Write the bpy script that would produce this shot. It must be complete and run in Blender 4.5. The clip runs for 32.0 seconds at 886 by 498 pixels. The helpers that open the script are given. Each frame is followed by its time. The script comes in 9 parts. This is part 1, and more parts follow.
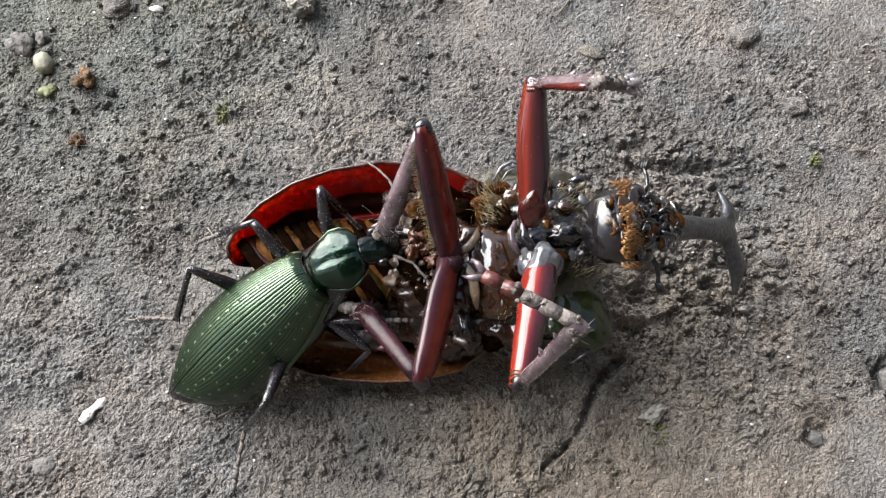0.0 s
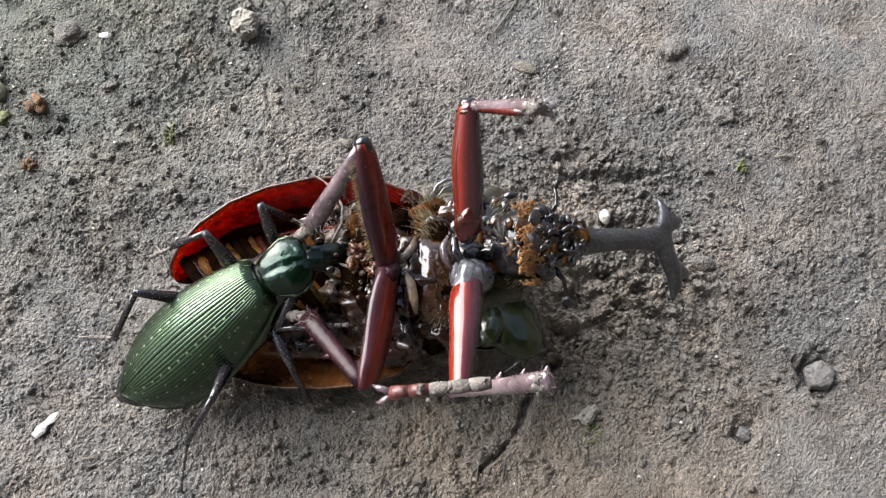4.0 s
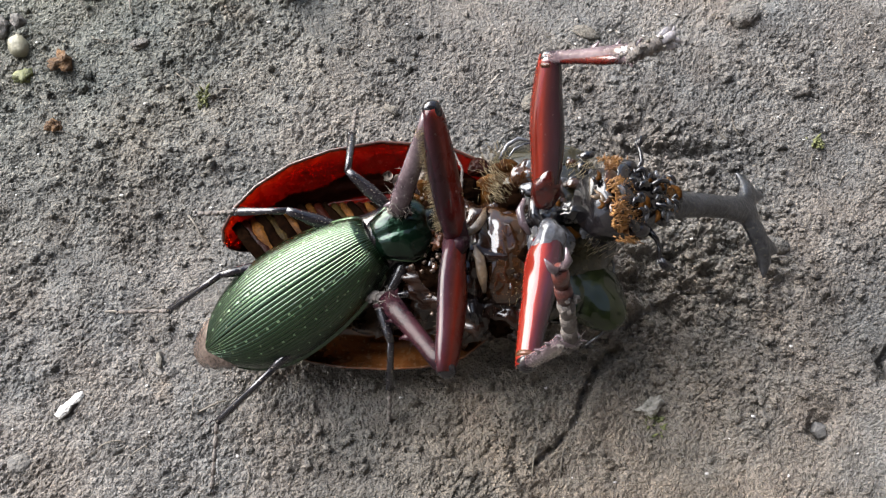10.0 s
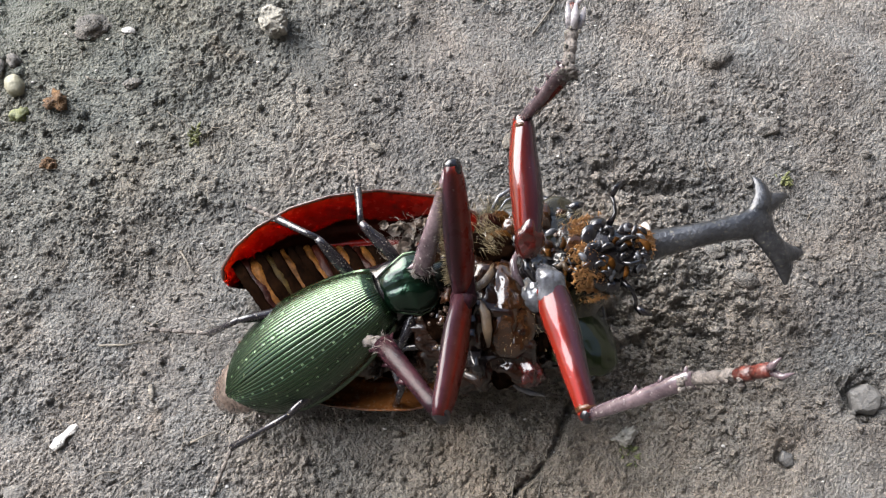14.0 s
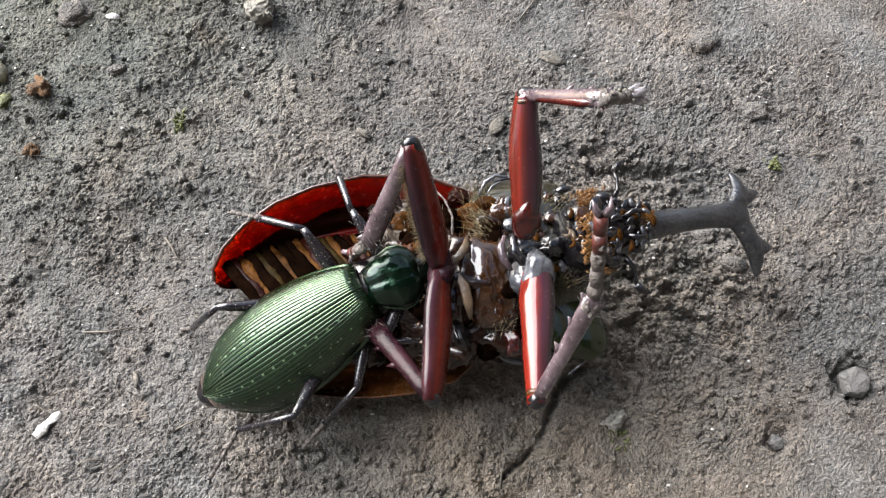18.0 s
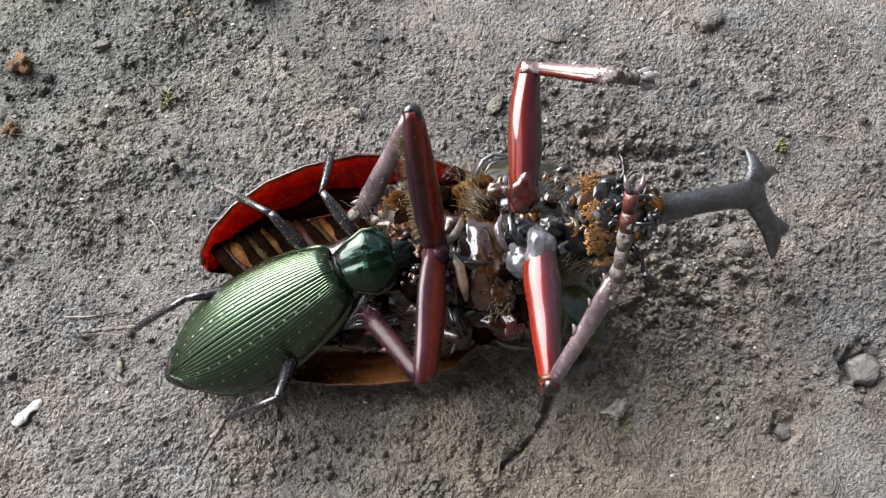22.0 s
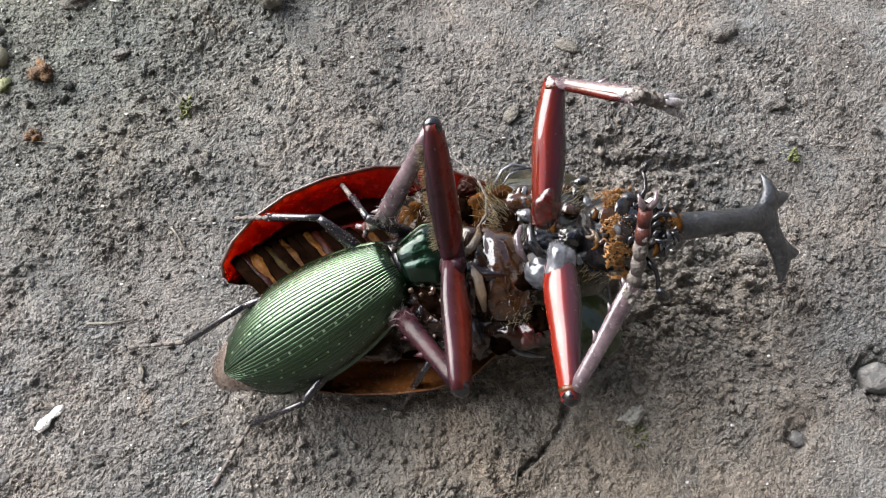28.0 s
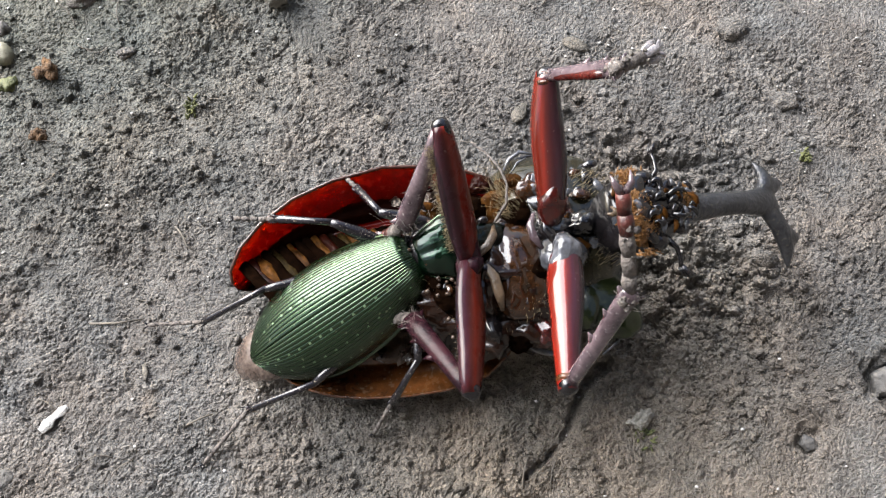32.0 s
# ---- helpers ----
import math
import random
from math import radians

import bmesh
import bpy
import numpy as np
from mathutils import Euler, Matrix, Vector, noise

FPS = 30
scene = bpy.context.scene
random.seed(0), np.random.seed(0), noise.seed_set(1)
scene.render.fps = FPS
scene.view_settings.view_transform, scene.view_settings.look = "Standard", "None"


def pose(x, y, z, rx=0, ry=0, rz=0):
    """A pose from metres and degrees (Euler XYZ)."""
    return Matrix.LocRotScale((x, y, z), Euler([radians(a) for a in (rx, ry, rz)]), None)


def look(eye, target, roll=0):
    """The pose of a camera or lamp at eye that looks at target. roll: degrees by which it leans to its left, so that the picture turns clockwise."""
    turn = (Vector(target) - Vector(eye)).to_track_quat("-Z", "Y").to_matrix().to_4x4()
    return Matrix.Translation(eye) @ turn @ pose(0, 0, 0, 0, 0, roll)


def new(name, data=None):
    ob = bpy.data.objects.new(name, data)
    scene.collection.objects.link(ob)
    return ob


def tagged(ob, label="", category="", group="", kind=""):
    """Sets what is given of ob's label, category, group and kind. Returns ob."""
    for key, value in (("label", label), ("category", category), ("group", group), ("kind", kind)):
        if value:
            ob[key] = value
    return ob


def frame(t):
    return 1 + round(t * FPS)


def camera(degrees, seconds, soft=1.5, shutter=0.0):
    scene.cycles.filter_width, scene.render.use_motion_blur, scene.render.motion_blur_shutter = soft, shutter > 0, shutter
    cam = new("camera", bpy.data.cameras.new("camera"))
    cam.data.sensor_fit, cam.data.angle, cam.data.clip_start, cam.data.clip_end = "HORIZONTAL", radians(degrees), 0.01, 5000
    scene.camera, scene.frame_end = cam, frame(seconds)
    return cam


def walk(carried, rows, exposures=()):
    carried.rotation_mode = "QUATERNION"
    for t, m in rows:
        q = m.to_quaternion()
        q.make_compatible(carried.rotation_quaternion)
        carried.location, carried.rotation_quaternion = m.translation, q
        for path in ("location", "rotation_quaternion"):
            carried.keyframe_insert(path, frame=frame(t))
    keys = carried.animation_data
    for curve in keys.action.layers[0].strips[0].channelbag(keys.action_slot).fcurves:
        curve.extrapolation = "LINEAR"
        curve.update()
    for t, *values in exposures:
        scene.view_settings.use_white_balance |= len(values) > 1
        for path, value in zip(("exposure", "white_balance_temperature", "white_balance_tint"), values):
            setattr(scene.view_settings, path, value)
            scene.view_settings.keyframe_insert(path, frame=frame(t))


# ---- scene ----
MM = 0.001
cam = camera(56.0, 32.0, soft=1.2)
# eye in millimetres and turn in degrees, second by second
PATH = [
    (0.0, -2.94, -37.07, 89.02, 17.55, -1.56, 1.10),
    (0.5, -1.21, -36.56, 88.55, 17.38, -1.29, 0.89),
    (1.0, 1.32, -36.78, 90.31, 17.31, -1.04, 0.68),
    (1.5, 2.95, -37.23, 91.48, 17.57, -1.15, 0.27),
    (2.0, 2.60, -37.66, 92.30, 17.82, -1.23, 0.01),
    (2.5, 4.07, -37.34, 92.59, 17.71, -1.05, -0.07),
    (3.0, 3.16, -37.10, 91.89, 17.78, -1.36, -0.18),
    (3.5, 3.48, -37.47, 92.77, 17.95, -1.57, -0.45),
    (5.5, 1.03, -37.98, 92.76, 18.66, -1.36, 0.14),
    (6.0, -0.00, -38.27, 92.39, 18.88, -1.73, 0.00),
    (6.5, -3.62, -37.76, 89.75, 18.76, -2.09, 0.34),
    (7.0, -3.20, -37.49, 89.24, 18.32, -1.72, 0.74),
    (7.5, -4.50, -37.25, 90.18, 18.30, -1.65, 1.04),
    (8.0, -3.47, -38.76, 87.58, 17.84, -1.58, 1.00),
    (8.5, -2.83, -38.63, 87.70, 17.66, -1.51, 1.00),
    (9.0, -3.03, -37.46, 86.38, 17.37, -1.47, 0.92),
    (9.5, -3.39, -37.21, 85.19, 17.30, -1.61, 0.94),
    (10.0, -1.86, -36.71, 85.78, 17.11, -1.53, 0.81),
    (10.5, -1.31, -35.57, 87.02, 16.92, -1.42, 0.62),
    (11.0, -1.65, -35.26, 86.82, 16.89, -1.47, 0.60),
    (11.5, -1.53, -34.56, 87.53, 16.86, -1.72, 0.50),
    (12.0, -1.37, -34.19, 87.96, 16.98, -1.81, 0.48),
    (12.5, -0.81, -33.87, 88.99, 16.97, -1.73, 0.43),
    (13.0, -1.23, -34.32, 89.55, 17.26, -1.96, 0.51),
    (13.5, -1.11, -33.78, 89.11, 17.12, -2.03, 0.43),
    (14.0, -1.14, -34.55, 90.00, 17.49, -2.14, 0.63),
    (14.5, -1.33, -34.90, 88.90, 17.43, -2.12, 0.46),
    (16.5, -1.35, -35.93, 89.70, 17.71, -2.51, 0.38),
    (17.0, -0.95, -36.05, 89.88, 17.78, -2.53, 0.26),
    (17.5, -0.81, -36.64, 89.75, 17.82, -2.54, 0.26),
    (18.0, -0.56, -36.44, 88.79, 17.81, -2.57, 0.20),
    (18.5, -0.95, -35.95, 87.65, 17.82, -2.72, 0.25),
    (19.0, -0.45, -35.60, 87.11, 17.76, -2.64, 0.10),
    (19.5, -0.51, -35.45, 86.95, 17.66, -2.73, 0.03),
    (20.0, -0.96, -35.71, 87.56, 17.67, -2.81, 0.13),
    (20.5, -0.42, -35.66, 86.89, 17.70, -2.76, -0.02),
    (21.0, 0.16, -36.62, 85.22, 17.63, -2.79, -0.08),
    (21.5, -0.60, -36.69, 85.14, 17.52, -2.92, 0.06),
    (22.0, -0.61, -36.79, 85.36, 17.52, -2.97, 0.15),
    (22.5, -0.67, -36.84, 85.66, 17.48, -3.04, 0.15),
    (23.0, -0.71, -36.78, 85.98, 17.39, -3.07, 0.20),
    (23.5, -0.91, -36.76, 86.15, 17.38, -3.09, 0.12),
    (24.0, -0.59, -36.74, 86.18, 17.43, -3.08, 0.02),
    (24.5, 0.00, -36.55, 86.28, 17.42, -3.04, -0.04),
    (25.0, -0.37, -36.45, 87.38, 17.38, -3.12, -0.10),
    (25.5, -0.77, -36.48, 87.14, 17.51, -3.16, -0.11),
    (27.5, -1.69, -36.57, 87.76, 17.54, -3.21, -0.06),
    (28.0, -2.85, -36.32, 86.34, 17.56, -3.21, 0.29),
    (28.5, -2.94, -36.27, 86.37, 17.50, -3.17, 0.39),
    (29.0, -3.23, -36.53, 86.71, 17.57, -3.12, 0.44),
    (29.5, -3.82, -36.55, 86.29, 17.62, -3.01, 0.47),
    (30.0, -3.52, -36.48, 86.69, 17.57, -2.83, 0.64),
    (30.5, -3.80, -36.91, 87.26, 17.73, -2.84, 0.50),
    (31.0, -2.70, -36.60, 86.74, 17.70, -2.76, 0.43),
    (31.5, -2.54, -36.45, 86.20, 17.70, -2.62, 0.52),
    (32.0, -2.54, -36.10, 85.51, 17.61, -2.67, 0.62),
]
walk(cam, [(t, pose(x * MM, y * MM, z * MM, rx, ry, rz)) for t, x, y, z, rx, ry, rz in PATH],
     exposures=[(0.0, 1.48), (32.0, 1.48)])

# ---------------------------------------------------------------- light
SUN_ELEVATION, SUN_AZIMUTH = 34.0, 308.0  # degrees, azimuth clockwise from +y
world = bpy.data.worlds.new("overcast_sky")
scene.world = world
world.use_nodes = True
wn = world.node_tree.nodes
sky = wn.new("ShaderNodeTexSky")
sky.sky_type = "NISHITA"
sky.sun_disc = False
sky.sun_elevation = radians(SUN_ELEVATION)
sky.sun_rotation = radians(SUN_AZIMUTH)
sky.air_density, sky.dust_density, sky.ozone_density = 1.0, 4.0, 1.0
wn["Background"].inputs["Strength"].default_value = 0.15
world.node_tree.links.new(sky.outputs["Color"], wn["Background"].inputs["Color"])
sun_data = bpy.data.lights.new("sun", "SUN")
sun_data.energy = 4.8
sun_data.angle = radians(60)
sun_data.color = (0.915, 0.95, 1.0)
sun = new("sun", sun_data)
el, az = radians(SUN_ELEVATION), radians(SUN_AZIMUTH)
toward_sun = Vector((math.sin(az) * math.cos(el), math.cos(az) * math.cos(el), math.sin(el)))
sun.matrix_world = look(toward_sun, (0, 0, 0))


# ---------------------------------------------------------------- materials
def material(name):
    m = bpy.data.materials.new(name)
    m.use_nodes = True
    nt = m.node_tree
    return m, nt, nt.nodes["Principled BSDF"]


def node(nt, kind, **values):
    n = nt.nodes.new(kind)
    for key_name, value in values.items():
        n.inputs[key_name].default_value = value
    return n


def noise_node(nt, coord, scale, detail=4.0, rough=0.55):
    n = node(nt, "ShaderNodeTexNoise", Scale=scale, Detail=detail, Roughness=rough)
    nt.links.new(coord, n.inputs["Vector"])
    return n.outputs["Fac"]


def ramp(nt, fac, stops):
    r = nt.nodes.new("ShaderNodeValToRGB")
    while len(r.color_ramp.elements) < len(stops):
        r.color_ramp.elements.new(0.5)
    for e, (p, c) in zip(r.color_ramp.elements, stops):
        e.position = p
        e.color = (*c, 1.0) if len(c) == 3 else c
    nt.links.new(fac, r.inputs["Fac"])
    return r.outputs["Color"]


def grey(a):
    return (a, a, a)


def surface(name, dark, light, scale, rough=(0.3, 0.5), metal=0.0, coat=0.0, coat_rough=0.1, bump=0.2, bump_scale=None,
            specular=0.5, subsurface=0.0, transmission=0.0, low=0.35, high=0.65, dust=None, ior=1.5):
    """A surface that varies between two colours at two scales, with fine relief; dust: (colour, amount) in specks."""
    m, nt, p = material(name)
    coord = nt.nodes.new("ShaderNodeTexCoord").outputs["Object"]
    coarse = noise_node(nt, coord, scale, 5.0, 0.6)
    fine = noise_node(nt, coord, scale * 6.3, 3.0, 0.6)
    mixed = nt.nodes.new("ShaderNodeMath")
    mixed.operation = "MULTIPLY_ADD"
    nt.links.new(fine, mixed.inputs[0])
    mixed.inputs[1].default_value = 0.35
    sub = nt.nodes.new("ShaderNodeMath")
    sub.operation = "MULTIPLY"
    nt.links.new(coarse, sub.inputs[0])
    sub.inputs[1].default_value = 0.65
    nt.links.new(sub.outputs[0], mixed.inputs[2])
    colour = ramp(nt, mixed.outputs[0], [(low, dark), (high, light)])
    roughness = ramp(nt, mixed.outputs[0], [(0.3, grey(rough[0])), (0.7, grey(rough[1]))])
    if dust:
        specks = noise_node(nt, coord, scale * 9.0, 2.0, 0.5)
        mask = ramp(nt, specks, [(0.66 - dust[1] * 0.08, grey(0.0)), (0.76, grey(0.7))])
        mix = nt.nodes.new("ShaderNodeMix")
        mix.data_type = "RGBA"
        nt.links.new(mask, mix.inputs["Factor"])
        nt.links.new(colour, mix.inputs["A"])
        mix.inputs["B"].default_value = (*dust[0], 1)
        colour = mix.outputs["Result"]
        mr = nt.nodes.new("ShaderNodeMix")
        nt.links.new(mask, mr.inputs["Factor"])
        nt.links.new(roughness, mr.inputs["A"])
        mr.inputs["B"].default_value = 0.8
        roughness = mr.outputs["Result"]
    nt.links.new(colour, p.inputs["Base Color"])
    nt.links.new(roughness, p.inputs["Roughness"])
    p.inputs["Metallic"].default_value = metal
    p.inputs["Coat Weight"].default_value = coat
    p.inputs["Coat IOR"].default_value = 1.5
    p.inputs["Coat Roughness"].default_value = coat_rough
    p.inputs["Specular IOR Level"].default_value = specular * (1 - 0.8 * coat)
    p.inputs["Transmission Weight"].default_value = transmission
    p.inputs["IOR"].default_value = ior
    if subsurface:
        p.inputs["Subsurface Weight"].default_value = subsurface
        p.inputs["Subsurface Radius"].default_value = (1.0, 0.25, 0.12)
        p.inputs["Subsurface Scale"].default_value = 0.0012
    if bump:
        b = node(nt, "ShaderNodeBump", Strength=bump, Distance=0.0005)
        nt.links.new(noise_node(nt, coord, bump_scale or scale * 5, 4.0, 0.6), b.inputs["Height"])
        nt.links.new(b.outputs["Normal"], p.inputs["Normal"])
    return m


def soil_material():
    m, nt, p = material("damp_soil")
    coord = nt.nodes.new("ShaderNodeTexCoord").outputs["Object"]
    big = noise_node(nt, coord, 38.0, 4.0, 0.6)
    mid = noise_node(nt, coord, 260.0, 5.0, 0.65)
    fine = noise_node(nt, coord, 2300.0, 5.0, 0.75)
    c_big = ramp(nt, big, [(0.30, (0.098, 0.092, 0.085)), (0.52, (0.134, 0.127, 0.118)), (0.72, (0.178, 0.170, 0.159))])
    c_mid = ramp(nt, mid, [(0.30, grey(0.68)), (0.50, grey(1.0)), (0.72, grey(1.2))])
    # the wet soil's sheen on the left, painted in as a paler colour
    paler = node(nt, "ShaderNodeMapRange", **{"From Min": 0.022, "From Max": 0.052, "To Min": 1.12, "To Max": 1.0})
    left_sheen = nt.nodes.new("ShaderNodeVectorMath")
    left_sheen.operation = "DISTANCE"
    nt.links.new(coord, left_sheen.inputs[0])
    left_sheen.inputs[1].default_value = (-0.055, -0.012, 0.0)
    nt.links.new(left_sheen.outputs["Value"], paler.inputs["Value"])
    c_fine = ramp(nt, fine, [(0.30, grey(0.14)), (0.42, grey(0.9)), (0.58, grey(1.08)), (0.69, grey(1.4))])
    col = c_big
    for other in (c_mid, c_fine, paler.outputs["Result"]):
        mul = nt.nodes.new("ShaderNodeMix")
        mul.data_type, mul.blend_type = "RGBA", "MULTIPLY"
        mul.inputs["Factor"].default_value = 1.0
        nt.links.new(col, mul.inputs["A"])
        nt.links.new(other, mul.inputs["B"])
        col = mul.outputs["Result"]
    warm = ramp(nt, noise_node(nt, coord, 70.0, 5.0, 0.6), [(0.35, (0.96, 1.0, 1.035)), (0.65, (1.07, 0.985, 0.92))])
    tint = nt.nodes.new("ShaderNodeMix")
    tint.data_type, tint.blend_type = "RGBA", "MULTIPLY"
    tint.inputs["Factor"].default_value = 1.0
    nt.links.new(col, tint.inputs["A"])
    nt.links.new(warm, tint.inputs["B"])
    col = tint.outputs["Result"]
    # soil colour darker towards a spot right of the beetles
    right_spot = nt.nodes.new("ShaderNodeVectorMath")
    right_spot.operation = "DISTANCE"
    nt.links.new(coord, right_spot.inputs[0])
    right_spot.inputs[1].default_value = (0.046, -0.006, 0.0)
    right_dark = node(nt, "ShaderNodeMapRange", **{"From Min": 0.006, "From Max": 0.030, "To Min": 0.72, "To Max": 1.0})
    nt.links.new(right_spot.outputs["Value"], right_dark.inputs["Value"])
    damp = nt.nodes.new("ShaderNodeMix")
    damp.data_type, damp.blend_type = "RGBA", "MULTIPLY"
    damp.inputs["Factor"].default_value = 1.0
    nt.links.new(col, damp.inputs["A"])
    nt.links.new(right_dark.outputs["Result"], damp.inputs["B"])
    col = damp.outputs["Result"]
    # browner loam below the beetles
    loam = nt.nodes.new("ShaderNodeVectorMath")
    loam.operation = "DISTANCE"
    nt.links.new(coord, loam.inputs[0])
    loam.inputs[1].default_value = (0.014, -0.031, 0.0)
    brown = node(nt, "ShaderNodeMapRange", **{"From Min": 0.010, "From Max": 0.036, "To Min": 1.0, "To Max": 0.0})
    nt.links.new(loam.outputs["Value"], brown.inputs["Value"])
    earth = nt.nodes.new("ShaderNodeMix")
    earth.data_type, earth.blend_type = "RGBA", "MULTIPLY"
    nt.links.new(brown.outputs["Result"], earth.inputs["Factor"])
    nt.links.new(col, earth.inputs["A"])
    earth.inputs["B"].default_value = (1.30, 1.20, 1.06, 1)
    col = earth.outputs["Result"]
    # a greenish film on the wet corner
    film = nt.nodes.new("ShaderNodeVectorMath")
    film.operation = "DISTANCE"
    nt.links.new(coord, film.inputs[0])
    film.inputs[1].default_value = (-0.050, 0.031, 0.0)
    algae = node(nt, "ShaderNodeMapRange", **{"From Min": 0.010, "From Max": 0.052, "To Min": 1.0, "To Max": 0.0})
    nt.links.new(film.outputs["Value"], algae.inputs["Value"])
    cover = nt.nodes.new("ShaderNodeMix")
    cover.data_type, cover.blend_type = "RGBA", "MULTIPLY"
    nt.links.new(algae.outputs["Result"], cover.inputs["Factor"])
    nt.links.new(col, cover.inputs["A"])
    cover.inputs["B"].default_value = (0.46, 0.53, 0.46, 1)
    col = cover.outputs["Result"]
    # a pale dry film on the trodden places
    dry = nt.nodes.new("ShaderNodeVectorMath")
    dry.operation = "DISTANCE"
    nt.links.new(coord, dry.inputs[0])
    dry.inputs[1].default_value = (0.047, 0.021, 0.0)
    pale = node(nt, "ShaderNodeMapRange", **{"From Min": 0.004, "From Max": 0.020, "To Min": 0.6, "To Max": 0.0})
    nt.links.new(dry.outputs["Value"], pale.inputs["Value"])
    patch = ramp(nt, noise_node(nt, coord, 62.0, 5.0, 0.65), [(0.50, grey(0.0)), (0.66, grey(0.6))])
    most = nt.nodes.new("ShaderNodeMath")
    most.operation = "MAXIMUM"
    nt.links.new(pale.outputs["Result"], most.inputs[0])
    nt.links.new(patch, most.inputs[1])
    dusty = nt.nodes.new("ShaderNodeMix")
    dusty.data_type, dusty.blend_type = "RGBA", "MULTIPLY"
    nt.links.new(most.outputs[0], dusty.inputs["Factor"])
    nt.links.new(col, dusty.inputs["A"])
    dusty.inputs["B"].default_value = (1.28, 1.31, 1.34, 1)
    col = dusty.outputs["Result"]
    # rusty stains, small and rare
    stain = ramp(nt, noise_node(nt, coord, 95.0, 3.0, 0.5), [(0.66, grey(0.0)), (0.76, grey(0.55))])
    mix = nt.nodes.new("ShaderNodeMix")
    mix.data_type = "RGBA"
    nt.links.new(stain, mix.inputs["Factor"])
    nt.links.new(col, mix.inputs["A"])
    mix.inputs["B"].default_value = (0.125, 0.085, 0.052, 1)
    nt.links.new(mix.outputs["Result"], p.inputs["Base Color"])
    # the wetter soil shines more
    wet = nt.nodes.new("ShaderNodeVectorMath")
    wet.operation = "DISTANCE"
    nt.links.new(coord, wet.inputs[0])
    wet.inputs[1].default_value = (-0.052, 0.030, 0.0)
    near = node(nt, "ShaderNodeMapRange", **{"From Min": 0.010, "From Max": 0.045, "To Min": 0.42, "To Max": 0.74})
    nt.links.new(wet.outputs["Value"], near.inputs["Value"])
    rough = nt.nodes.new("ShaderNodeMath")
    rough.operation = "MULTIPLY_ADD"
    nt.links.new(mid, rough.inputs[0])
    rough.inputs[1].default_value = 0.35
    back = nt.nodes.new("ShaderNodeMath")
    back.operation = "SUBTRACT"
    nt.links.new(near.outputs["Result"], back.inputs[0])
    back.inputs[1].default_value = 0.12
    nt.links.new(back.outputs[0], rough.inputs[2])
    nt.links.new(rough.outputs[0], p.inputs["Roughness"])
    p.inputs["Specular IOR Level"].default_value = 0.3
    b1 = node(nt, "ShaderNodeBump", Strength=1.0, Distance=0.00042)
    nt.links.new(noise_node(nt, coord, 1700.0, 6.0, 0.75), b1.inputs["Height"])
    cell = node(nt, "ShaderNodeTexVoronoi", Scale=4200.0, Randomness=1.0)
    nt.links.new(coord, cell.inputs["Vector"])
    b2 = node(nt, "ShaderNodeBump", Strength=1.0, Distance=0.00022)
    b2.invert = True
    nt.links.new(cell.outputs["Distance"], b2.inputs["Height"])
    nt.links.new(b1.outputs["Normal"], b2.inputs["Normal"])
    nt.links.new(b2.outputs["Normal"], p.inputs["Normal"])
    return m


SOIL = soil_material()


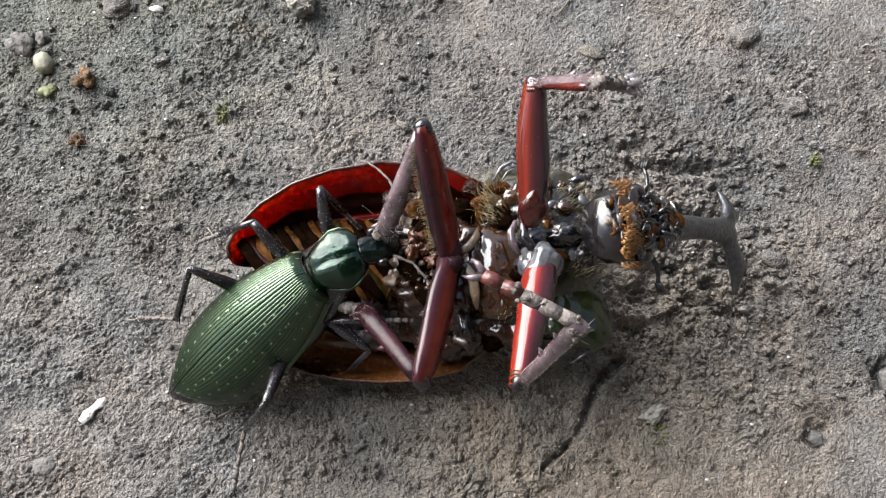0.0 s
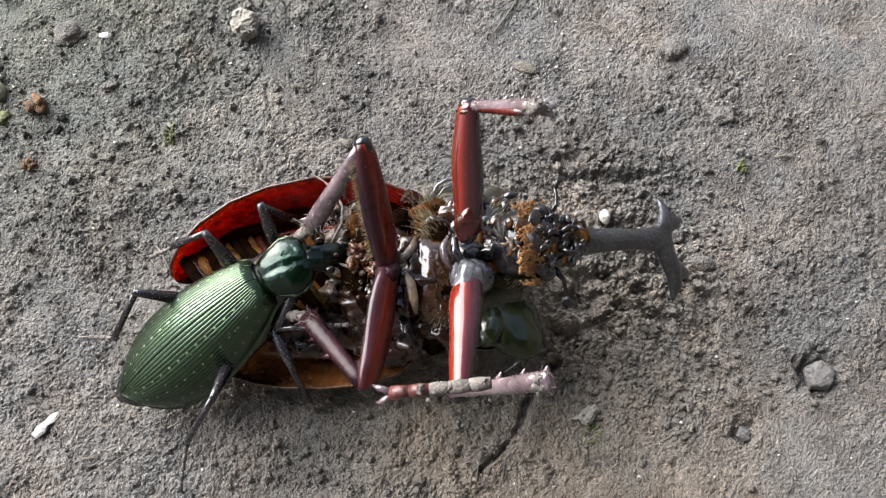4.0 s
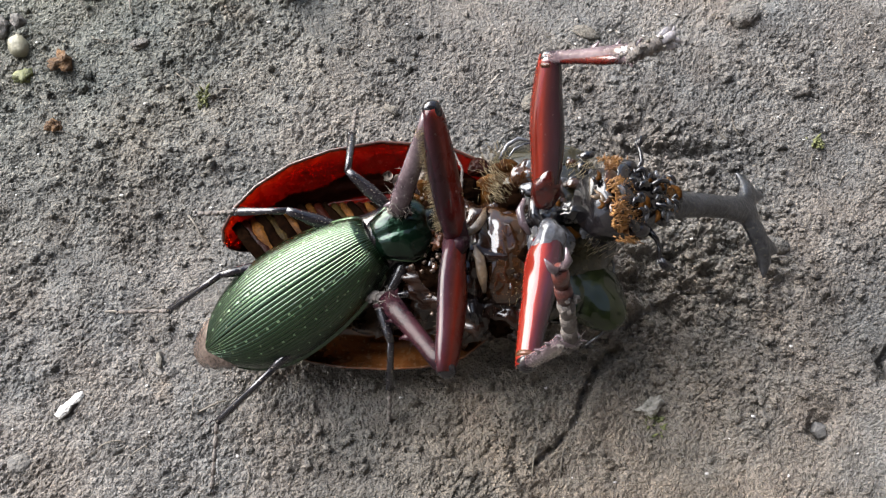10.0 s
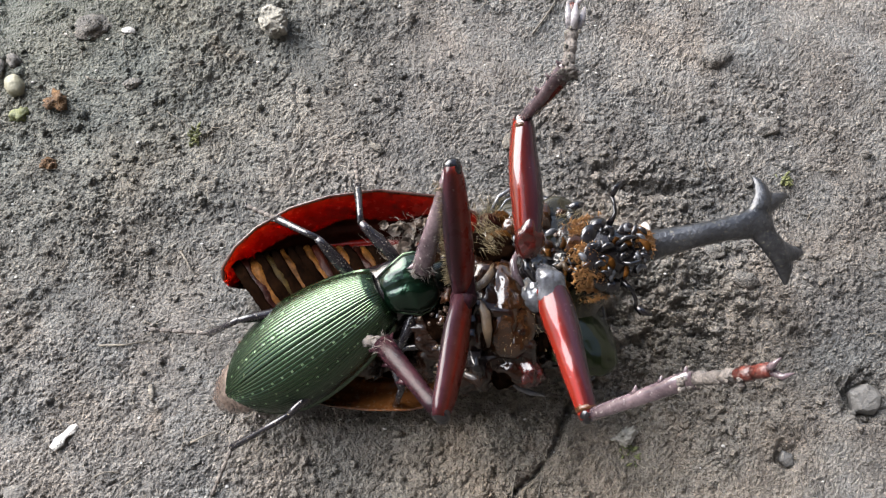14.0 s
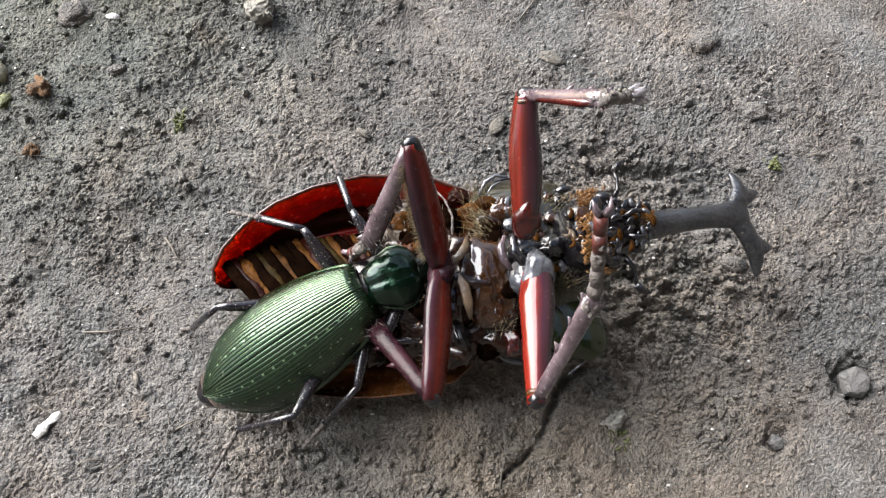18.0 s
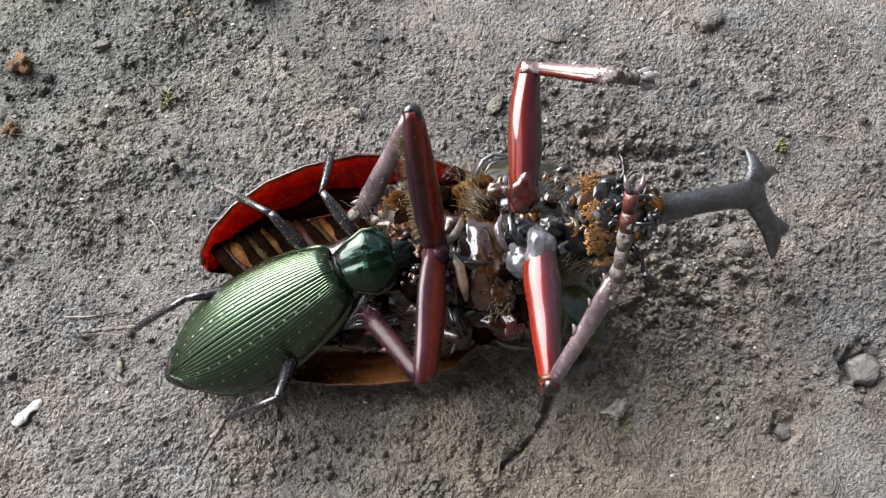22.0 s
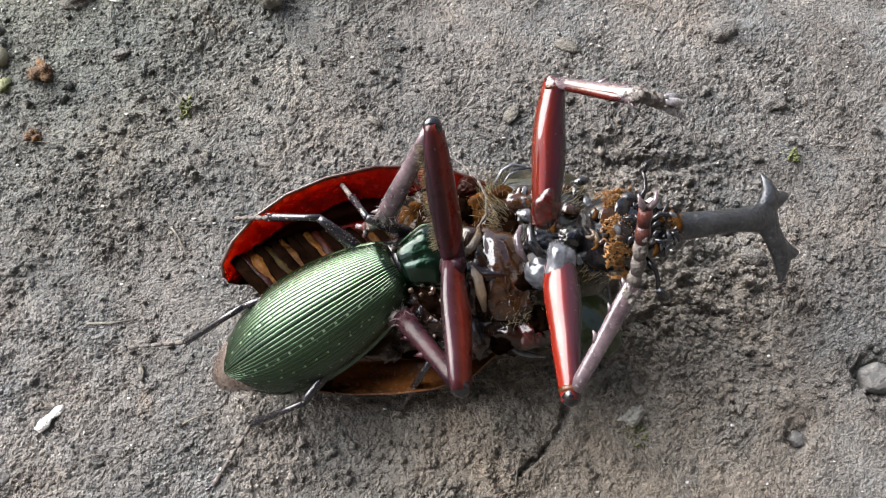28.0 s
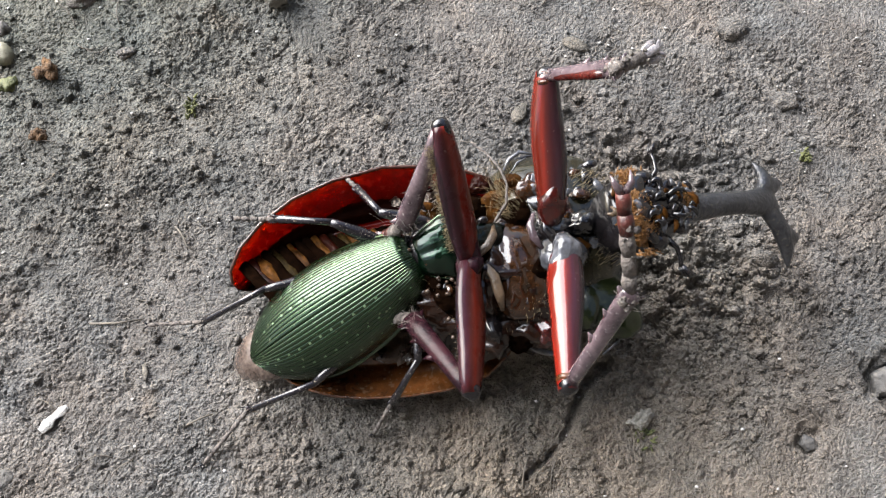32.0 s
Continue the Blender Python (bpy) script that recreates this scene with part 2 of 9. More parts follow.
def thigh_material(name, sign, red=1.0, gloss=0.9, edge=0.63):
    """Glossy chitin, red on one flank and plum-brown on the other."""
    m, nt, p = material(name)
    coord = nt.nodes.new("ShaderNodeTexCoord").outputs["Object"]
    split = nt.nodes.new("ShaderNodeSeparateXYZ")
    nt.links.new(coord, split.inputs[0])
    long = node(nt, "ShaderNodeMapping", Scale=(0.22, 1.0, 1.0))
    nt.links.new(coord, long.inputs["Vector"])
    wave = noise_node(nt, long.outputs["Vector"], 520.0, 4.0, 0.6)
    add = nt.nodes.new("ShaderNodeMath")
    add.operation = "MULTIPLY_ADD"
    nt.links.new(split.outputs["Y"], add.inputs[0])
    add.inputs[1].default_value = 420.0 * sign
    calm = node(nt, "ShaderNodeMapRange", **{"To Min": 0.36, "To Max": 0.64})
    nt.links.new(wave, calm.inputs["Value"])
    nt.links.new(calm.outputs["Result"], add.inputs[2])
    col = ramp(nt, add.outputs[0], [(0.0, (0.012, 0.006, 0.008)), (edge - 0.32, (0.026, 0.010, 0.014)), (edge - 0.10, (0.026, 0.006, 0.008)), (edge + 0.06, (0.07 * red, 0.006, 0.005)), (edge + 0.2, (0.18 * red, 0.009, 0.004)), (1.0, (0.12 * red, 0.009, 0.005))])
    specks = ramp(nt, noise_node(nt, coord, 2200.0, 2.0, 0.5), [(0.69, grey(0.0)), (0.76, grey(0.5))])
    dusted = nt.nodes.new("ShaderNodeMix")
    dusted.data_type = "RGBA"
    nt.links.new(specks, dusted.inputs["Factor"])
    nt.links.new(col, dusted.inputs["A"])
    dusted.inputs["B"].default_value = (0.13, 0.11, 0.10, 1)
    col = dusted.outputs["Result"]
    nt.links.new(col, p.inputs["Base Color"])
    nt.links.new(ramp(nt, noise_node(nt, coord, 900.0), [(0.3, grey(0.30 - 0.2 * gloss)), (0.7, grey(0.46 - 0.24 * gloss))]), p.inputs["Roughness"])
    p.inputs["Coat Weight"].default_value = gloss
    p.inputs["Coat IOR"].default_value = 1.5
    p.inputs["Coat Roughness"].default_value = 0.05
    p.inputs["Specular IOR Level"].default_value = 0.06
    p.inputs["Subsurface Weight"].default_value = 0.1
    p.inputs["Subsurface Radius"].default_value = (1.0, 0.2, 0.1)
    p.inputs["Subsurface Scale"].default_value = 0.001
    b = node(nt, "ShaderNodeBump", Strength=0.45, Distance=0.0003)
    nt.links.new(noise_node(nt, coord, 700.0, 3.0), b.inputs["Height"])
    nt.links.new(b.outputs["Normal"], p.inputs["Normal"])
    return m


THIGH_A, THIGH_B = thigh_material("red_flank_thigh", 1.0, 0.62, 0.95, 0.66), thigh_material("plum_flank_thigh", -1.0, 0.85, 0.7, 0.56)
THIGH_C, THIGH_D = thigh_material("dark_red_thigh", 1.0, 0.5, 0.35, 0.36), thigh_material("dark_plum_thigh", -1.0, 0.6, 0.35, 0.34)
RED_SHELL = surface("red_brown_chitin", (0.0084, 0.0025, 0.0025), (0.0546, 0.0055, 0.0034), 260, rough=(0.14, 0.28), coat=0.5, coat_rough=0.08, bump=0.3, bump_scale=900, low=0.36, high=0.6)
SHIN_SHELL = surface("plum_brown_chitin", (0.0240, 0.0150, 0.0190), (0.1250, 0.0920, 0.1000), 300, rough=(0.08, 0.24), coat=1.0, coat_rough=0.07, bump=0.3, bump_scale=900, dust=((0.26, 0.24, 0.23), 0.4))
SHIN_DARK = surface("dark_plum_chitin", (0.0042, 0.0017, 0.0028), (0.0224, 0.0070, 0.0098), 300, rough=(0.2, 0.34), bump=0.2, bump_scale=700, specular=0.12)
BLACK_SHELL = surface("black_chitin", (0.003, 0.003, 0.0035), (0.012, 0.010, 0.011), 500, rough=(0.1, 0.24), coat=0.6, coat_rough=0.06, bump=0.15, specular=0.4)
STEEL_SHELL = surface("steel_grey_chitin", (0.002, 0.002, 0.0025), (0.012, 0.011, 0.012), 300, rough=(0.06, 0.16), coat=1.0, coat_rough=0.03, bump=0.35, bump_scale=900, specular=0.5)
DARK_BREAST = surface("dark_red_brown_breast", (0.002, 0.001, 0.0008), (0.022, 0.009, 0.005), 300, rough=(0.14, 0.34), coat=0.5, coat_rough=0.08, bump=0.5, bump_scale=600, specular=0.3)
BREAST_SHELL = surface("brown_breast_chitin", (0.0050, 0.0022, 0.0012), (0.0480, 0.0200, 0.0080), 300, rough=(0.08, 0.22), coat=1.0, coat_rough=0.04, bump=0.45, bump_scale=520, specular=0.4)
PRONOTUM_SHELL = surface("dark_pronotum_chitin", (0.005, 0.005, 0.003), (0.030, 0.026, 0.014), 300, rough=(0.1, 0.26), coat=0.7, coat_rough=0.07, bump=0.3, bump_scale=700, specular=0.4)
HORN_SHELL = surface("slate_horn", (0.022, 0.023, 0.026), (0.068, 0.070, 0.077), 330, rough=(0.26, 0.4), metal=0.7, coat=0.3, coat_rough=0.2, bump=0.4, bump_scale=2200, dust=((0.15, 0.14, 0.105), 0.7))
ELYTRON_RED = surface("red_elytron_lining", (0.0255, 0.0010, 0.0005), (0.1071, 0.0036, 0.0015), 150, rough=(0.18, 0.34), coat=0.1, coat_rough=0.15, bump=0.35, bump_scale=500, subsurface=0.1, low=0.36, high=0.62, specular=0.25)
ELYTRON_DARK = surface("dark_elytron_lining", (0.0016, 0.0006, 0.0004), (0.0160, 0.0028, 0.0012), 200, rough=(0.25, 0.45), bump=0.5, bump_scale=500, specular=0.05)
SHIELD_GREEN = surface("greenish_shield_flank", (0.003, 0.0045, 0.0016), (0.013, 0.017, 0.006), 190, rough=(0.16, 0.3), coat=0.4, coat_rough=0.1, bump=0.3, bump_scale=500, specular=0.3)
OLIVE_SKIN = surface("olive_brown_membrane", (0.003, 0.002, 0.0008), (0.024, 0.015, 0.004), 520, rough=(0.4, 0.6), bump=0.6, bump_scale=900, specular=0.02)
ELYTRON_BACK = surface("dark_elytron_back", (0.020, 0.010, 0.008), (0.060, 0.022, 0.014), 200, rough=(0.2, 0.35), coat=0.5, bump=0.15)
ELYTRON_AMBER = surface("amber_elytron", (0.0200, 0.0075, 0.0035), (0.1300, 0.0460, 0.0120), 190, rough=(0.12, 0.3), coat=0.6, coat_rough=0.08, bump=0.5, bump_scale=700, dust=((0.10, 0.08, 0.055), 1.0))
TERGITE = surface("dark_brown_tergite", (0.0008, 0.0005, 0.0004), (0.0055, 0.0026, 0.0014), 330, rough=(0.25, 0.45), bump=0.4, bump_scale=600, specular=0.0)
TERGITE_AMBER = surface("amber_membrane", (0.008, 0.003, 0.0008), (0.075, 0.030, 0.006), 420, rough=(0.35, 0.55), bump=0.5, bump_scale=900, specular=0.03)
TISSUE = surface("torn_tissue", (0.006, 0.004, 0.003), (0.07, 0.045, 0.03), 520, rough=(0.2, 0.5), coat=0.2, bump=0.7, bump_scale=900, dust=((0.26, 0.21, 0.16), 0.5), specular=0.3)
WING = surface("crumpled_wing_membrane", (0.0077, 0.0044, 0.0022), (0.0468, 0.0248, 0.0121), 330, rough=(0.2, 0.4), coat=0.35, coat_rough=0.12, bump=0.7, bump_scale=900, dust=((0.09, 0.05, 0.03), 0.8))
HAIR_GOLD = surface("golden_bristles", (0.0806, 0.0576, 0.0259), (0.2189, 0.1728, 0.0979), 600, rough=(0.35, 0.5), bump=0)
HAIR_ORANGE = surface("orange_bristles", (0.13, 0.052, 0.011), (0.31, 0.15, 0.04), 600, rough=(0.3, 0.5), bump=0)
FLAKE = surface("grey_brown_torn_skin", (0.035, 0.026, 0.020), (0.24, 0.19, 0.155), 420, rough=(0.35, 0.55), bump=0.6, bump_scale=1200, specular=0.3)
FIBRE = surface("pale_torn_fibre", (0.0840, 0.0700, 0.0588), (0.3360, 0.2940, 0.2590), 600, rough=(0.3, 0.55), bump=0)
GREEN_SHELL = surface("metallic_green_chitin", (0.0085, 0.0290, 0.0072), (0.0145, 0.0410, 0.0115), 210, rough=(0.20, 0.28), metal=0.9, coat=0.42, coat_rough=0.18, bump=0.12, bump_scale=2500, dust=((0.16, 0.17, 0.11), -0.35))
GREEN_SHELL.node_tree.nodes["Principled BSDF"].inputs["Coat IOR"].default_value = 1.85
GREEN_PIT = surface("pale_green_pits", (0.06, 0.10, 0.05), (0.13, 0.18, 0.11), 800, rough=(0.3, 0.45), metal=0.5, coat=0.5, bump=0.1)
GREEN_NECK = surface("blue_green_rugose_chitin", (0.0018, 0.0068, 0.0034), (0.0050, 0.0180, 0.0095), 420, rough=(0.12, 0.24), metal=0.8, coat=0.5, coat_rough=0.07, bump=0.4, bump_scale=900, specular=0.35)
GREEN_HEAD = surface("dark_blue_green_head", (0.0012, 0.0030, 0.0020), (0.0030, 0.0085, 0.0055), 420, rough=(0.16, 0.3), metal=0.6, coat=0.35, coat_rough=0.1, bump=0.5, bump_scale=900)
LEG_BLACK = surface("glossy_black_leg", (0.004, 0.004, 0.005), (0.013, 0.011, 0.014), 600, rough=(0.12, 0.26), coat=0.4, bump=0.15,
                    dust=((0.30, 0.26, 0.2), 0.3))
LEG_DUSTY = surface("dusty_dark_foot", (0.026, 0.021, 0.020), (0.165, 0.145, 0.130), 900, rough=(0.5, 0.8), bump=0.6, specular=0.3)
PALE_TIP = surface("pale_abdomen_tip", (0.0180, 0.0105, 0.0075), (0.1500, 0.1150, 0.0960), 500, rough=(0.12, 0.28), coat=0.9, coat_rough=0.07, bump=0.25)
ORANGE_BAND = surface("orange_joint_skin", (0.0250, 0.0063, 0.0020), (0.0800, 0.0250, 0.0050), 700, rough=(0.2, 0.4), coat=0.4, bump=0.4)
GREEN_GROOVE = surface("dark_green_groove", (0.004, 0.009, 0.004), (0.008, 0.018, 0.008), 400, rough=(0.4, 0.55), metal=0.5, bump=0.1, specular=0.2)
TAN_RIM = surface("tan_translucent_rim", (0.0304, 0.0189, 0.0108), (0.1147, 0.0777, 0.0459), 400, rough=(0.2, 0.4), coat=0.3, coat_rough=0.12, bump=0.4)
PALE_SHIELD = surface("grey_glassy_hip", (0.0100, 0.0105, 0.0125), (0.1000, 0.1030, 0.1150), 330, rough=(0.08, 0.24), coat=1.0, coat_rough=0.05, bump=0.45, bump_scale=700)
RED_FOOT = surface("dusty_red_foot", (0.012, 0.005, 0.005), (0.085, 0.016, 0.010), 700, rough=(0.25, 0.5), coat=0.2, bump=0.3, dust=((0.16, 0.14, 0.12), 0.6))
PALE_CLAW = surface("pale_glassy_claw", (0.07, 0.065, 0.07), (0.30, 0.28, 0.29), 500, rough=(0.12, 0.3), coat=0.8, coat_rough=0.08, bump=0.3)
STONE_PALE = surface("pale_crumbly_stone", (0.112, 0.104, 0.086), (0.264, 0.251, 0.218), 420, rough=(0.8, 0.95), bump=1.0, bump_scale=1400)
STONE_GREY = surface("grey_stone", (0.056, 0.053, 0.050), (0.092, 0.088, 0.083), 380, rough=(0.6, 0.85), bump=0.5, bump_scale=1700)
STONE_CREAM = surface("cream_pebble", (0.10, 0.095, 0.062), (0.20, 0.19, 0.135), 500, rough=(0.5, 0.7), bump=0.5, bump_scale=1100)
STONE_EARTH = surface("earthy_pebble", (0.056, 0.052, 0.047), (0.125, 0.117, 0.108), 420, rough=(0.7, 0.9), bump=1.0, bump_scale=1500)
SHELL_WHITE = surface("white_flake", (0.297, 0.284, 0.264), (0.488, 0.475, 0.455), 700, rough=(0.4, 0.6), bump=0.6)
RUST_CRUMB = surface("rust_orange_crumb", (0.040, 0.020, 0.008), (0.158, 0.079, 0.026), 900, rough=(0.7, 0.9), bump=1.0)
MOSS = surface("dull_green_moss", (0.033, 0.040, 0.012), (0.112, 0.119, 0.036), 800, rough=(0.6, 0.8), bump=0.5)
BARK = surface("straw_brown_chip", (0.056, 0.050, 0.040), (0.139, 0.124, 0.102), 700, rough=(0.6, 0.8), bump=0.9)
# for the unseen walls and slab that only block skylight
WALL = surface("dark_sky_block", (0.05, 0.045, 0.04), (0.10, 0.09, 0.08), 3, rough=(0.8, 0.95), bump=0.3)
DEAD_GRASS = surface("dead_grass", (0.043, 0.037, 0.030), (0.125, 0.109, 0.086), 500, rough=(0.6, 0.8), bump=0.3)
# ---------------------------------------------------------------- mesh helpers (all in millimetres)
def link_mesh(name, bm, mats, smooth=True):
    bmesh.ops.recalc_face_normals(bm, faces=bm.faces)
    me = bpy.data.meshes.new(name)
    bm.to_mesh(me)
    bm.free()
    me.transform(Matrix.Scale(MM, 4))
    if smooth:
        me.shade_smooth()
    for m in mats if isinstance(mats, (list, tuple)) else [mats]:
        me.materials.append(m)
    return new(name, me)


def part(name, bm, mats, parent, label="", smooth=True, kind=""):
    ob = link_mesh(name, bm, mats, smooth)
    ob.parent = parent
    return tagged(ob, label, "", "", kind)


def thing(name, bm, mats, label, category, at=None, group="", kind="", smooth=True):
    ob = link_mesh(name, bm, mats, smooth)
    if at:
        ob.matrix_basis = at
    return tagged(ob, label, category, group, kind)


def empty(name, label, category, group=""):
    return tagged(new(name), label, category, group)


def loft(bm, stations, sides=16, power=2.0, index=0, close=True):
    """A skin over cross-sections: (centre, half width, half height, across, up); across and up are unit vectors."""
    rings = []
    for c, a, b, across, up in stations:
        c, across, up = Vector(c), Vector(across), Vector(up)
        ring = []
        for k in range(sides):
            w = 2 * math.pi * k / sides
            cw, sw = math.cos(w), math.sin(w)
            px = math.copysign(abs(cw) ** (2 / power), cw)
            pz = math.copysign(abs(sw) ** (2 / power), sw)
            ring.append(bm.verts.new(c + across * (a * px) + up * (b * pz)))
        rings.append(ring)
    for r0, r1 in zip(rings, rings[1:]):
        for k in range(sides):
            f = bm.faces.new((r0[k], r0[(k + 1) % sides], r1[(k + 1) % sides], r1[k]))
            f.material_index = index
    if close:
        for r in (rings[0], rings[-1]):
            bm.faces.new(r).material_index = index
    return rings


def tube(bm, points, radii, sides=8, flat=1.0, index=0):
    """A tapering tube along points."""
    points = [Vector(p) for p in points]
    stations = []
    up = Vector((0, 0, 1))
    for i, p in enumerate(points):
        d = (points[min(i + 1, len(points) - 1)] - points[max(i - 1, 0)]).normalized()
        side = up.cross(d)
        if side.length < 0.2:
            side = Vector((0, 1, 0)).cross(d)
        side.normalize()
        stations.append((p, radii[i], radii[i] * flat, side, d.cross(side)))
    return loft(bm, stations, sides, index=index)


def along_x(bm, profile, sides=16, power=2.0, index=0):
    """A body of turned shape along x: rows of x, half width, half height, y, z."""
    return loft(bm, [((x, y, z), a, b, (0, 1, 0), (0, 0, 1)) for x, a, b, y, z in profile], sides, power, index)


def ball(bm, c, r, seg=14, index=0):
    m = Matrix.LocRotScale(Vector(c), None, Vector(r) if isinstance(r, (tuple, list)) else Vector((r, r, r)))
    made = bmesh.ops.create_uvsphere(bm, u_segments=seg, v_segments=max(6, seg * 2 // 3), radius=1.0, matrix=m)
    for v in made["verts"]:
        for f in v.link_faces:
            f.material_index = index


def rough(bm, amount, scale, seed=0.0):
    """Uneven the skin a little along its normals."""
    bm.normal_update()
    moves = [(v, v.normal * (noise.noise(v.co * scale + Vector((seed, seed * 1.7, seed * 0.3))) * amount)) for v in bm.verts]
    for v, d in moves:
        v.co += d


def lump(bm, c, r, rng, seed, sub=2, rough_amount=0.25, index=0):
    """An irregular clod."""
    made = bmesh.ops.create_icosphere(bm, subdivisions=sub, radius=1.0)
    turn = Euler([rng.uniform(0, 6.28) for _ in range(3)]).to_matrix()
    size = Vector(r) if isinstance(r, (tuple, list)) else Vector((r, r * rng.uniform(0.75, 1.1), r * rng.uniform(0.6, 0.95)))
    for v in made["verts"]:
        n = noise.noise(v.co * 1.3 + Vector((seed, seed * 2.1, 0))) + 0.5 * noise.noise(v.co * 3.1 + Vector((0, seed, seed)))
        p = (turn @ v.co) * (1 + rough_amount * n)
        v.co = Vector(c) + Vector((p.x * size.x, p.y * size.y, p.z * size.z))
        for f in v.link_faces:
            f.material_index = index


def hairs(bm, roots, length, thick, rng, spread=0.35):
    """Thin three-sided bristles: roots are pairs of place and way."""
    for p, d in roots:
        p, d = Vector(p), Vector(d).normalized()
        d = (d + Vector([rng.uniform(-spread, spread) for _ in range(3)])).normalized()
        side = d.orthogonal().normalized()
        other = d.cross(side)
        ln = length * rng.uniform(0.6, 1.15)
        bend = Vector([rng.uniform(-0.15, 0.15) for _ in range(3)]) * ln
        base = [bm.verts.new(p + (side * math.cos(a) + other * math.sin(a)) * thick) for a in (0, 2.1, 4.2)]
        mid = [bm.verts.new(p + d * ln * 0.55 + bend * 0.4 + (side * math.cos(a) + other * math.sin(a)) * thick * 0.7) for a in (0, 2.1, 4.2)]
        tip = bm.verts.new(p + d * ln + bend)
        for k in range(3):
            n = (k + 1) % 3
            bm.faces.new((base[k], base[n], mid[n], mid[k]))
            bm.faces.new((mid[k], mid[n], tip))


# ---------------------------------------------------------------- the ground
def lattice(n, rng):
    return rng.random((n, n)) * 2 * np.pi


def gradient_noise(x, y, table):
    """Smooth noise on arrays, from a table of gradient angles."""
    n = table.shape[0]
    xi, yi = np.floor(x).astype(int), np.floor(y).astype(int)
    fx, fy = x - xi, y - yi
    u, v = fx * fx * fx * (fx * (fx * 6 - 15) + 10), fy * fy * fy * (fy * (fy * 6 - 15) + 10)

    def corner(i, j):
        a = table[(xi + i) % n, (yi + j) % n]
        return np.cos(a) * (fx - i) + np.sin(a) * (fy - j)

    return (corner(0, 0) * (1 - u) + corner(1, 0) * u) * (1 - v) + (corner(0, 1) * (1 - u) + corner(1, 1) * u) * v


def grains(x, y, size, rng, n=256):
    """Irregular grains on arrays: rounded heaps round scattered points, each of its own height, with gaps between them."""
    px, py, tall, wide = rng.random((n, n)), rng.random((n, n)), rng.random((n, n)), 0.45 + 0.4 * rng.random((n, n))
    u, v = x / size, y / size
    ui, vi = np.floor(u).astype(int), np.floor(v).astype(int)
    best = np.zeros_like(x)
    for i in (-1, 0, 1):
        for j in (-1, 0, 1):
            a, b = (ui + i) % n, (vi + j) % n
            d2 = (u - ui - i - px[a, b]) ** 2 + (v - vi - j - py[a, b]) ** 2
            best = np.maximum(best, (0.25 + 0.75 * tall[a, b]) * np.sqrt(np.clip(1 - d2 / wide[a, b] ** 2, 0, 1)))
    return best


def axis(low, high, step, far):
    """Even steps over the near stretch, growing steps out to the horizon."""
    near = np.arange(low, high + step, step)
    grow, d, edge = [], step, 0.0
    while edge < far:
        d *= 1.22
        edge += d
        grow.append(edge)
    grow = np.array(grow)
    return np.concatenate([(low - grow)[::-1], near, near[-1] + grow])


STEP = 0.105
GX, GY = axis(-62, 67, STEP, 30000), axis(-42, 36, STEP, 30000)


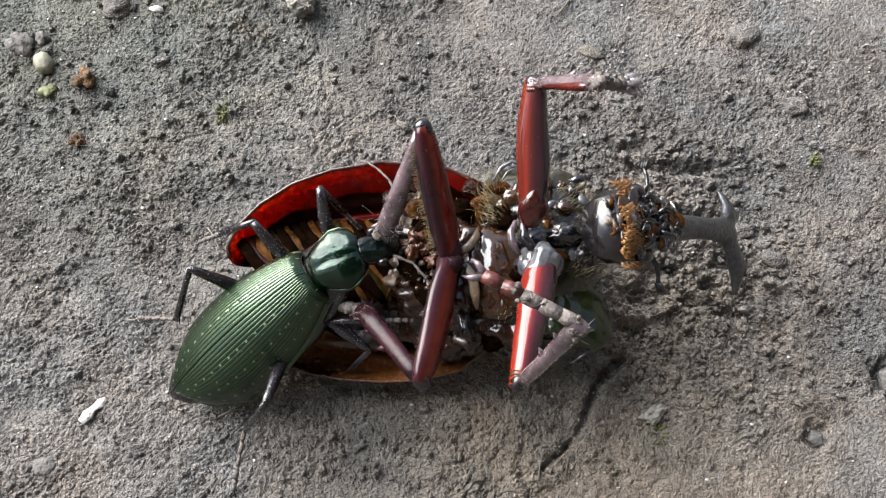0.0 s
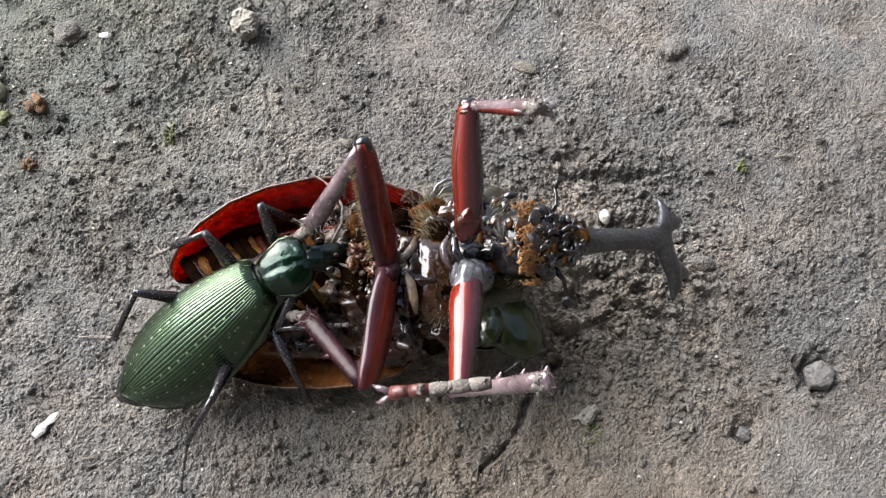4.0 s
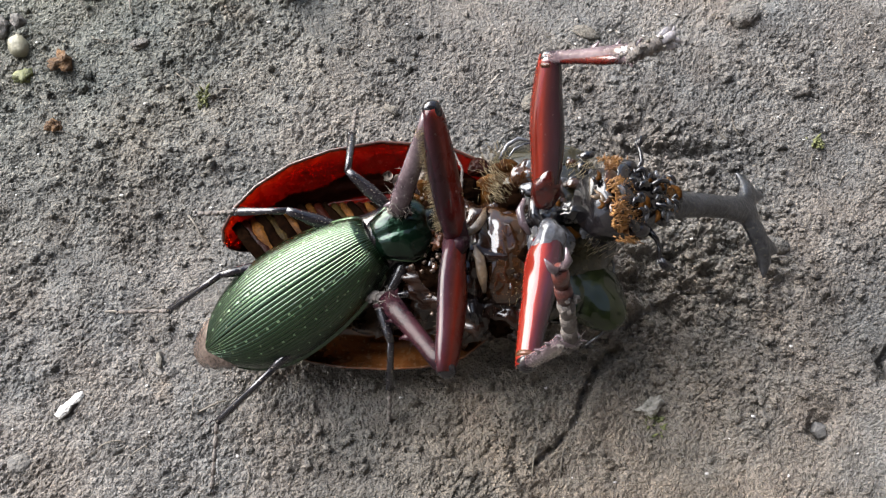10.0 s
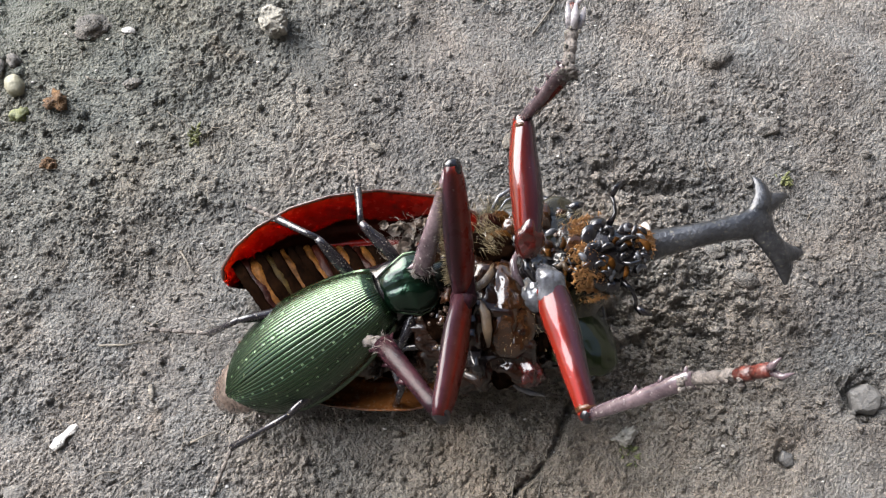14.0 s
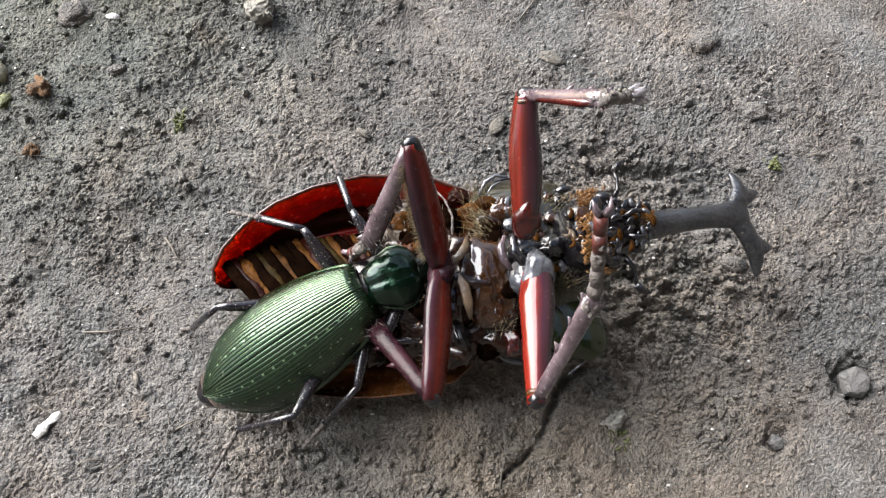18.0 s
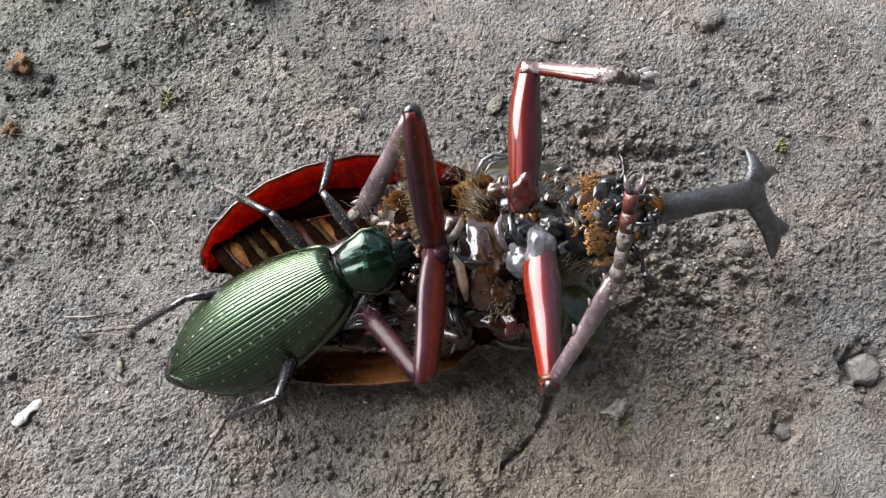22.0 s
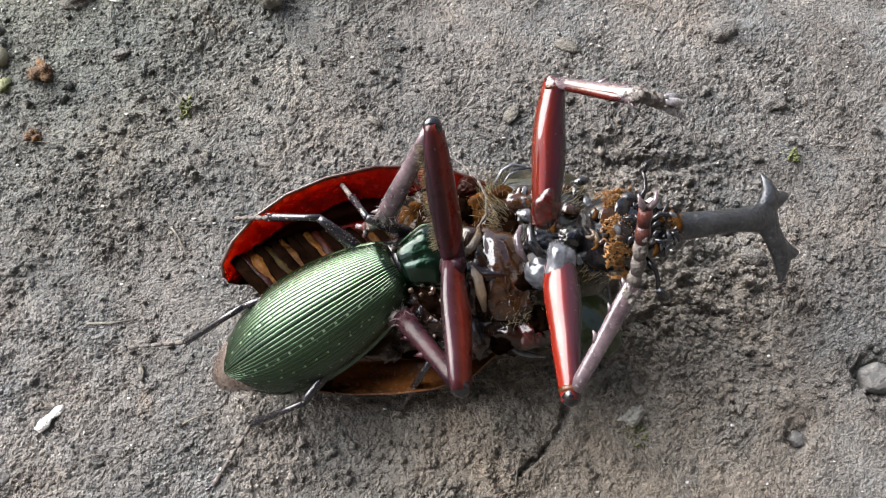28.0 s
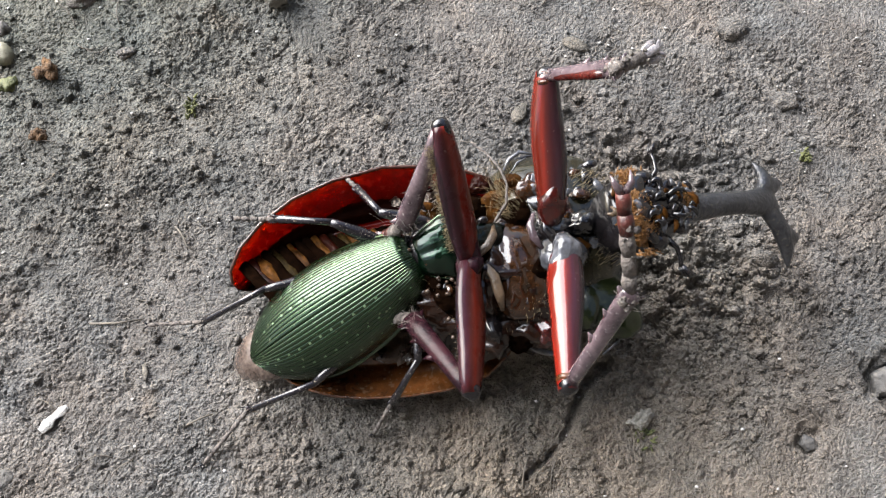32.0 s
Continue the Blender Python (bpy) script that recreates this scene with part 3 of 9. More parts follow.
def ground_relief():
    rng = np.random.default_rng(7)
    X, Y = np.meshgrid(GX, GY, indexing="ij")
    h = np.zeros_like(X)
    warp = gradient_noise(X / 5, Y / 5, lattice(64, rng)) * 2.0
    for size, height in ((34, 1.1), (13, 0.75), (5.5, 0.55)):
        h += height * gradient_noise(X / size + 3.1, Y / size + 7.7, lattice(64, rng))
    # crumbly skin: ridged noise, stronger in the loose places, nearly absent on the trodden smooth ones
    loose = np.clip(0.55 + 0.9 * gradient_noise(X / 17, Y / 17, lattice(64, rng)), 0.12, 1.0)
    spots = ((28, -13, 11, 9, 0.9), (20, -20, 9, 5, 0.7), (24, 2, 10, 4, 0.7), (-6, -29, 16, 6, 0.35), (-38, -5, 10, 14, 0.3),
             (52, -33, 15, 9, -0.5), (-43, -29, 5, 4, -0.55), (-40, -14, 6, 7, -0.4), (46, 22, 9, 6, -0.45), (0, 20, 14, 7, -0.3),
             (22, -30, 8, 4, -0.2))
    for cx, cy, rx, ry, a in spots:
        loose += a * np.exp(-((X - cx) / rx) ** 2 - ((Y - cy) / ry) ** 2)
    loose = np.clip(loose, 0.1, 1.6)
    for size, height in ((3.0, 0.34), (1.4, 0.16)):
        h += height * loose * gradient_noise((X + 0.4 * warp) / size, (Y - 0.4 * warp) / size, lattice(128, rng))
    # short crevices between flat crumbs
    for size, depth, width in ((1.9, 0.42, 0.05), (1.0, 0.36, 0.08)):
        jitter = gradient_noise(X / (size * 0.4), Y / (size * 0.4), lattice(128, rng)) * size * 0.8
        n = gradient_noise((X + jitter) / size, (Y + jitter) / size, lattice(128, rng))
        live = np.clip(0.1 + 3.0 * gradient_noise(X / (size * 3), Y / (size * 3), lattice(64, rng)), 0, 1)
        h -= depth * (0.3 + 0.7 * loose) * live * np.exp(-(n / width) ** 2)
    # grains of three sizes, nearly pressed flat on the trodden places
    shift = gradient_noise(X / 0.8, Y / 0.8, lattice(128, rng)) * 0.3
    for size, height, low in ((1.25, 0.18, 0.1), (0.72, 0.25, 0.28), (0.44, 0.27, 0.45)):
        h += height * grains(X + shift, Y - shift, size, rng) * (low + (1 - low) * np.clip(loose, 0, 1.3))
    h += 0.16 * gradient_noise(X / 0.34, Y / 0.34, lattice(128, rng)) * (0.6 + 0.5 * loose)
    # crumbs and little clods pressed into the surface
    ix0, iy0 = np.searchsorted(GX, -62), np.searchsorted(GY, -42)
    step = STEP
    count = 7000
    cx, cy = rng.uniform(-60, 65, count), rng.uniform(-40, 34, count)
    rad = 0.18 + 0.22 * rng.gamma(1.6, 0.55, count)
    bumps = lattice(64, rng)
    for x, y, r, k in zip(cx, cy, rad, rng.random(count)):
        i, j = ix0 + int((x + 62) / step), iy0 + int((y + 42) / step)
        if k > 0.1 + 0.45 * loose[i, j]:
            continue
        r = min(r * (0.75 + 0.35 * loose[i, j]), 1.5)
        w = int(r / step) + 2
        sl = (slice(i - w, i + w + 1), slice(j - w, j + w + 1))
        dx, dy = X[sl] - x, Y[sl] - y
        e = 0.6 + 0.9 * rng.random()
        wob = 0.35 * gradient_noise(X[sl] / (0.6 * r), Y[sl] / (0.6 * r), bumps)
        d2 = wob + (dx * dx * e + dy * dy / e + 0.5 * (k - 0.5) * dx * dy) / (r * r)
        h[sl] += np.where(d2 < 1, np.clip(1 - d2, 0, 1) ** 0.4, 0) * r * 0.5
    # holes and the long groove
    edge = lattice(64, rng)
    for x, y, rx, ry, depth in ((21.5, -13.5, 2.2, 1.6, 1.3), (25.5, 1.8, 4.5, 1.0, 1.1), (24.0, -16.5, 1.4, 1.2, 0.8), (31.5, -9.5, 2.2, 1.0, 0.9),
                                (19.5, -17.5, 1.8, 1.2, 0.8), (34.0, -6.0, 1.3, 0.9, 0.6), (48.2, -22.2, 2.25, 2.15, 2.0), (38.9, -28.6, 1.25, 1.3, 1.2),
                                (27.5, -4.2, 3.2, 0.9, 1.0), (22.0, -11.0, 1.6, 1.3, 1.1), (29.0, -12.5, 1.3, 1.0, 0.8), (26.5, -14.2, 1.0, 0.8, 0.8), (24.5, -10.5, 1.2, 1.0, 1.0), (30.5, -15.5, 1.5, 0.8, 0.8), (33.5, -12.0, 1.0, 1.3, 0.8),
                                (21.0, 4.2, 1.6, 0.8, 0.9), (30.0, 2.2, 1.6, 0.7, 0.8), (25.8, -18.2, 1.2, 0.8, 0.7), (37.0, -13.5, 1.4, 0.9, 0.6)):
        d2 = ((X - x) / rx) ** 2 + ((Y - y) / ry) ** 2
        d2 = d2 * (1 + 0.9 * gradient_noise(X / 1.1, Y / 1.1, edge))
        h -= 1.5 * depth * np.exp(-np.clip(d2, 0, 9) ** 1.8)
    ax, ay, bx, by = 18.5, -20.8, 10.2, -32.5
    s = np.clip(((X - ax) * (bx - ax) + (Y - ay) * (by - ay)) / ((bx - ax) ** 2 + (by - ay) ** 2), 0, 1)
    off = np.hypot(X - (ax + s * (bx - ax)) + 0.7 * np.sin(s * 7), Y - (ay + s * (by - ay)))
    off = off * (1 + 0.5 * gradient_noise(X / 1.3, Y / 1.3, edge))
    h -= 2.1 * np.exp(-(off / (0.62 - 0.3 * s)) ** 4) * np.clip(1.1 - s * 0.45, 0, 1)
    h += 0.35 * np.exp(-((off - 1.5) / 0.7) ** 2)
    wet = np.exp(-((X + 50) / 14) ** 2 - ((Y - 31) / 10) ** 2)
    h = h * (1 - 0.45 * wet) + 1.5 * wet * gradient_noise(X / 3.4, Y / 3.4, edge)
    # thin drying cracks
    for ax, ay, bx, by, wob in ((-15.5, 14, -16.5, 2, 0.5), (13, 16, 21, 8, 0.9), (-38, -30, -30, -33, 0.6)):
        s = np.clip(((X - ax) * (bx - ax) + (Y - ay) * (by - ay)) / ((bx - ax) ** 2 + (by - ay) ** 2), 0, 1)
        off = np.hypot(X - (ax + s * (bx - ax)) + wob * np.sin(s * 11 + 1), Y - (ay + s * (by - ay)) - wob * 0.5 * np.sin(s * 17))
        h -= 0.5 * np.exp(-(off / 0.22) ** 2)
    fade = np.clip(1.3 - np.hypot(X, Y) / 400, 0, 1)
    return 0.8 * h * fade


GH = ground_relief()
GH -= float(np.median(GH))


def ground_at(x, y):
    i, j = int(np.argmin(np.abs(GX - x))), int(np.argmin(np.abs(GY - y)))
    return float(GH[i, j])


def build_ground():
    nx, ny = len(GX), len(GY)
    X, Y = np.meshgrid(GX, GY, indexing="ij")
    co = np.stack([X, Y, GH], -1).reshape(-1, 3) * MM
    idx = np.arange(nx * ny).reshape(nx, ny)
    quads = np.stack([idx[:-1, :-1], idx[1:, :-1], idx[1:, 1:], idx[:-1, 1:]], -1).reshape(-1, 4)
    me = bpy.data.meshes.new("ground")
    me.vertices.add(len(co))
    me.vertices.foreach_set("co", co.astype(np.float32).ravel())
    me.loops.add(quads.size)
    me.loops.foreach_set("vertex_index", quads.astype(np.int32).ravel())
    me.polygons.add(len(quads))
    me.polygons.foreach_set("loop_start", np.arange(0, quads.size, 4, dtype=np.int32))
    me.polygons.foreach_set("loop_total", np.full(len(quads), 4, dtype=np.int32))
    me.update(calc_edges=True)
    me.shade_smooth()
    me.materials.append(SOIL)
    return tagged(new("ground", me), "bare grey-brown damp soil with crumbs and fine cracks", "ground", kind="structure")


build_ground()


def build_south_block():
    """A plain unseen wall behind the camera, added to close off the southern sky."""
    bm = bmesh.new()
    bmesh.ops.create_cube(bm, size=1.0, matrix=Matrix.LocRotScale((1200, -850, 1290), None, Vector((6200, 200, 2600))))
    return thing("sky_block_south", bm, WALL, "plain dark unseen wall, added to block the sky", "wall", kind="structure", smooth=False)



def build_east_block():
    """A plain unseen wall on the other side, added to close off the eastern sky."""
    bm = bmesh.new()
    bmesh.ops.create_cube(bm, size=1.0, matrix=Matrix.LocRotScale((2200, 1100, 1290), None, Vector((200, 3690, 2600))))
    return thing("sky_block_east", bm, WALL, "plain dark unseen wall, added to block the sky", "wall", kind="structure", smooth=False)


def build_overhead_block():
    """A plain unseen slab over the place, added to block the sky overhead."""
    bm = bmesh.new()
    bmesh.ops.create_cube(bm, size=1.0, matrix=Matrix.LocRotScale((1500, -200, 2665), None, Vector((5600, 1500, 150))))
    return thing("ceiling", bm, WALL, "plain dark unseen slab, added to block the sky overhead", "ceiling", kind="structure", smooth=False)


build_south_block()
build_east_block()
build_overhead_block()


# ---------------------------------------------------------------- stones, chips and bits on the soil
def pebble(name, label, x, y, r, mat_, seed, sink=0.35, turn=0.0, rough_amount=0.3, facets=False, category="pebble", sub=3):
    rng = random.Random(seed)
    bm = bmesh.new()
    lump(bm, (0, 0, 0), r, rng, seed * 1.37, sub=sub, rough_amount=rough_amount)
    if facets:
        cut_rng = random.Random(seed + 5)
        for _ in range(9):
            n = Vector([cut_rng.gauss(0, 1) for _ in range(3)]).normalized()
            n.z *= 0.7
            n.normalize()
            d = 0.72 * (abs(n.x) * r[0] + abs(n.y) * r[1] + abs(n.z) * r[2])
            for v in bm.verts:
                over = v.co.dot(n) - d
                if over > 0:
                    v.co -= n * over * 0.92
    z = ground_at(x, y) + r[2] * (1 - 2 * sink)
    at = pose(x * MM, y * MM, z * MM, 0, 0, turn)
    return thing(name, bm, mat_, label, category, at, group="stones on the soil" if category == "pebble" else "crumbs on the soil", smooth=not facets)


def shard(label, x, y, r, mat_, seed, turn, sink=0.3, rough_amount=0.0):
    """An angular broken stone with a flattish top and worn edges."""
    rng = random.Random(seed)
    bm = bmesh.new()
    n = 5
    for z, k in ((1.0, 0.72), (0.35, 1.0), (-0.9, 0.8)):
        for i in range(n):
            a = 6.283 * (i + rng.uniform(-0.22, 0.22)) / n
            bm.verts.new((r[0] * k * math.cos(a), r[1] * k * math.sin(a), r[2] * (z + rng.uniform(-0.15, 0.15))))
    bmesh.ops.convex_hull(bm, input=bm.verts)
    bmesh.ops.delete(bm, geom=[v for v in bm.verts if not v.link_faces], context="VERTS")
    bmesh.ops.bevel(bm, geom=bm.edges[:], offset=0.12 * r[0], segments=2, affect="EDGES", profile=0.6)
    bmesh.ops.triangulate(bm, faces=bm.faces)
    bmesh.ops.subdivide_edges(bm, edges=bm.edges, cuts=3, use_grid_fill=True)
    rough(bm, 0.05 * r[0] + rough_amount, 1.2, seed)
    rough(bm, 0.02 * r[0] + rough_amount * 0.6, 4.0, seed)
    z = ground_at(x, y) + r[2] * (1 - 2 * sink)
    return thing("pebble", bm, mat_, label, "pebble", pose(x * MM, y * MM, z * MM, 6, -5, turn), group="stones on the soil")


shard("pale cream crumbly stone lying on the soil", -18.9, 21.9, (1.9, 2.3, 1.5), STONE_PALE, 3, 30, 0.3, 0.35)
shard("angular grey stone sunk in a hole of the soil", 48.4, -22.3, (2.0, 1.9, 1.4), STONE_GREY, 12, 20, 0.0)
shard("small grey pebble in a hollow of the soil", 39.1, -28.7, (0.85, 1.0, 0.7), STONE_GREY, 17, 40, 0.0)
pebble("pebble", "oval cream pebble half sunk in wet soil", -48.9, 12.9, (1.15, 1.5, 1.0), STONE_CREAM, 23, 0.3, 25, 0.12)
pebble("pebble", "small white chip standing by the horn", 25.1, -3.4, (0.62, 0.85, 0.9), SHELL_WHITE, 29, 0.25, 15, 0.2)
pebble("pebble", "mossy grey stone in the wet soil", -40.9, 21.2, (2.0, 1.6, 1.0), SOIL, 31, 0.5, 10, 0.6)
pebble("pebble", "brown stone at the edge of the wet soil", -52.0, 15.6, (1.3, 1.7, 1.0), STONE_EARTH, 37, 0.45, 60, 0.55)
pebble("pebble", "small brown stone in the wet soil", -49.6, 16.2, (0.8, 1.0, 0.7), STONE_EARTH, 39, 0.4, 20, 0.5)
pebble("pebble", "rounded earthy clod on pale dry soil", 35.2, 19.4, (1.8, 1.5, 0.9), SOIL, 41, 0.55, 0, 0.6)
pebble("pebble", "small earthy clod on the soil", 41.0, 10.3, (1.4, 1.1, 0.8), SOIL, 43, 0.5, 30, 0.6)
pebble("pebble", "brown earth clod among loose crumbs", 36.0, -9.2, (1.5, 0.9, 0.7), SOIL, 47, 0.35, -15, 0.3)
pebble("pebble", "dark earth clod near the horn", 33.2, -5.6, (1.3, 1.0, 0.9), SOIL, 53, 0.4, 10, 0.4)
pebble("pebble", "flat pale pebble pressed into the soil", -41.3, -33.3, (1.2, 1.0, 0.5), STONE_EARTH, 59, 0.4, 0, 0.15)
pebble("soil_clod", "rust orange crumb on wet soil", -43.8, 11.0, (1.0, 1.2, 0.8), RUST_CRUMB, 61, 0.3, 0, 1.0, category="crumb")
pebble("soil_clod", "small orange crumb on the soil", -43.6, 3.1, (0.75, 0.7, 0.5), RUST_CRUMB, 67, 0.35, 0, 0.9, category="crumb")
pebble("soil_clod", "mossy brown crumb on wet soil", -35.2, 13.6, (1.0, 0.7, 0.5), SOIL, 71, 0.3, 20, 0.5, category="crumb")
pebble("soil_clod", "green-tinged crumb on wet soil", -47.9, 9.2, (0.9, 0.8, 0.6), MOSS, 73, 0.45, 20, 0.9, category="crumb")
pebble("soil_clod", "pale tan crumb above green moss", 21.6, -26.6, (1.1, 0.8, 0.7), STONE_PALE, 79, 0.25, 35, 0.8, category="crumb", sub=4)


def flake(name, label, pts, width, mat_, thick=0.12, category="flake", lift=0.15, seed=1):
    """A thin curled chip that follows a short line over the ground."""
    rng = random.Random(seed)
    bm = bmesh.new()
    stations = []
    for i, (x, y, w) in enumerate(pts):
        a, b = pts[max(i - 1, 0)], pts[min(i + 1, len(pts) - 1)]
        d = Vector((b[0] - a[0], b[1] - a[1], 0)).normalized()
        z = ground_at(x, y) + lift + rng.uniform(-0.05, 0.12)
        stations.append(((x, y, z), w * width, thick, (-d.y, d.x, rng.uniform(-0.25, 0.25)), (0, 0, 1)))
    loft(bm, stations, 8, 3.0)
    rough(bm, 0.12, 2.0, seed)
    return thing(name, bm, mat_, label, category, group="chips on the soil")


flake("shell_flake", "thin white curled flake on the soil", [(-38.2, -28.8, 0.7), (-37.6, -28.0, 1.0), (-37.1, -27.4, 0.6), (-36.5, -26.8, 0.8), (-36.0, -26.4, 0.5)], 0.62, SHELL_WHITE, 0.16, seed=3)
flake("shell_flake", "small white chip on wet soil", [(-37.2, 20.5, 0.5), (-36.4, 20.5, 1.0), (-35.6, 20.4, 0.6)], 0.4, SHELL_WHITE, 0.12, seed=5)
flake("bark_chip", "straw-brown curled bark chip on the soil", [(9.1, 6.3, 0.4), (9.4, 7.0, 1.0), (9.8, 7.7, 1.0), (10.2, 8.5, 0.4)], 0.75, BARK, 0.16, "chip", 0.35, 7)
flake("bark_chip", "dry grey bark chip on pale soil", [(14.9, 16.9, 0.5), (16.0, 16.6, 1.0), (17.1, 16.3, 0.9), (18.0, 15.9, 0.3)], 0.8, BARK, 0.18, "chip", 0.3, 9)
flake("bark_chip", "small brown chip on loose soil", [(-6.8, 6.6, 0.5), (-6.0, 6.2, 1.0), (-5.3, 5.6, 0.5)], 0.5, BARK, 0.15, "chip", 0.2, 10)
flake("bark_chip", "thin upright brown splinter on the soil", [(-29.0, -22.0, 0.6), (-28.7, -22.9, 1.0), (-28.5, -23.8, 0.5)], 0.32, BARK, 0.12, "chip", 0.25, 13)


def straw(label, pts, r, seed):
    rng = random.Random(seed)
    bm = bmesh.new()
    path = [(x, y, ground_at(x, y) + r + 0.1 + rng.uniform(0, 0.15)) for x, y in pts]
    tube(bm, path, [r * (1 - 0.5 * i / len(path)) for i in range(len(path))], 6)
    return thing("dead_grass_blade", bm, DEAD_GRASS, label, "straw", group="dead stalks on the soil")


straw("short dead grass stalk on the soil", [(-35.0, -17.9), (-32.5, -17.8), (-29.5, -17.3)], 0.13, 2)
straw("thin pale root fibre on the soil", [(-15.6, 27.2), (-15.0, 26.2), (-14.2, 25.2)], 0.12, 3)
straw("thin dead root fibre standing in the soil", [(9.2, -33.8), (9.4, -32.2), (9.7, -30.8)], 0.12, 4)
straw("thin dead root fibre in the groove", [(12.1, -33.5), (12.3, -31.9), (12.6, -31.0)], 0.10, 5)
straw("dry curled root fibre on the soil", [(-27.4, -7.2), (-26.6, -8.2), (-26.0, -9.4), (-25.1, -9.9)], 0.12, 6)
straw("short dark twig on the soil", [(-24.3, -28.2), (-22.8, -27.4), (-21.5, -26.9)], 0.13, 8)
straw("pale straw stalk on dry soil", [(12.6, 21.8), (14.2, 24.2), (15.4, 26.2)], 0.13, 9)


def moss(label, x, y, size, seed):
    rng = random.Random(seed)
    bm = bmesh.new()
    for _ in range(26):
        px, py = rng.gauss(0, size[0]), rng.gauss(0, size[1])
        z = ground_at(x + px, y + py)
        d = Vector((rng.uniform(-1, 1), rng.uniform(-1, 1), rng.uniform(0.2, 1))).normalized()
        b = Vector((px, py, z - 0.05))
        tube(bm, [b, b + d * 0.45, b + d * 0.8 + Vector((0, 0, 0.1))], [0.13, 0.17, 0.03], 5, 0.6)
    return thing("moss_tuft", bm, MOSS, label, "moss", pose(x * MM, y * MM, 0), group="moss tufts on the soil")


moss("tiny yellow-green moss tuft on the soil", -27.4, 7.0, (0.3, 0.65), 3)
moss("tiny green moss tuft under a tan crumb", 21.9, -28.3, (0.45, 0.7), 4)
moss("tiny faded moss tuft on dry soil", 42.2, 3.3, (0.35, 0.35), 5)


def crumbs():
    """Loose soil crumbs lying on the ground, most of them round the horn."""
    rng = random.Random(21)
    shapes = []
    for k in range(8):
        bm = bmesh.new()
        lump(bm, (0, 0, 0), 1.0, rng, 3.3 * k + 1, sub=2, rough_amount=0.8)
        shapes.append((np.array([v.co[:] for v in bm.verts]), np.array([[v.index for v in f.verts] for f in bm.faces])))
        bm.free()
    verts, faces, base = [], [], 0
    zones = ((28, -13, 7, 6, 900), (23, 1, 8, 3.0, 480), (16, -22, 7, 4, 240), (-4, -30, 14, 4, 300), (-36, 2, 11, 12, 420), (0, 0, 38, 22, 1300), (40, -12, 10, 10, 300))
    for zx, zy, sx, sy, n in zones:
        for _ in range(n):
            x, y = rng.gauss(zx, sx), rng.gauss(zy, sy)
            if not (-62 < x < 66 and -42 < y < 36):
                continue
            r = 0.11 + 0.10 * rng.expovariate(1.1)
            r = min(r, 0.6) * (1.1 if x > 14 and -24 < y < 5 else 1.0)
            co, fa = rng.choice(shapes)
            turn = np.array(Euler([rng.uniform(0, 6.28) for _ in range(3)]).to_matrix())
            verts.append((co @ turn.T) * r + np.array([x, y, ground_at(x, y) + r * 0.35]))
            faces.append(fa + base)
            base += len(co)
    me = bpy.data.meshes.new("soil_crumbs")
    me.from_pydata((np.concatenate(verts) * MM).tolist(), [], np.concatenate(faces).tolist())
    me.shade_smooth()
    me.materials.append(SOIL)
    return tagged(new("soil_crumbs", me), "loose grey-brown soil crumbs scattered over the ground", "soil crumbs", kind="stuff")


crumbs()


def litter():
    """Tiny pale flecks and hair-thin root fibres strewn over the soil."""
    rng = random.Random(33)
    bm = bmesh.new()
    for k in range(120):
        x, y = rng.uniform(-54, 56), rng.uniform(-36, 28)
        lump(bm, (x, y, ground_at(x, y) + 0.12), (rng.uniform(0.1, 0.26), rng.uniform(0.08, 0.18), 0.1), rng, k * 1.1, 1, 0.5)
    thing("pale_flecks", bm, SHELL_WHITE, "tiny white flecks strewn over the soil", "flecks", kind="stuff")
    bm = bmesh.new()
    for k in range(90):
        x, y = rng.uniform(-54, 56), rng.uniform(-36, 28)
        a, turn, ln = rng.uniform(0, 6.28), rng.uniform(-0.5, 0.5), rng.uniform(0.35, 0.9)
        way = []
        for i in range(6):
            way.append((x, y, ground_at(x, y) + 0.14 + 0.1 * math.sin(i * 0.6)))
            x, y, a = x + ln * math.cos(a), y + ln * math.sin(a), a + turn + rng.uniform(-0.3, 0.3)
        tube(bm, way, [0.05, 0.07, 0.07, 0.06, 0.05, 0.03], 5)
    thing("root_fibres", bm, DEAD_GRASS, "hair-thin dead root fibres on the soil", "root fibres", kind="stuff")


litter()


# ---------------------------------------------------------------- the rhinoceros beetle, on its back
# its space: x towards the head, y towards its upper flank, z up; the origin on the ground under the middle hips
PREY = empty("rhinoceros_beetle", "dead-looking red-brown rhinoceros beetle on its back, legs moving, abdomen torn open", "beetle")


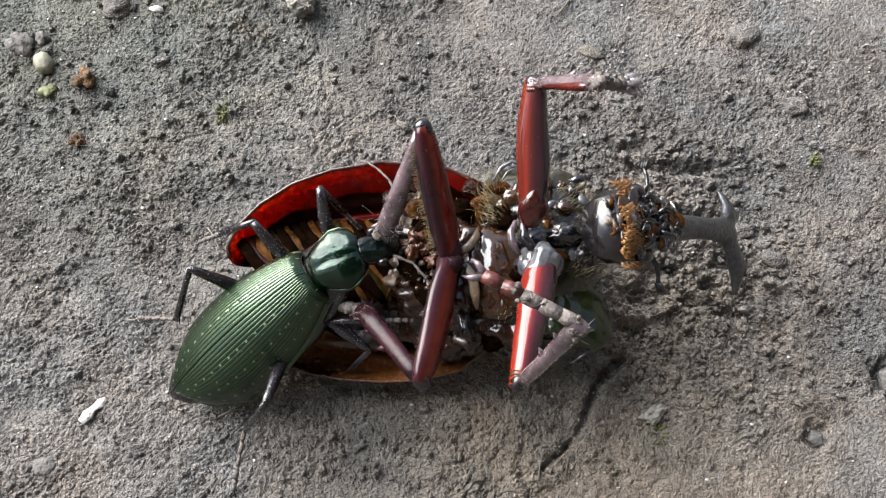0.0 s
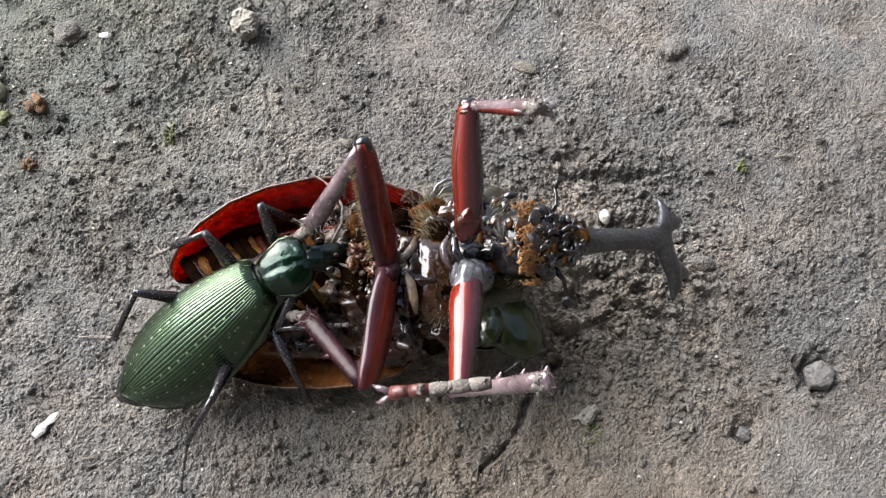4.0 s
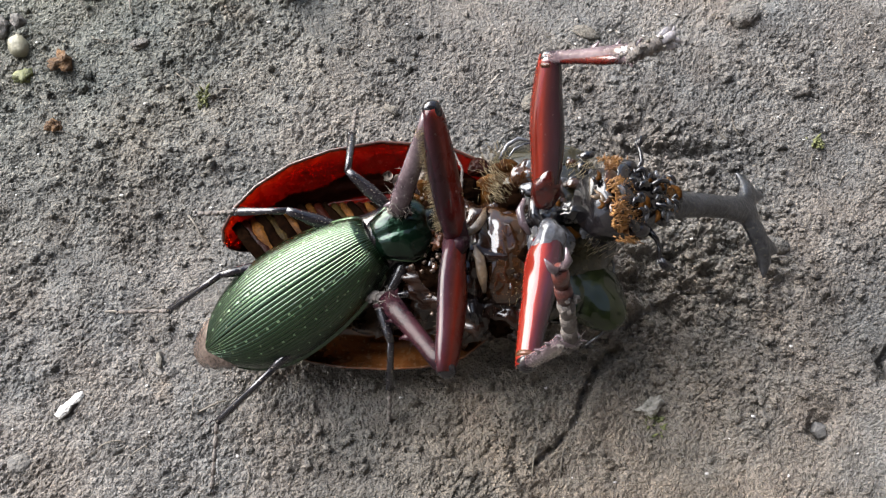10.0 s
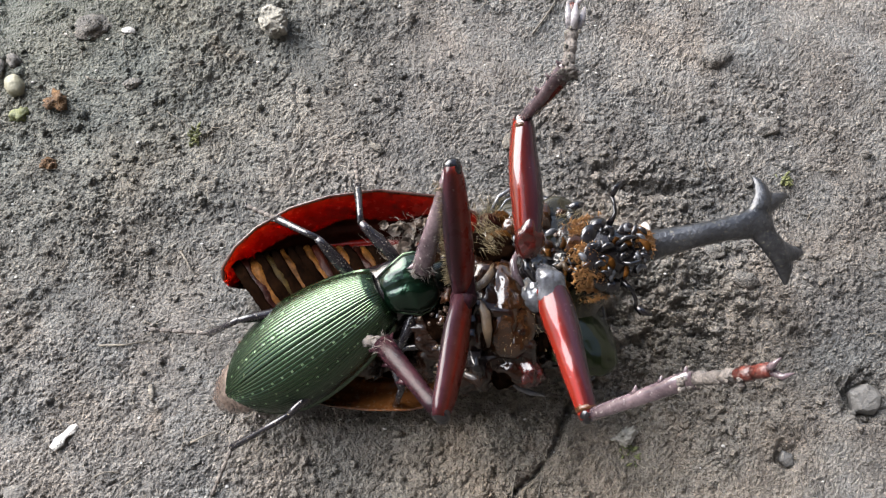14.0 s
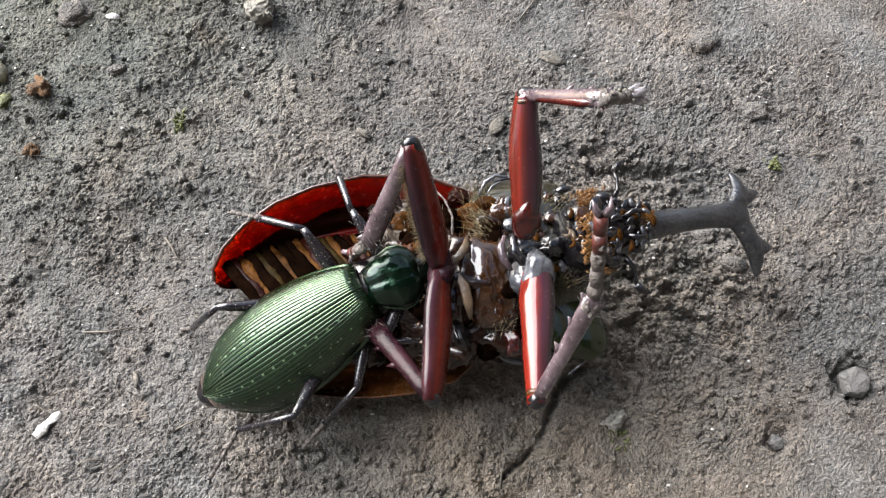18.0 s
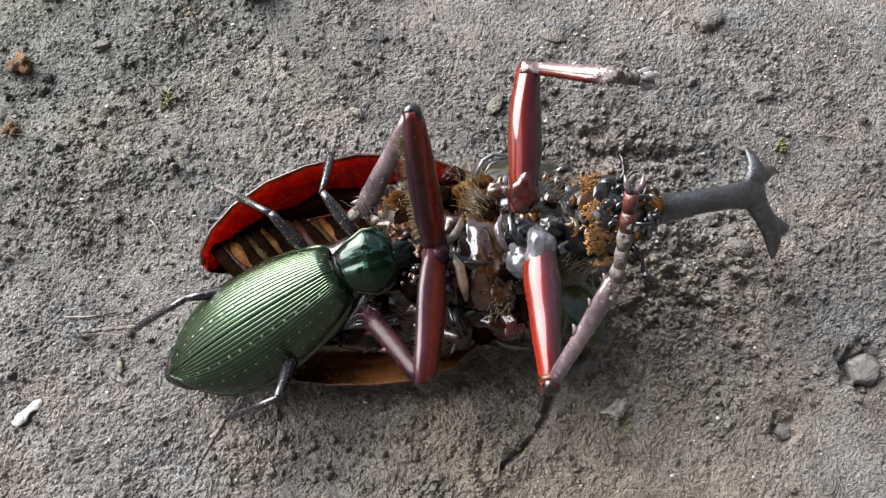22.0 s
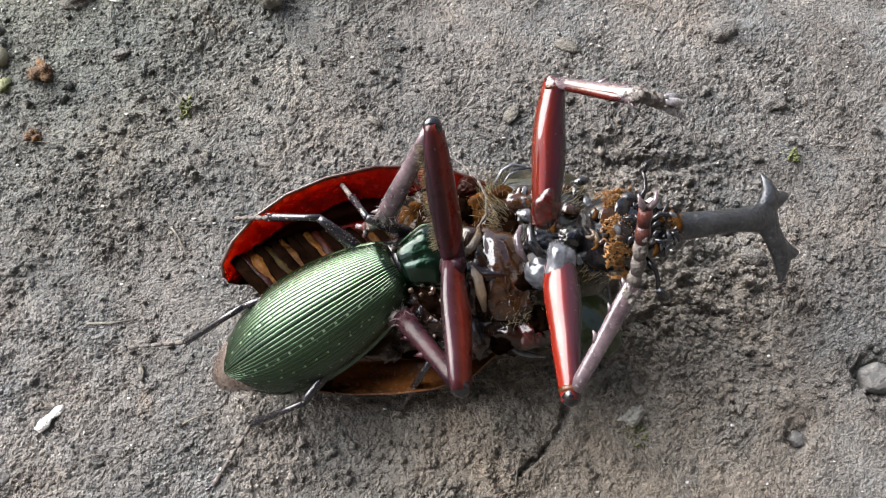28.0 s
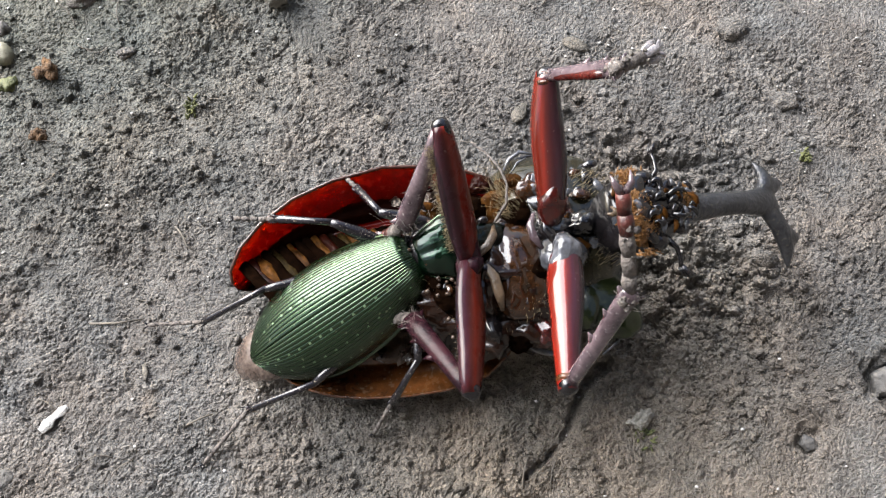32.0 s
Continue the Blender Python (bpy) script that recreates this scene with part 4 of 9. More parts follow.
def shell(outer, inner, rim, depth, nu=130, nv=90, thick=0.35, ridges=0.0, dark=0.0):
    """A wing case seen from its hollow side. outer, inner: rows of x, y; rim: rows of height; all along the length."""
    def at(rows, u):
        f = u * (len(rows) - 1)
        i = min(int(f), len(rows) - 2)
        w = f - i
        w = w * w * (3 - 2 * w) * 0.5 + w * 0.5
        return Vector(rows[i]) * (1 - w) + Vector(rows[i + 1]) * w
    bm = bmesh.new()
    grid = []
    for side in (0, 1):
        sheet = []
        for i in range(nu + 1):
            u = i / nu
            a, b, h = at(inner, u), at(outer, u), at(rim, u)
            row = []
            for j in range(nv + 1):
                v = j / nv
                p = a * (1 - v) + b * v
                z = h[0] * (1 - v) + h[1] * v
                bowl = math.sin(math.pi * min(v * 0.75 + 0.1, 1.0)) ** 0.8 * math.sin(math.pi * (0.06 + 0.88 * u)) ** 0.5
                z -= depth * bowl * (1 - v ** 6)
                z += ridges * (1.3 * math.sin(v * 38 + u * 3.5) * (1.1 - v) + noise.noise(Vector((u * 7, v * 9, 1)))) * math.sin(math.pi * v)
                row.append(bm.verts.new((p.x, p.y, z - side * thick * (1 - v ** 10))))
            sheet.append(row)
        grid.append(sheet)
    for side, sheet in enumerate(grid):
        for i in range(nu):
            for j in range(nv):
                f = bm.faces.new((sheet[i][j], sheet[i + 1][j], sheet[i + 1][j + 1], sheet[i][j + 1]))
                edge_noise = 0.14 * noise.noise(Vector((i * 0.055, j * 0.04, 3)))
                u = i / nu
                stop = dark * (1 - max(0.0, (u - 0.62) / 0.3) ** 2) + edge_noise
                stripe = dark * 0.55 < j / nv - edge_noise < dark * 0.72 and u < 0.7
                f.material_index = 2 if side == 0 and j / nv < stop and not stripe else side
    top, low = grid
    edge = [(i, 0) for i in range(nu)] + [(nu, j) for j in range(nv)] + [(i, nv) for i in range(nu, 0, -1)] + [(0, j) for j in range(nv, 0, -1)]
    for (i, j), (k, m) in zip(edge, edge[1:] + edge[:1]):
        bm.faces.new((top[i][j], top[k][m], low[k][m], low[i][j])).material_index = 1
    return bm


def build_abdomen():
    rng = random.Random(5)
    bm = bmesh.new()
    along_x(bm, [(-20.5, 2.0, 1.2, 2.5, 2.6), (-18, 4.6, 2.0, 2.3, 2.8), (-13, 6.6, 2.6, 1.8, 3.0), (-7, 7.2, 2.9, 1.2, 3.2), (-1, 6.6, 3.2, 0.9, 4.2), (3, 5.5, 3.5, 0.6, 5.5)], 28)
    rough(bm, 0.5, 0.6)
    abdomen = part("abdomen", bm, TERGITE, PREY, "hollowed dark brown abdomen")
    # the upper wing case, red inside
    outer = [(6.0, 6.5), (2.5, 10.2), (-2.5, 12.0), (-9, 12.3), (-14, 11.5), (-18, 10.2), (-21.4, 8.2), (-23.6, 6.2), (-24.8, 4.2), (-24.7, 3.0)]
    inner = [(6.0, 3.0), (2.5, 3.6), (-2.5, 3.8), (-9, 3.6), (-14, 3.4), (-18, 3.2), (-20.5, 3.0), (-22.3, 2.9), (-23.6, 2.8), (-24.3, 2.7)]
    rim = [(5.0, 5.5), (5.8, 7.6), (5.6, 8.8), (5.0, 9.2), (4.6, 9.0), (4.2, 8.5), (4.0, 7.8), (4.2, 7.0), (4.6, 6.2), (5.4, 5.8)]
    part("wing_case", shell(outer, inner, rim, 3.4, ridges=0.3, dark=0.78), [ELYTRON_RED, ELYTRON_BACK, ELYTRON_DARK], abdomen, "glossy red lining of the wing case, with a black rim")
    bm = bmesh.new()
    tube(bm, [(x, y + 0.05, h[1] + 0.05) for (x, y), h in zip(outer, rim)], [0.17] * len(outer), 8)
    part("wing_case_rim", bm, ELYTRON_BACK, abdomen, "thin black rim")
    # the lower wing case, amber
    outer = [(3.0, -4.2), (1.5, -6.6), (-1, -8.6), (-5, -9.5), (-9, -9.6), (-13, -9.3), (-16, -8.7), (-18, -7.9), (-20, -6.8), (-22, -5.0), (-23, -2.8)]
    inner = [(3.0, -1.0), (1.5, -1.0), (-1, -1.0), (-5, -1.0), (-9, -1.0), (-13, -1.0), (-16, -1.0), (-18, -1.0), (-20, -1.2), (-21.5, -1.6), (-22.6, -2.4)]
    rim = [(4.0, 3.0), (5.2, 4.0), (5.4, 4.6), (5.2, 4.6), (4.8, 4.4), (4.4, 4.2), (4.0, 3.9), (3.8, 3.6), (3.6, 3.4), (3.4, 3.2), (3.2, 3.0)]
    part("wing_case", shell(outer, inner, rim, 2.2, ridges=0.15), [ELYTRON_AMBER, ELYTRON_BACK], abdomen, "amber-brown wing case, partly scraped")
    bm = bmesh.new()
    tube(bm, [(x, y - 0.02, h[1]) for (x, y), h in zip(outer, rim)], [0.14] * len(outer), 8)
    part("wing_case_rim", bm, ELYTRON_AMBER, abdomen)
    # tergite bands in the hollow, slanting across it
    amber = (TERGITE_AMBER, "amber membrane band")
    olive = (OLIVE_SKIN, "olive-brown membrane band")
    dark, deep = (TERGITE, ""), (ELYTRON_DARK, "dark red band")
    skins = (dark, deep, amber, dark, olive, dark, amber, dark, dark, amber, deep, dark, olive, amber, dark, deep, amber, dark, olive, dark)
    for k, (skin, words) in enumerate(skins):
        x = -24.4 + k * 0.86
        bm = bmesh.new()
        top = 6.0 + min(k, 9) * 0.17
        pts = [(x + 6.4 * (i / 8) ** 1.1, top - i * (top + 2) / 8, 4.0 + 2.2 * math.sin(min(i, 4) / 4 * math.pi / 2) + 0.05 * k + (0.2 if skin == TERGITE else 0.0)) for i in range(9)]
        wide = 0.62 if skin == TERGITE else 0.5
        tube(bm, pts, [wide * r for r in (0.5, 0.8, 1.0, 1.0, 1.0, 1.0, 0.9, 0.8, 0.4)], 10, 0.45)
        bmesh.ops.subdivide_edges(bm, edges=bm.edges, cuts=2, use_grid_fill=True)
        rough(bm, 0.25, 0.5, k)
        rough(bm, 0.07, 2.4, k)
        part("abdomen_segment", bm, skin, abdomen, words)
    # crumpled flying wing over the lower wing case
    bm = bmesh.new()
    n, m = 34, 16
    rows_ = []
    for i in range(n + 1):
        row = []
        for j in range(m + 1):
            x = -15.5 + i / n * 15.5
            y = -6.6 + j / m * 5.9 + 0.6 * math.sin(i * 0.4)
            z = 5.1 + 0.9 * noise.noise(Vector((x * 0.45, y * 0.6, 2))) + 0.5 * noise.noise(Vector((x * 1.3, y * 1.1, 5))) + 0.16 * (y + 6.6)
            row.append(bm.verts.new((x, y, z)))
        rows_.append(row)
    for i in range(n):
        for j in range(m):
            u, v = i / n - 0.55, j / m - 0.5
            if u * u * 3.6 + v * v * 3.4 + 0.25 * noise.noise(Vector((i * 0.3, j * 0.4, 9))) < 0.85:
                bm.faces.new((rows_[i][j], rows_[i + 1][j], rows_[i + 1][j + 1], rows_[i][j + 1]))
    bmesh.ops.delete(bm, geom=[v for v in bm.verts if not v.link_faces], context="VERTS")
    wing = part("flying_wing", bm, WING, abdomen, "crumpled glossy grey-brown flying wing")
    sol = wing.modifiers.new("thickness", "SOLIDIFY")
    sol.thickness = 0.12 * MM
    # torn flesh where the other beetle feeds
    bm = bmesh.new()
    for k in range(58):
        x, y = rng.gauss(-4.2, 2.6), rng.gauss(2.6, 2.6)
        lump(bm, (x, y, 7.2 + rng.uniform(-1.2, 1.6) - 0.12 * abs(y - 2)), rng.uniform(0.35, 1.15), rng, k * 1.9, 2, 0.6)
    part("torn_flesh", bm, TISSUE, abdomen, "torn dark moist flesh with pale shreds")
    bm = bmesh.new()
    for k in range(24):
        p = Vector((rng.gauss(-4.5, 2.6), rng.gauss(2.5, 2.6), 8.2))
        d = Vector((rng.uniform(-1, 1), rng.uniform(-1, 1), rng.uniform(0, 0.9))).normalized() * rng.uniform(1, 2.2)
        tube(bm, [p, p + d * 0.5 + Vector((0, 0, 0.3)), p + d], [0.22, 0.16, 0.05], 5, 0.5)
    part("flesh_shred", bm, TERGITE_AMBER, abdomen, "thin amber shreds", kind="stuff")
    bm = bmesh.new()
    roots = []
    for _ in range(190):
        roots.append(((rng.gauss(-5.4, 1.6), rng.gauss(5.8, 1.7), 10.2 + rng.uniform(-1.0, 1.2)), (rng.uniform(-1, 1), rng.uniform(-1, 1), rng.uniform(0.0, 1.0))))
    hairs(bm, roots, 1.5, 0.02, rng, 0.8)
    part("torn_fibres", bm, FIBRE, abdomen, "pale grey torn fibres", kind="stuff")
    for k in range(16):
        bm = bmesh.new()
        x, y, z = rng.gauss(-5.4, 1.1), rng.gauss(7.0, 1.1), 10.6 + rng.uniform(-0.9, 0.9)
        a, bend, r = rng.uniform(0, 6.28), rng.uniform(-2.2, 2.2), rng.uniform(0.6, 1.25)
        rows_ = []
        for i in range(9):
            u = i / 4 - 1
            c = Vector((x + r * u * math.cos(a + bend * u), y + r * u * math.sin(a + bend * u), z - 0.7 * r * u * u))
            side = Vector((-math.sin(a + bend * u), math.cos(a + bend * u), rng.uniform(0.1, 0.6)))
            w = r * 0.5 * (1.05 - u * u) + 0.06
            rows_.append([bm.verts.new(c + side * (w * v) + Vector((0, 0, 0.45 * r * v * v + rng.uniform(-0.04, 0.04)))) for v in (-1, -0.5, 0, 0.5, 1)])
        for r0, r1 in zip(rows_, rows_[1:]):
            for j in range(4):
                bm.faces.new((r0[j], r1[j], r1[j + 1], r0[j + 1]))
        bmesh.ops.solidify(bm, geom=bm.faces[:], thickness=0.07)
        part("torn_flake", bm, FLAKE, abdomen, "grey-brown curled flake of torn skin" if k == 0 else "")
    return abdomen


def plates(parent, spots, seed, name="breast_plate", uneven=1.0):
    """Overlapping little plates: x, y, z, half sizes, tilt, material, label."""
    for n, (x, y, z, r, tilt, mat_, lab) in enumerate(spots):
        bm = bmesh.new()
        bmesh.ops.create_icosphere(bm, subdivisions=4, radius=1.0)
        off = Vector((seed + n * 1.7, n * 3.1, seed))
        for v in bm.verts:
            p = v.co.copy()
            k = 0.4 * noise.noise(p * 0.8 + off) + 0.12 * noise.noise(p * 2.1 + off)
            crease = abs(noise.noise(Vector((p.x * 1.4, p.y * 2.6, p.z)) + off * 1.3))
            p *= 1 + uneven * (k + 0.1 * noise.noise(p * 4.0 + off) - 0.25 * max(0.0, 0.12 - crease) / 0.12)
            v.co = Vector((p.x * r[0] * 1.2, p.y * r[1] * 1.2, p.z * r[2] * 0.55))
        bmesh.ops.transform(bm, matrix=pose(x, y, z, *tilt), verts=bm.verts)
        part(name, bm, mat_, parent, lab)


def scales(parent, rng, spots):
    """Small torn and curled scales: x, y, z, half length, material."""
    for x, y, z, r, mat_ in spots:
        bm = bmesh.new()
        a, c = rng.uniform(0, 6.28), rng.uniform(-1.3, 1.3)
        way = []
        for i in range(6):
            s = i / 5 - 0.5
            way.append((x + r * 2 * s * math.cos(a + c * s), y + r * 2 * s * math.sin(a + c * s), z - 1.6 * r * s * s + rng.uniform(-0.06, 0.06)))
        tube(bm, way, [0.12 * r, 0.36 * r, 0.46 * r, 0.48 * r, 0.34 * r, 0.1 * r], 8, 0.35)
        rough(bm, 0.2 * r, 1.8, x)
        part("breast_scale", bm, mat_, parent)


def build_breast():
    """The middle breast, its hip plates and bristles."""
    rng = random.Random(8)
    bm = bmesh.new()
    along_x(bm, [(-4.5, 4.0, 3.0, 0, 7.0), (-2.5, 6.4, 4.4, 0, 7.4), (0, 7.4, 5.0, 0, 7.4), (3, 7.6, 5.4, 0, 7.2), (6, 6.9, 5.4, 0, 7.2), (8.4, 5.0, 4.4, 0, 7.4), (9.4, 3.0, 3.0, 0, 7.6)], 30, 2.2)
    bmesh.ops.subdivide_edges(bm, edges=bm.edges, cuts=4, use_grid_fill=True)
    rough(bm, 1.6, 0.4, 2)
    rough(bm, 0.9, 0.9, 5)
    rough(bm, 0.4, 2.0, 7)
    part("breast", bm, DARK_BREAST, PREY, "glossy dark brown breast")
    plates(PREY, [
        (4.6, 0.0, 11.3, (2.7, 4.4, 4.0), (-4, 4, 6), BREAST_SHELL, "large glassy brown domed breast plate")], 3.0, uneven=0.42)
    plates(PREY, [
        (-1.2, 3.4, 12.0, (1.5, 1.3, 1.8), (20, 0, 30), TERGITE, ""), (-1.2, -2.6, 12.0, (1.6, 1.5, 1.8), (-20, 0, -25), TERGITE, ""),
        (1.6, 5.6, 11.2, (1.3, 1.1, 1.8), (30, 0, 50), TERGITE, ""), (1.6, -5.0, 11.4, (0.8, 2.1, 1.8), (-25, 0, 10), BLACK_SHELL, "black hip ridge"),
        (-2.8, 6.0, 10.6, (1.2, 1.1, 1.4), (25, 0, 0), TERGITE_AMBER, ""), (2.9, 8.6, 10.6, (1.0, 0.8, 1.6), (0, 0, 0), ELYTRON_DARK, "dark red hip knob"),
        (3.6, 6.2, 11.0, (1.2, 1.5, 1.6), (25, 5, -20), TERGITE_AMBER, "amber plate under the bristles"), (-3.0, 0.2, 12.0, (1.3, 1.8, 1.4), (0, -15, 0), TERGITE, ""),
        (1.0, 0.2, 12.4, (1.0, 1.2, 1.4), (0, 0, 20), BLACK_SHELL, ""), (4.6, -6.6, 9.2, (1.2, 1.2, 2.0), (-40, 0, 0), TERGITE, ""),
        (6.7, -5.6, 9.2, (1.4, 1.9, 2.6), (-40, 0, 30), RED_SHELL, "dark red mottled flank plate")], 3.0)
    for way, thick in (([(3.1, 3.5, 13.4), (2.9, 2.4, 13.9), (2.2, 1.3, 14.1), (1.2, 0.8, 14.0), (0.4, 0.7, 13.7)], 0.42),
                       ([(0.8, -0.1, 13.6), (1.8, -0.5, 13.8), (2.4, -1.5, 13.9), (2.6, -3.1, 13.7), (2.8, -4.6, 13.2)], 0.5)):
        bm = bmesh.new()
        tube(bm, way, [0.3 * thick, 0.8 * thick, thick, thick, 0.3 * thick], 10, 0.4)
        rough(bm, 0.15, 1.5, thick)
        part("hip_rim", bm, TAN_RIM, PREY, "pale tan curved hip rim")
    skins = (TERGITE_AMBER, BREAST_SHELL, BLACK_SHELL, TERGITE, STEEL_SHELL, TERGITE_AMBER, BREAST_SHELL)
    scales(PREY, rng, [(rng.uniform(-2.0, 2.2), rng.uniform(-5.0, 7.0), rng.uniform(12.2, 13.0), rng.uniform(0.5, 1.1), skins[k % 7]) for k in range(18)])
    bm = bmesh.new()
    tube(bm, [(5.4, -6.7, 7.2), (6.4, -7.4, 7.0), (7.5, -7.8, 7.0), (9.0, -8.1, 7.0)], [0.1, 0.3, 0.3, 0.1], 10, 0.8)
    part("flank_rim", bm, PALE_SHIELD, PREY, "bright glossy rim under the flank")
    bm = bmesh.new()
    for k in range(7):
        lump(bm, (rng.gauss(-2.0, 0.8), rng.gauss(1.6, 0.9), 13.2), rng.uniform(0.3, 0.7), rng, k * 2.2, 3, 1.1)
    part("joint_skin", bm, ORANGE_BAND, PREY, "orange joint skin at the leg bases")
    bm = bmesh.new()
    for k in range(60):
        lump(bm, (rng.gauss(-0.4, 1.5), rng.gauss(0, 2.4), 13.0 + rng.uniform(-0.4, 0.4)), rng.uniform(0.12, 0.34), rng, k * 1.3, 1, 0.6)
    part("dirt", bm, TISSUE, PREY, "crumbs of dirt and flesh on the breast", kind="stuff")
    bm = bmesh.new()
    roots = []
    for _ in range(360):
        a = rng.uniform(0, 6.28)
        x, y = 3.0 + 6.6 * math.cos(a) * rng.uniform(0.5, 1), 7.6 * math.sin(a) * rng.uniform(0.5, 1.0)
        roots.append(((x, y, 12.0 - 0.07 * y * y), (0.2 * math.cos(a), math.sin(a), 0.7)))
    hairs(bm, roots, 1.3, 0.024, rng, 0.5)
    part("bristles", bm, HAIR_GOLD, PREY, "fine golden bristles", kind="stuff")


def build_prothorax():
    """The fore breast: its space starts under the front hips, x towards the head."""
    rng = random.Random(12)
    bm = bmesh.new()
    along_x(bm, [(-3.6, 5.5, 3.2, 0.8, 6.6), (-2.6, 8.0, 4.6, 0.9, 6.2), (0, 9.4, 5.6, 1.0, 6.0), (3.0, 9.2, 5.6, 1.1, 6.0), (5.6, 7.8, 4.9, 1.2, 6.4), (7.4, 5.4, 3.8, 1.3, 7.2), (8.0, 4.2, 2.8, 1.3, 7.8)], 36, 2.3)
    rough(bm, 0.15, 0.4, 6)
    pro = part("prothorax", bm, PRONOTUM_SHELL, PREY, "dark glossy fore breast with a greenish shine")
    bm = bmesh.new()
    pts = []
    for i in range(41):
        a = 2 * math.pi * i / 40
        pts.append((2.2 + 6.0 * math.cos(a), 1.0 + 9.5 * math.sin(a), 7.4 + 0.5 * math.cos(a * 2)))
    tube(bm, pts, [0.2] * 41, 8, 0.7)
    part("shield_rim", bm, STEEL_SHELL, pro, "thin shiny rim of the neck shield")
    plates(pro, [
        (1.1, -2.0, 12.4, (2.0, 1.8, 3.2), (-10, 0, -10), PALE_SHIELD, "large grey glassy hip ball"), (4.8, 4.8, 9.0, (2.6, 3.0, 2.2), (20, 10, 0), PRONOTUM_SHELL, "olive shield edge"),
        (4.0, -4.6, 8.6, (3.0, 5.4, 3.0), (-10, 12, 14), SHIELD_GREEN, "greenish shining shield flank"), (2.7, -5.6, 9.4, (1.5, 3.0, 2.2), (-15, 0, -20), SHIELD_GREEN, "olive lens-shaped flank plate")], 20.0, uneven=0.3)
    plates(pro, [
        (1.2, 0.6, 12.4, (1.6, 1.3, 2.0), (0, 8, 10), BLACK_SHELL, ""), (4.2, 0.6, 12.0, (1.7, 1.1, 2.0), (0, 15, 0), STEEL_SHELL, "wrinkled grey fore breast plate"),
        (6.0, -1.0, 10.6, (1.3, 2.0, 1.8), (0, 25, 0), BLACK_SHELL, ""), (1.6, 5.2, 10.6, (2.0, 1.8, 2.2), (25, 0, 20), BREAST_SHELL, ""),
        (-2.0, 3.2, 11.6, (1.2, 1.4, 1.8), (10, -10, 30), TERGITE, ""), (-1.4, -2.2, 11.8, (1.2, 1.3, 1.8), (-10, -10, -30), TERGITE, ""),
        (-0.8, 6.2, 10.0, (1.6, 1.2, 1.8), (35, 0, 0), TERGITE_AMBER, ""), (-0.4, -5.6, 10.2, (1.6, 1.6, 2.0), (-35, 0, 0), TERGITE, "")], 20.0)
    for way, thick in (([(-1.4, 8.2, 9.6), (-0.3, 9.5, 9.8), (0.9, 10.0, 9.8), (2.1, 9.4, 10.0)], 0.22), ([(-0.9, 7.6, 10.2), (0.2, 8.7, 10.4), (1.2, 9.0, 10.4)], 0.14),
                       ([(4.2, 8.4, 9.8), (5.7, 7.5, 10.0), (6.5, 6.3, 10.2), (7.0, 4.9, 10.4)], 0.24), ([(4.0, 7.6, 10.2), (5.2, 6.8, 10.5), (6.0, 5.6, 10.6)], 0.16),
                       ([(7.0, -1.2, 9.4), (7.5, -4.2, 8.8), (6.8, -7.6, 8.2), (5.0, -10.4, 7.8), (3.2, -11.2, 7.6)], 0.15)):
        bm = bmesh.new()
        tube(bm, way, [0.5 * thick] + [thick] * (len(way) - 2) + [0.5 * thick], 8, 0.7)
        part("shield_rim", bm, PALE_SHIELD, pro, "bright translucent rim")
    skins = (PALE_SHIELD, STEEL_SHELL, BREAST_SHELL, PALE_SHIELD, BREAST_SHELL, TERGITE_AMBER)
    scales(pro, rng, [(rng.uniform(0.5, 7.0), rng.uniform(-1.5, 7.0), rng.uniform(11.2, 12.4) - 0.22 * max(0, k - 14) * 0.3, rng.uniform(0.6, 1.4), skins[k % 6]) for k in range(40)])
    # the bright curved hook between the front hips
    bm = bmesh.new()
    tube(bm, [(0.5, 2.4, 14.4), (-0.2, 1.3, 15.0), (-0.3, 0.0, 15.2), (0.2, -1.0, 15.0), (1.0, -1.4, 14.4)], [0.2, 0.45, 0.52, 0.45, 0.2], 12)
    part("hip_hook", bm, STEEL_SHELL, pro, "bright steel-grey hooked hip joint")
    bm = bmesh.new()
    tube(bm, [(-0.6, 2.2, 13.8), (-1.3, 1.1, 14.0), (-1.3, -0.2, 14.0), (-0.8, -1.3, 13.8)], [0.2, 0.4, 0.42, 0.2], 10)
    part("hip_hook", bm, SHIN_SHELL, pro, "plum-grey hooked hip joint")
    bm = bmesh.new()
    roots = []
    for _ in range(260):
        s = rng.choice((-1, 1))
        roots.append(((rng.gauss(-2.4, 0.8), 1 + s * rng.uniform(1.5, 7.5), 12.0 - rng.random()), (-0.4, 0.5 * s, 0.9)))
    for _ in range(160):
        roots.append(((rng.uniform(4.5, 7.5), rng.uniform(-4, 6), 11.0), (0.6, 0.1, 0.8)))
    for _ in range(110):
        roots.append(((rng.gauss(-2.0, 0.5), rng.uniform(2.6, 5.6), 12.2), (-0.7, 0.55, 0.5)))
    hairs(bm, roots, 1.6, 0.028, rng, 0.4)
    part("bristles", bm, HAIR_GOLD, pro, "golden bristles on the fore breast", kind="stuff")
    return pro


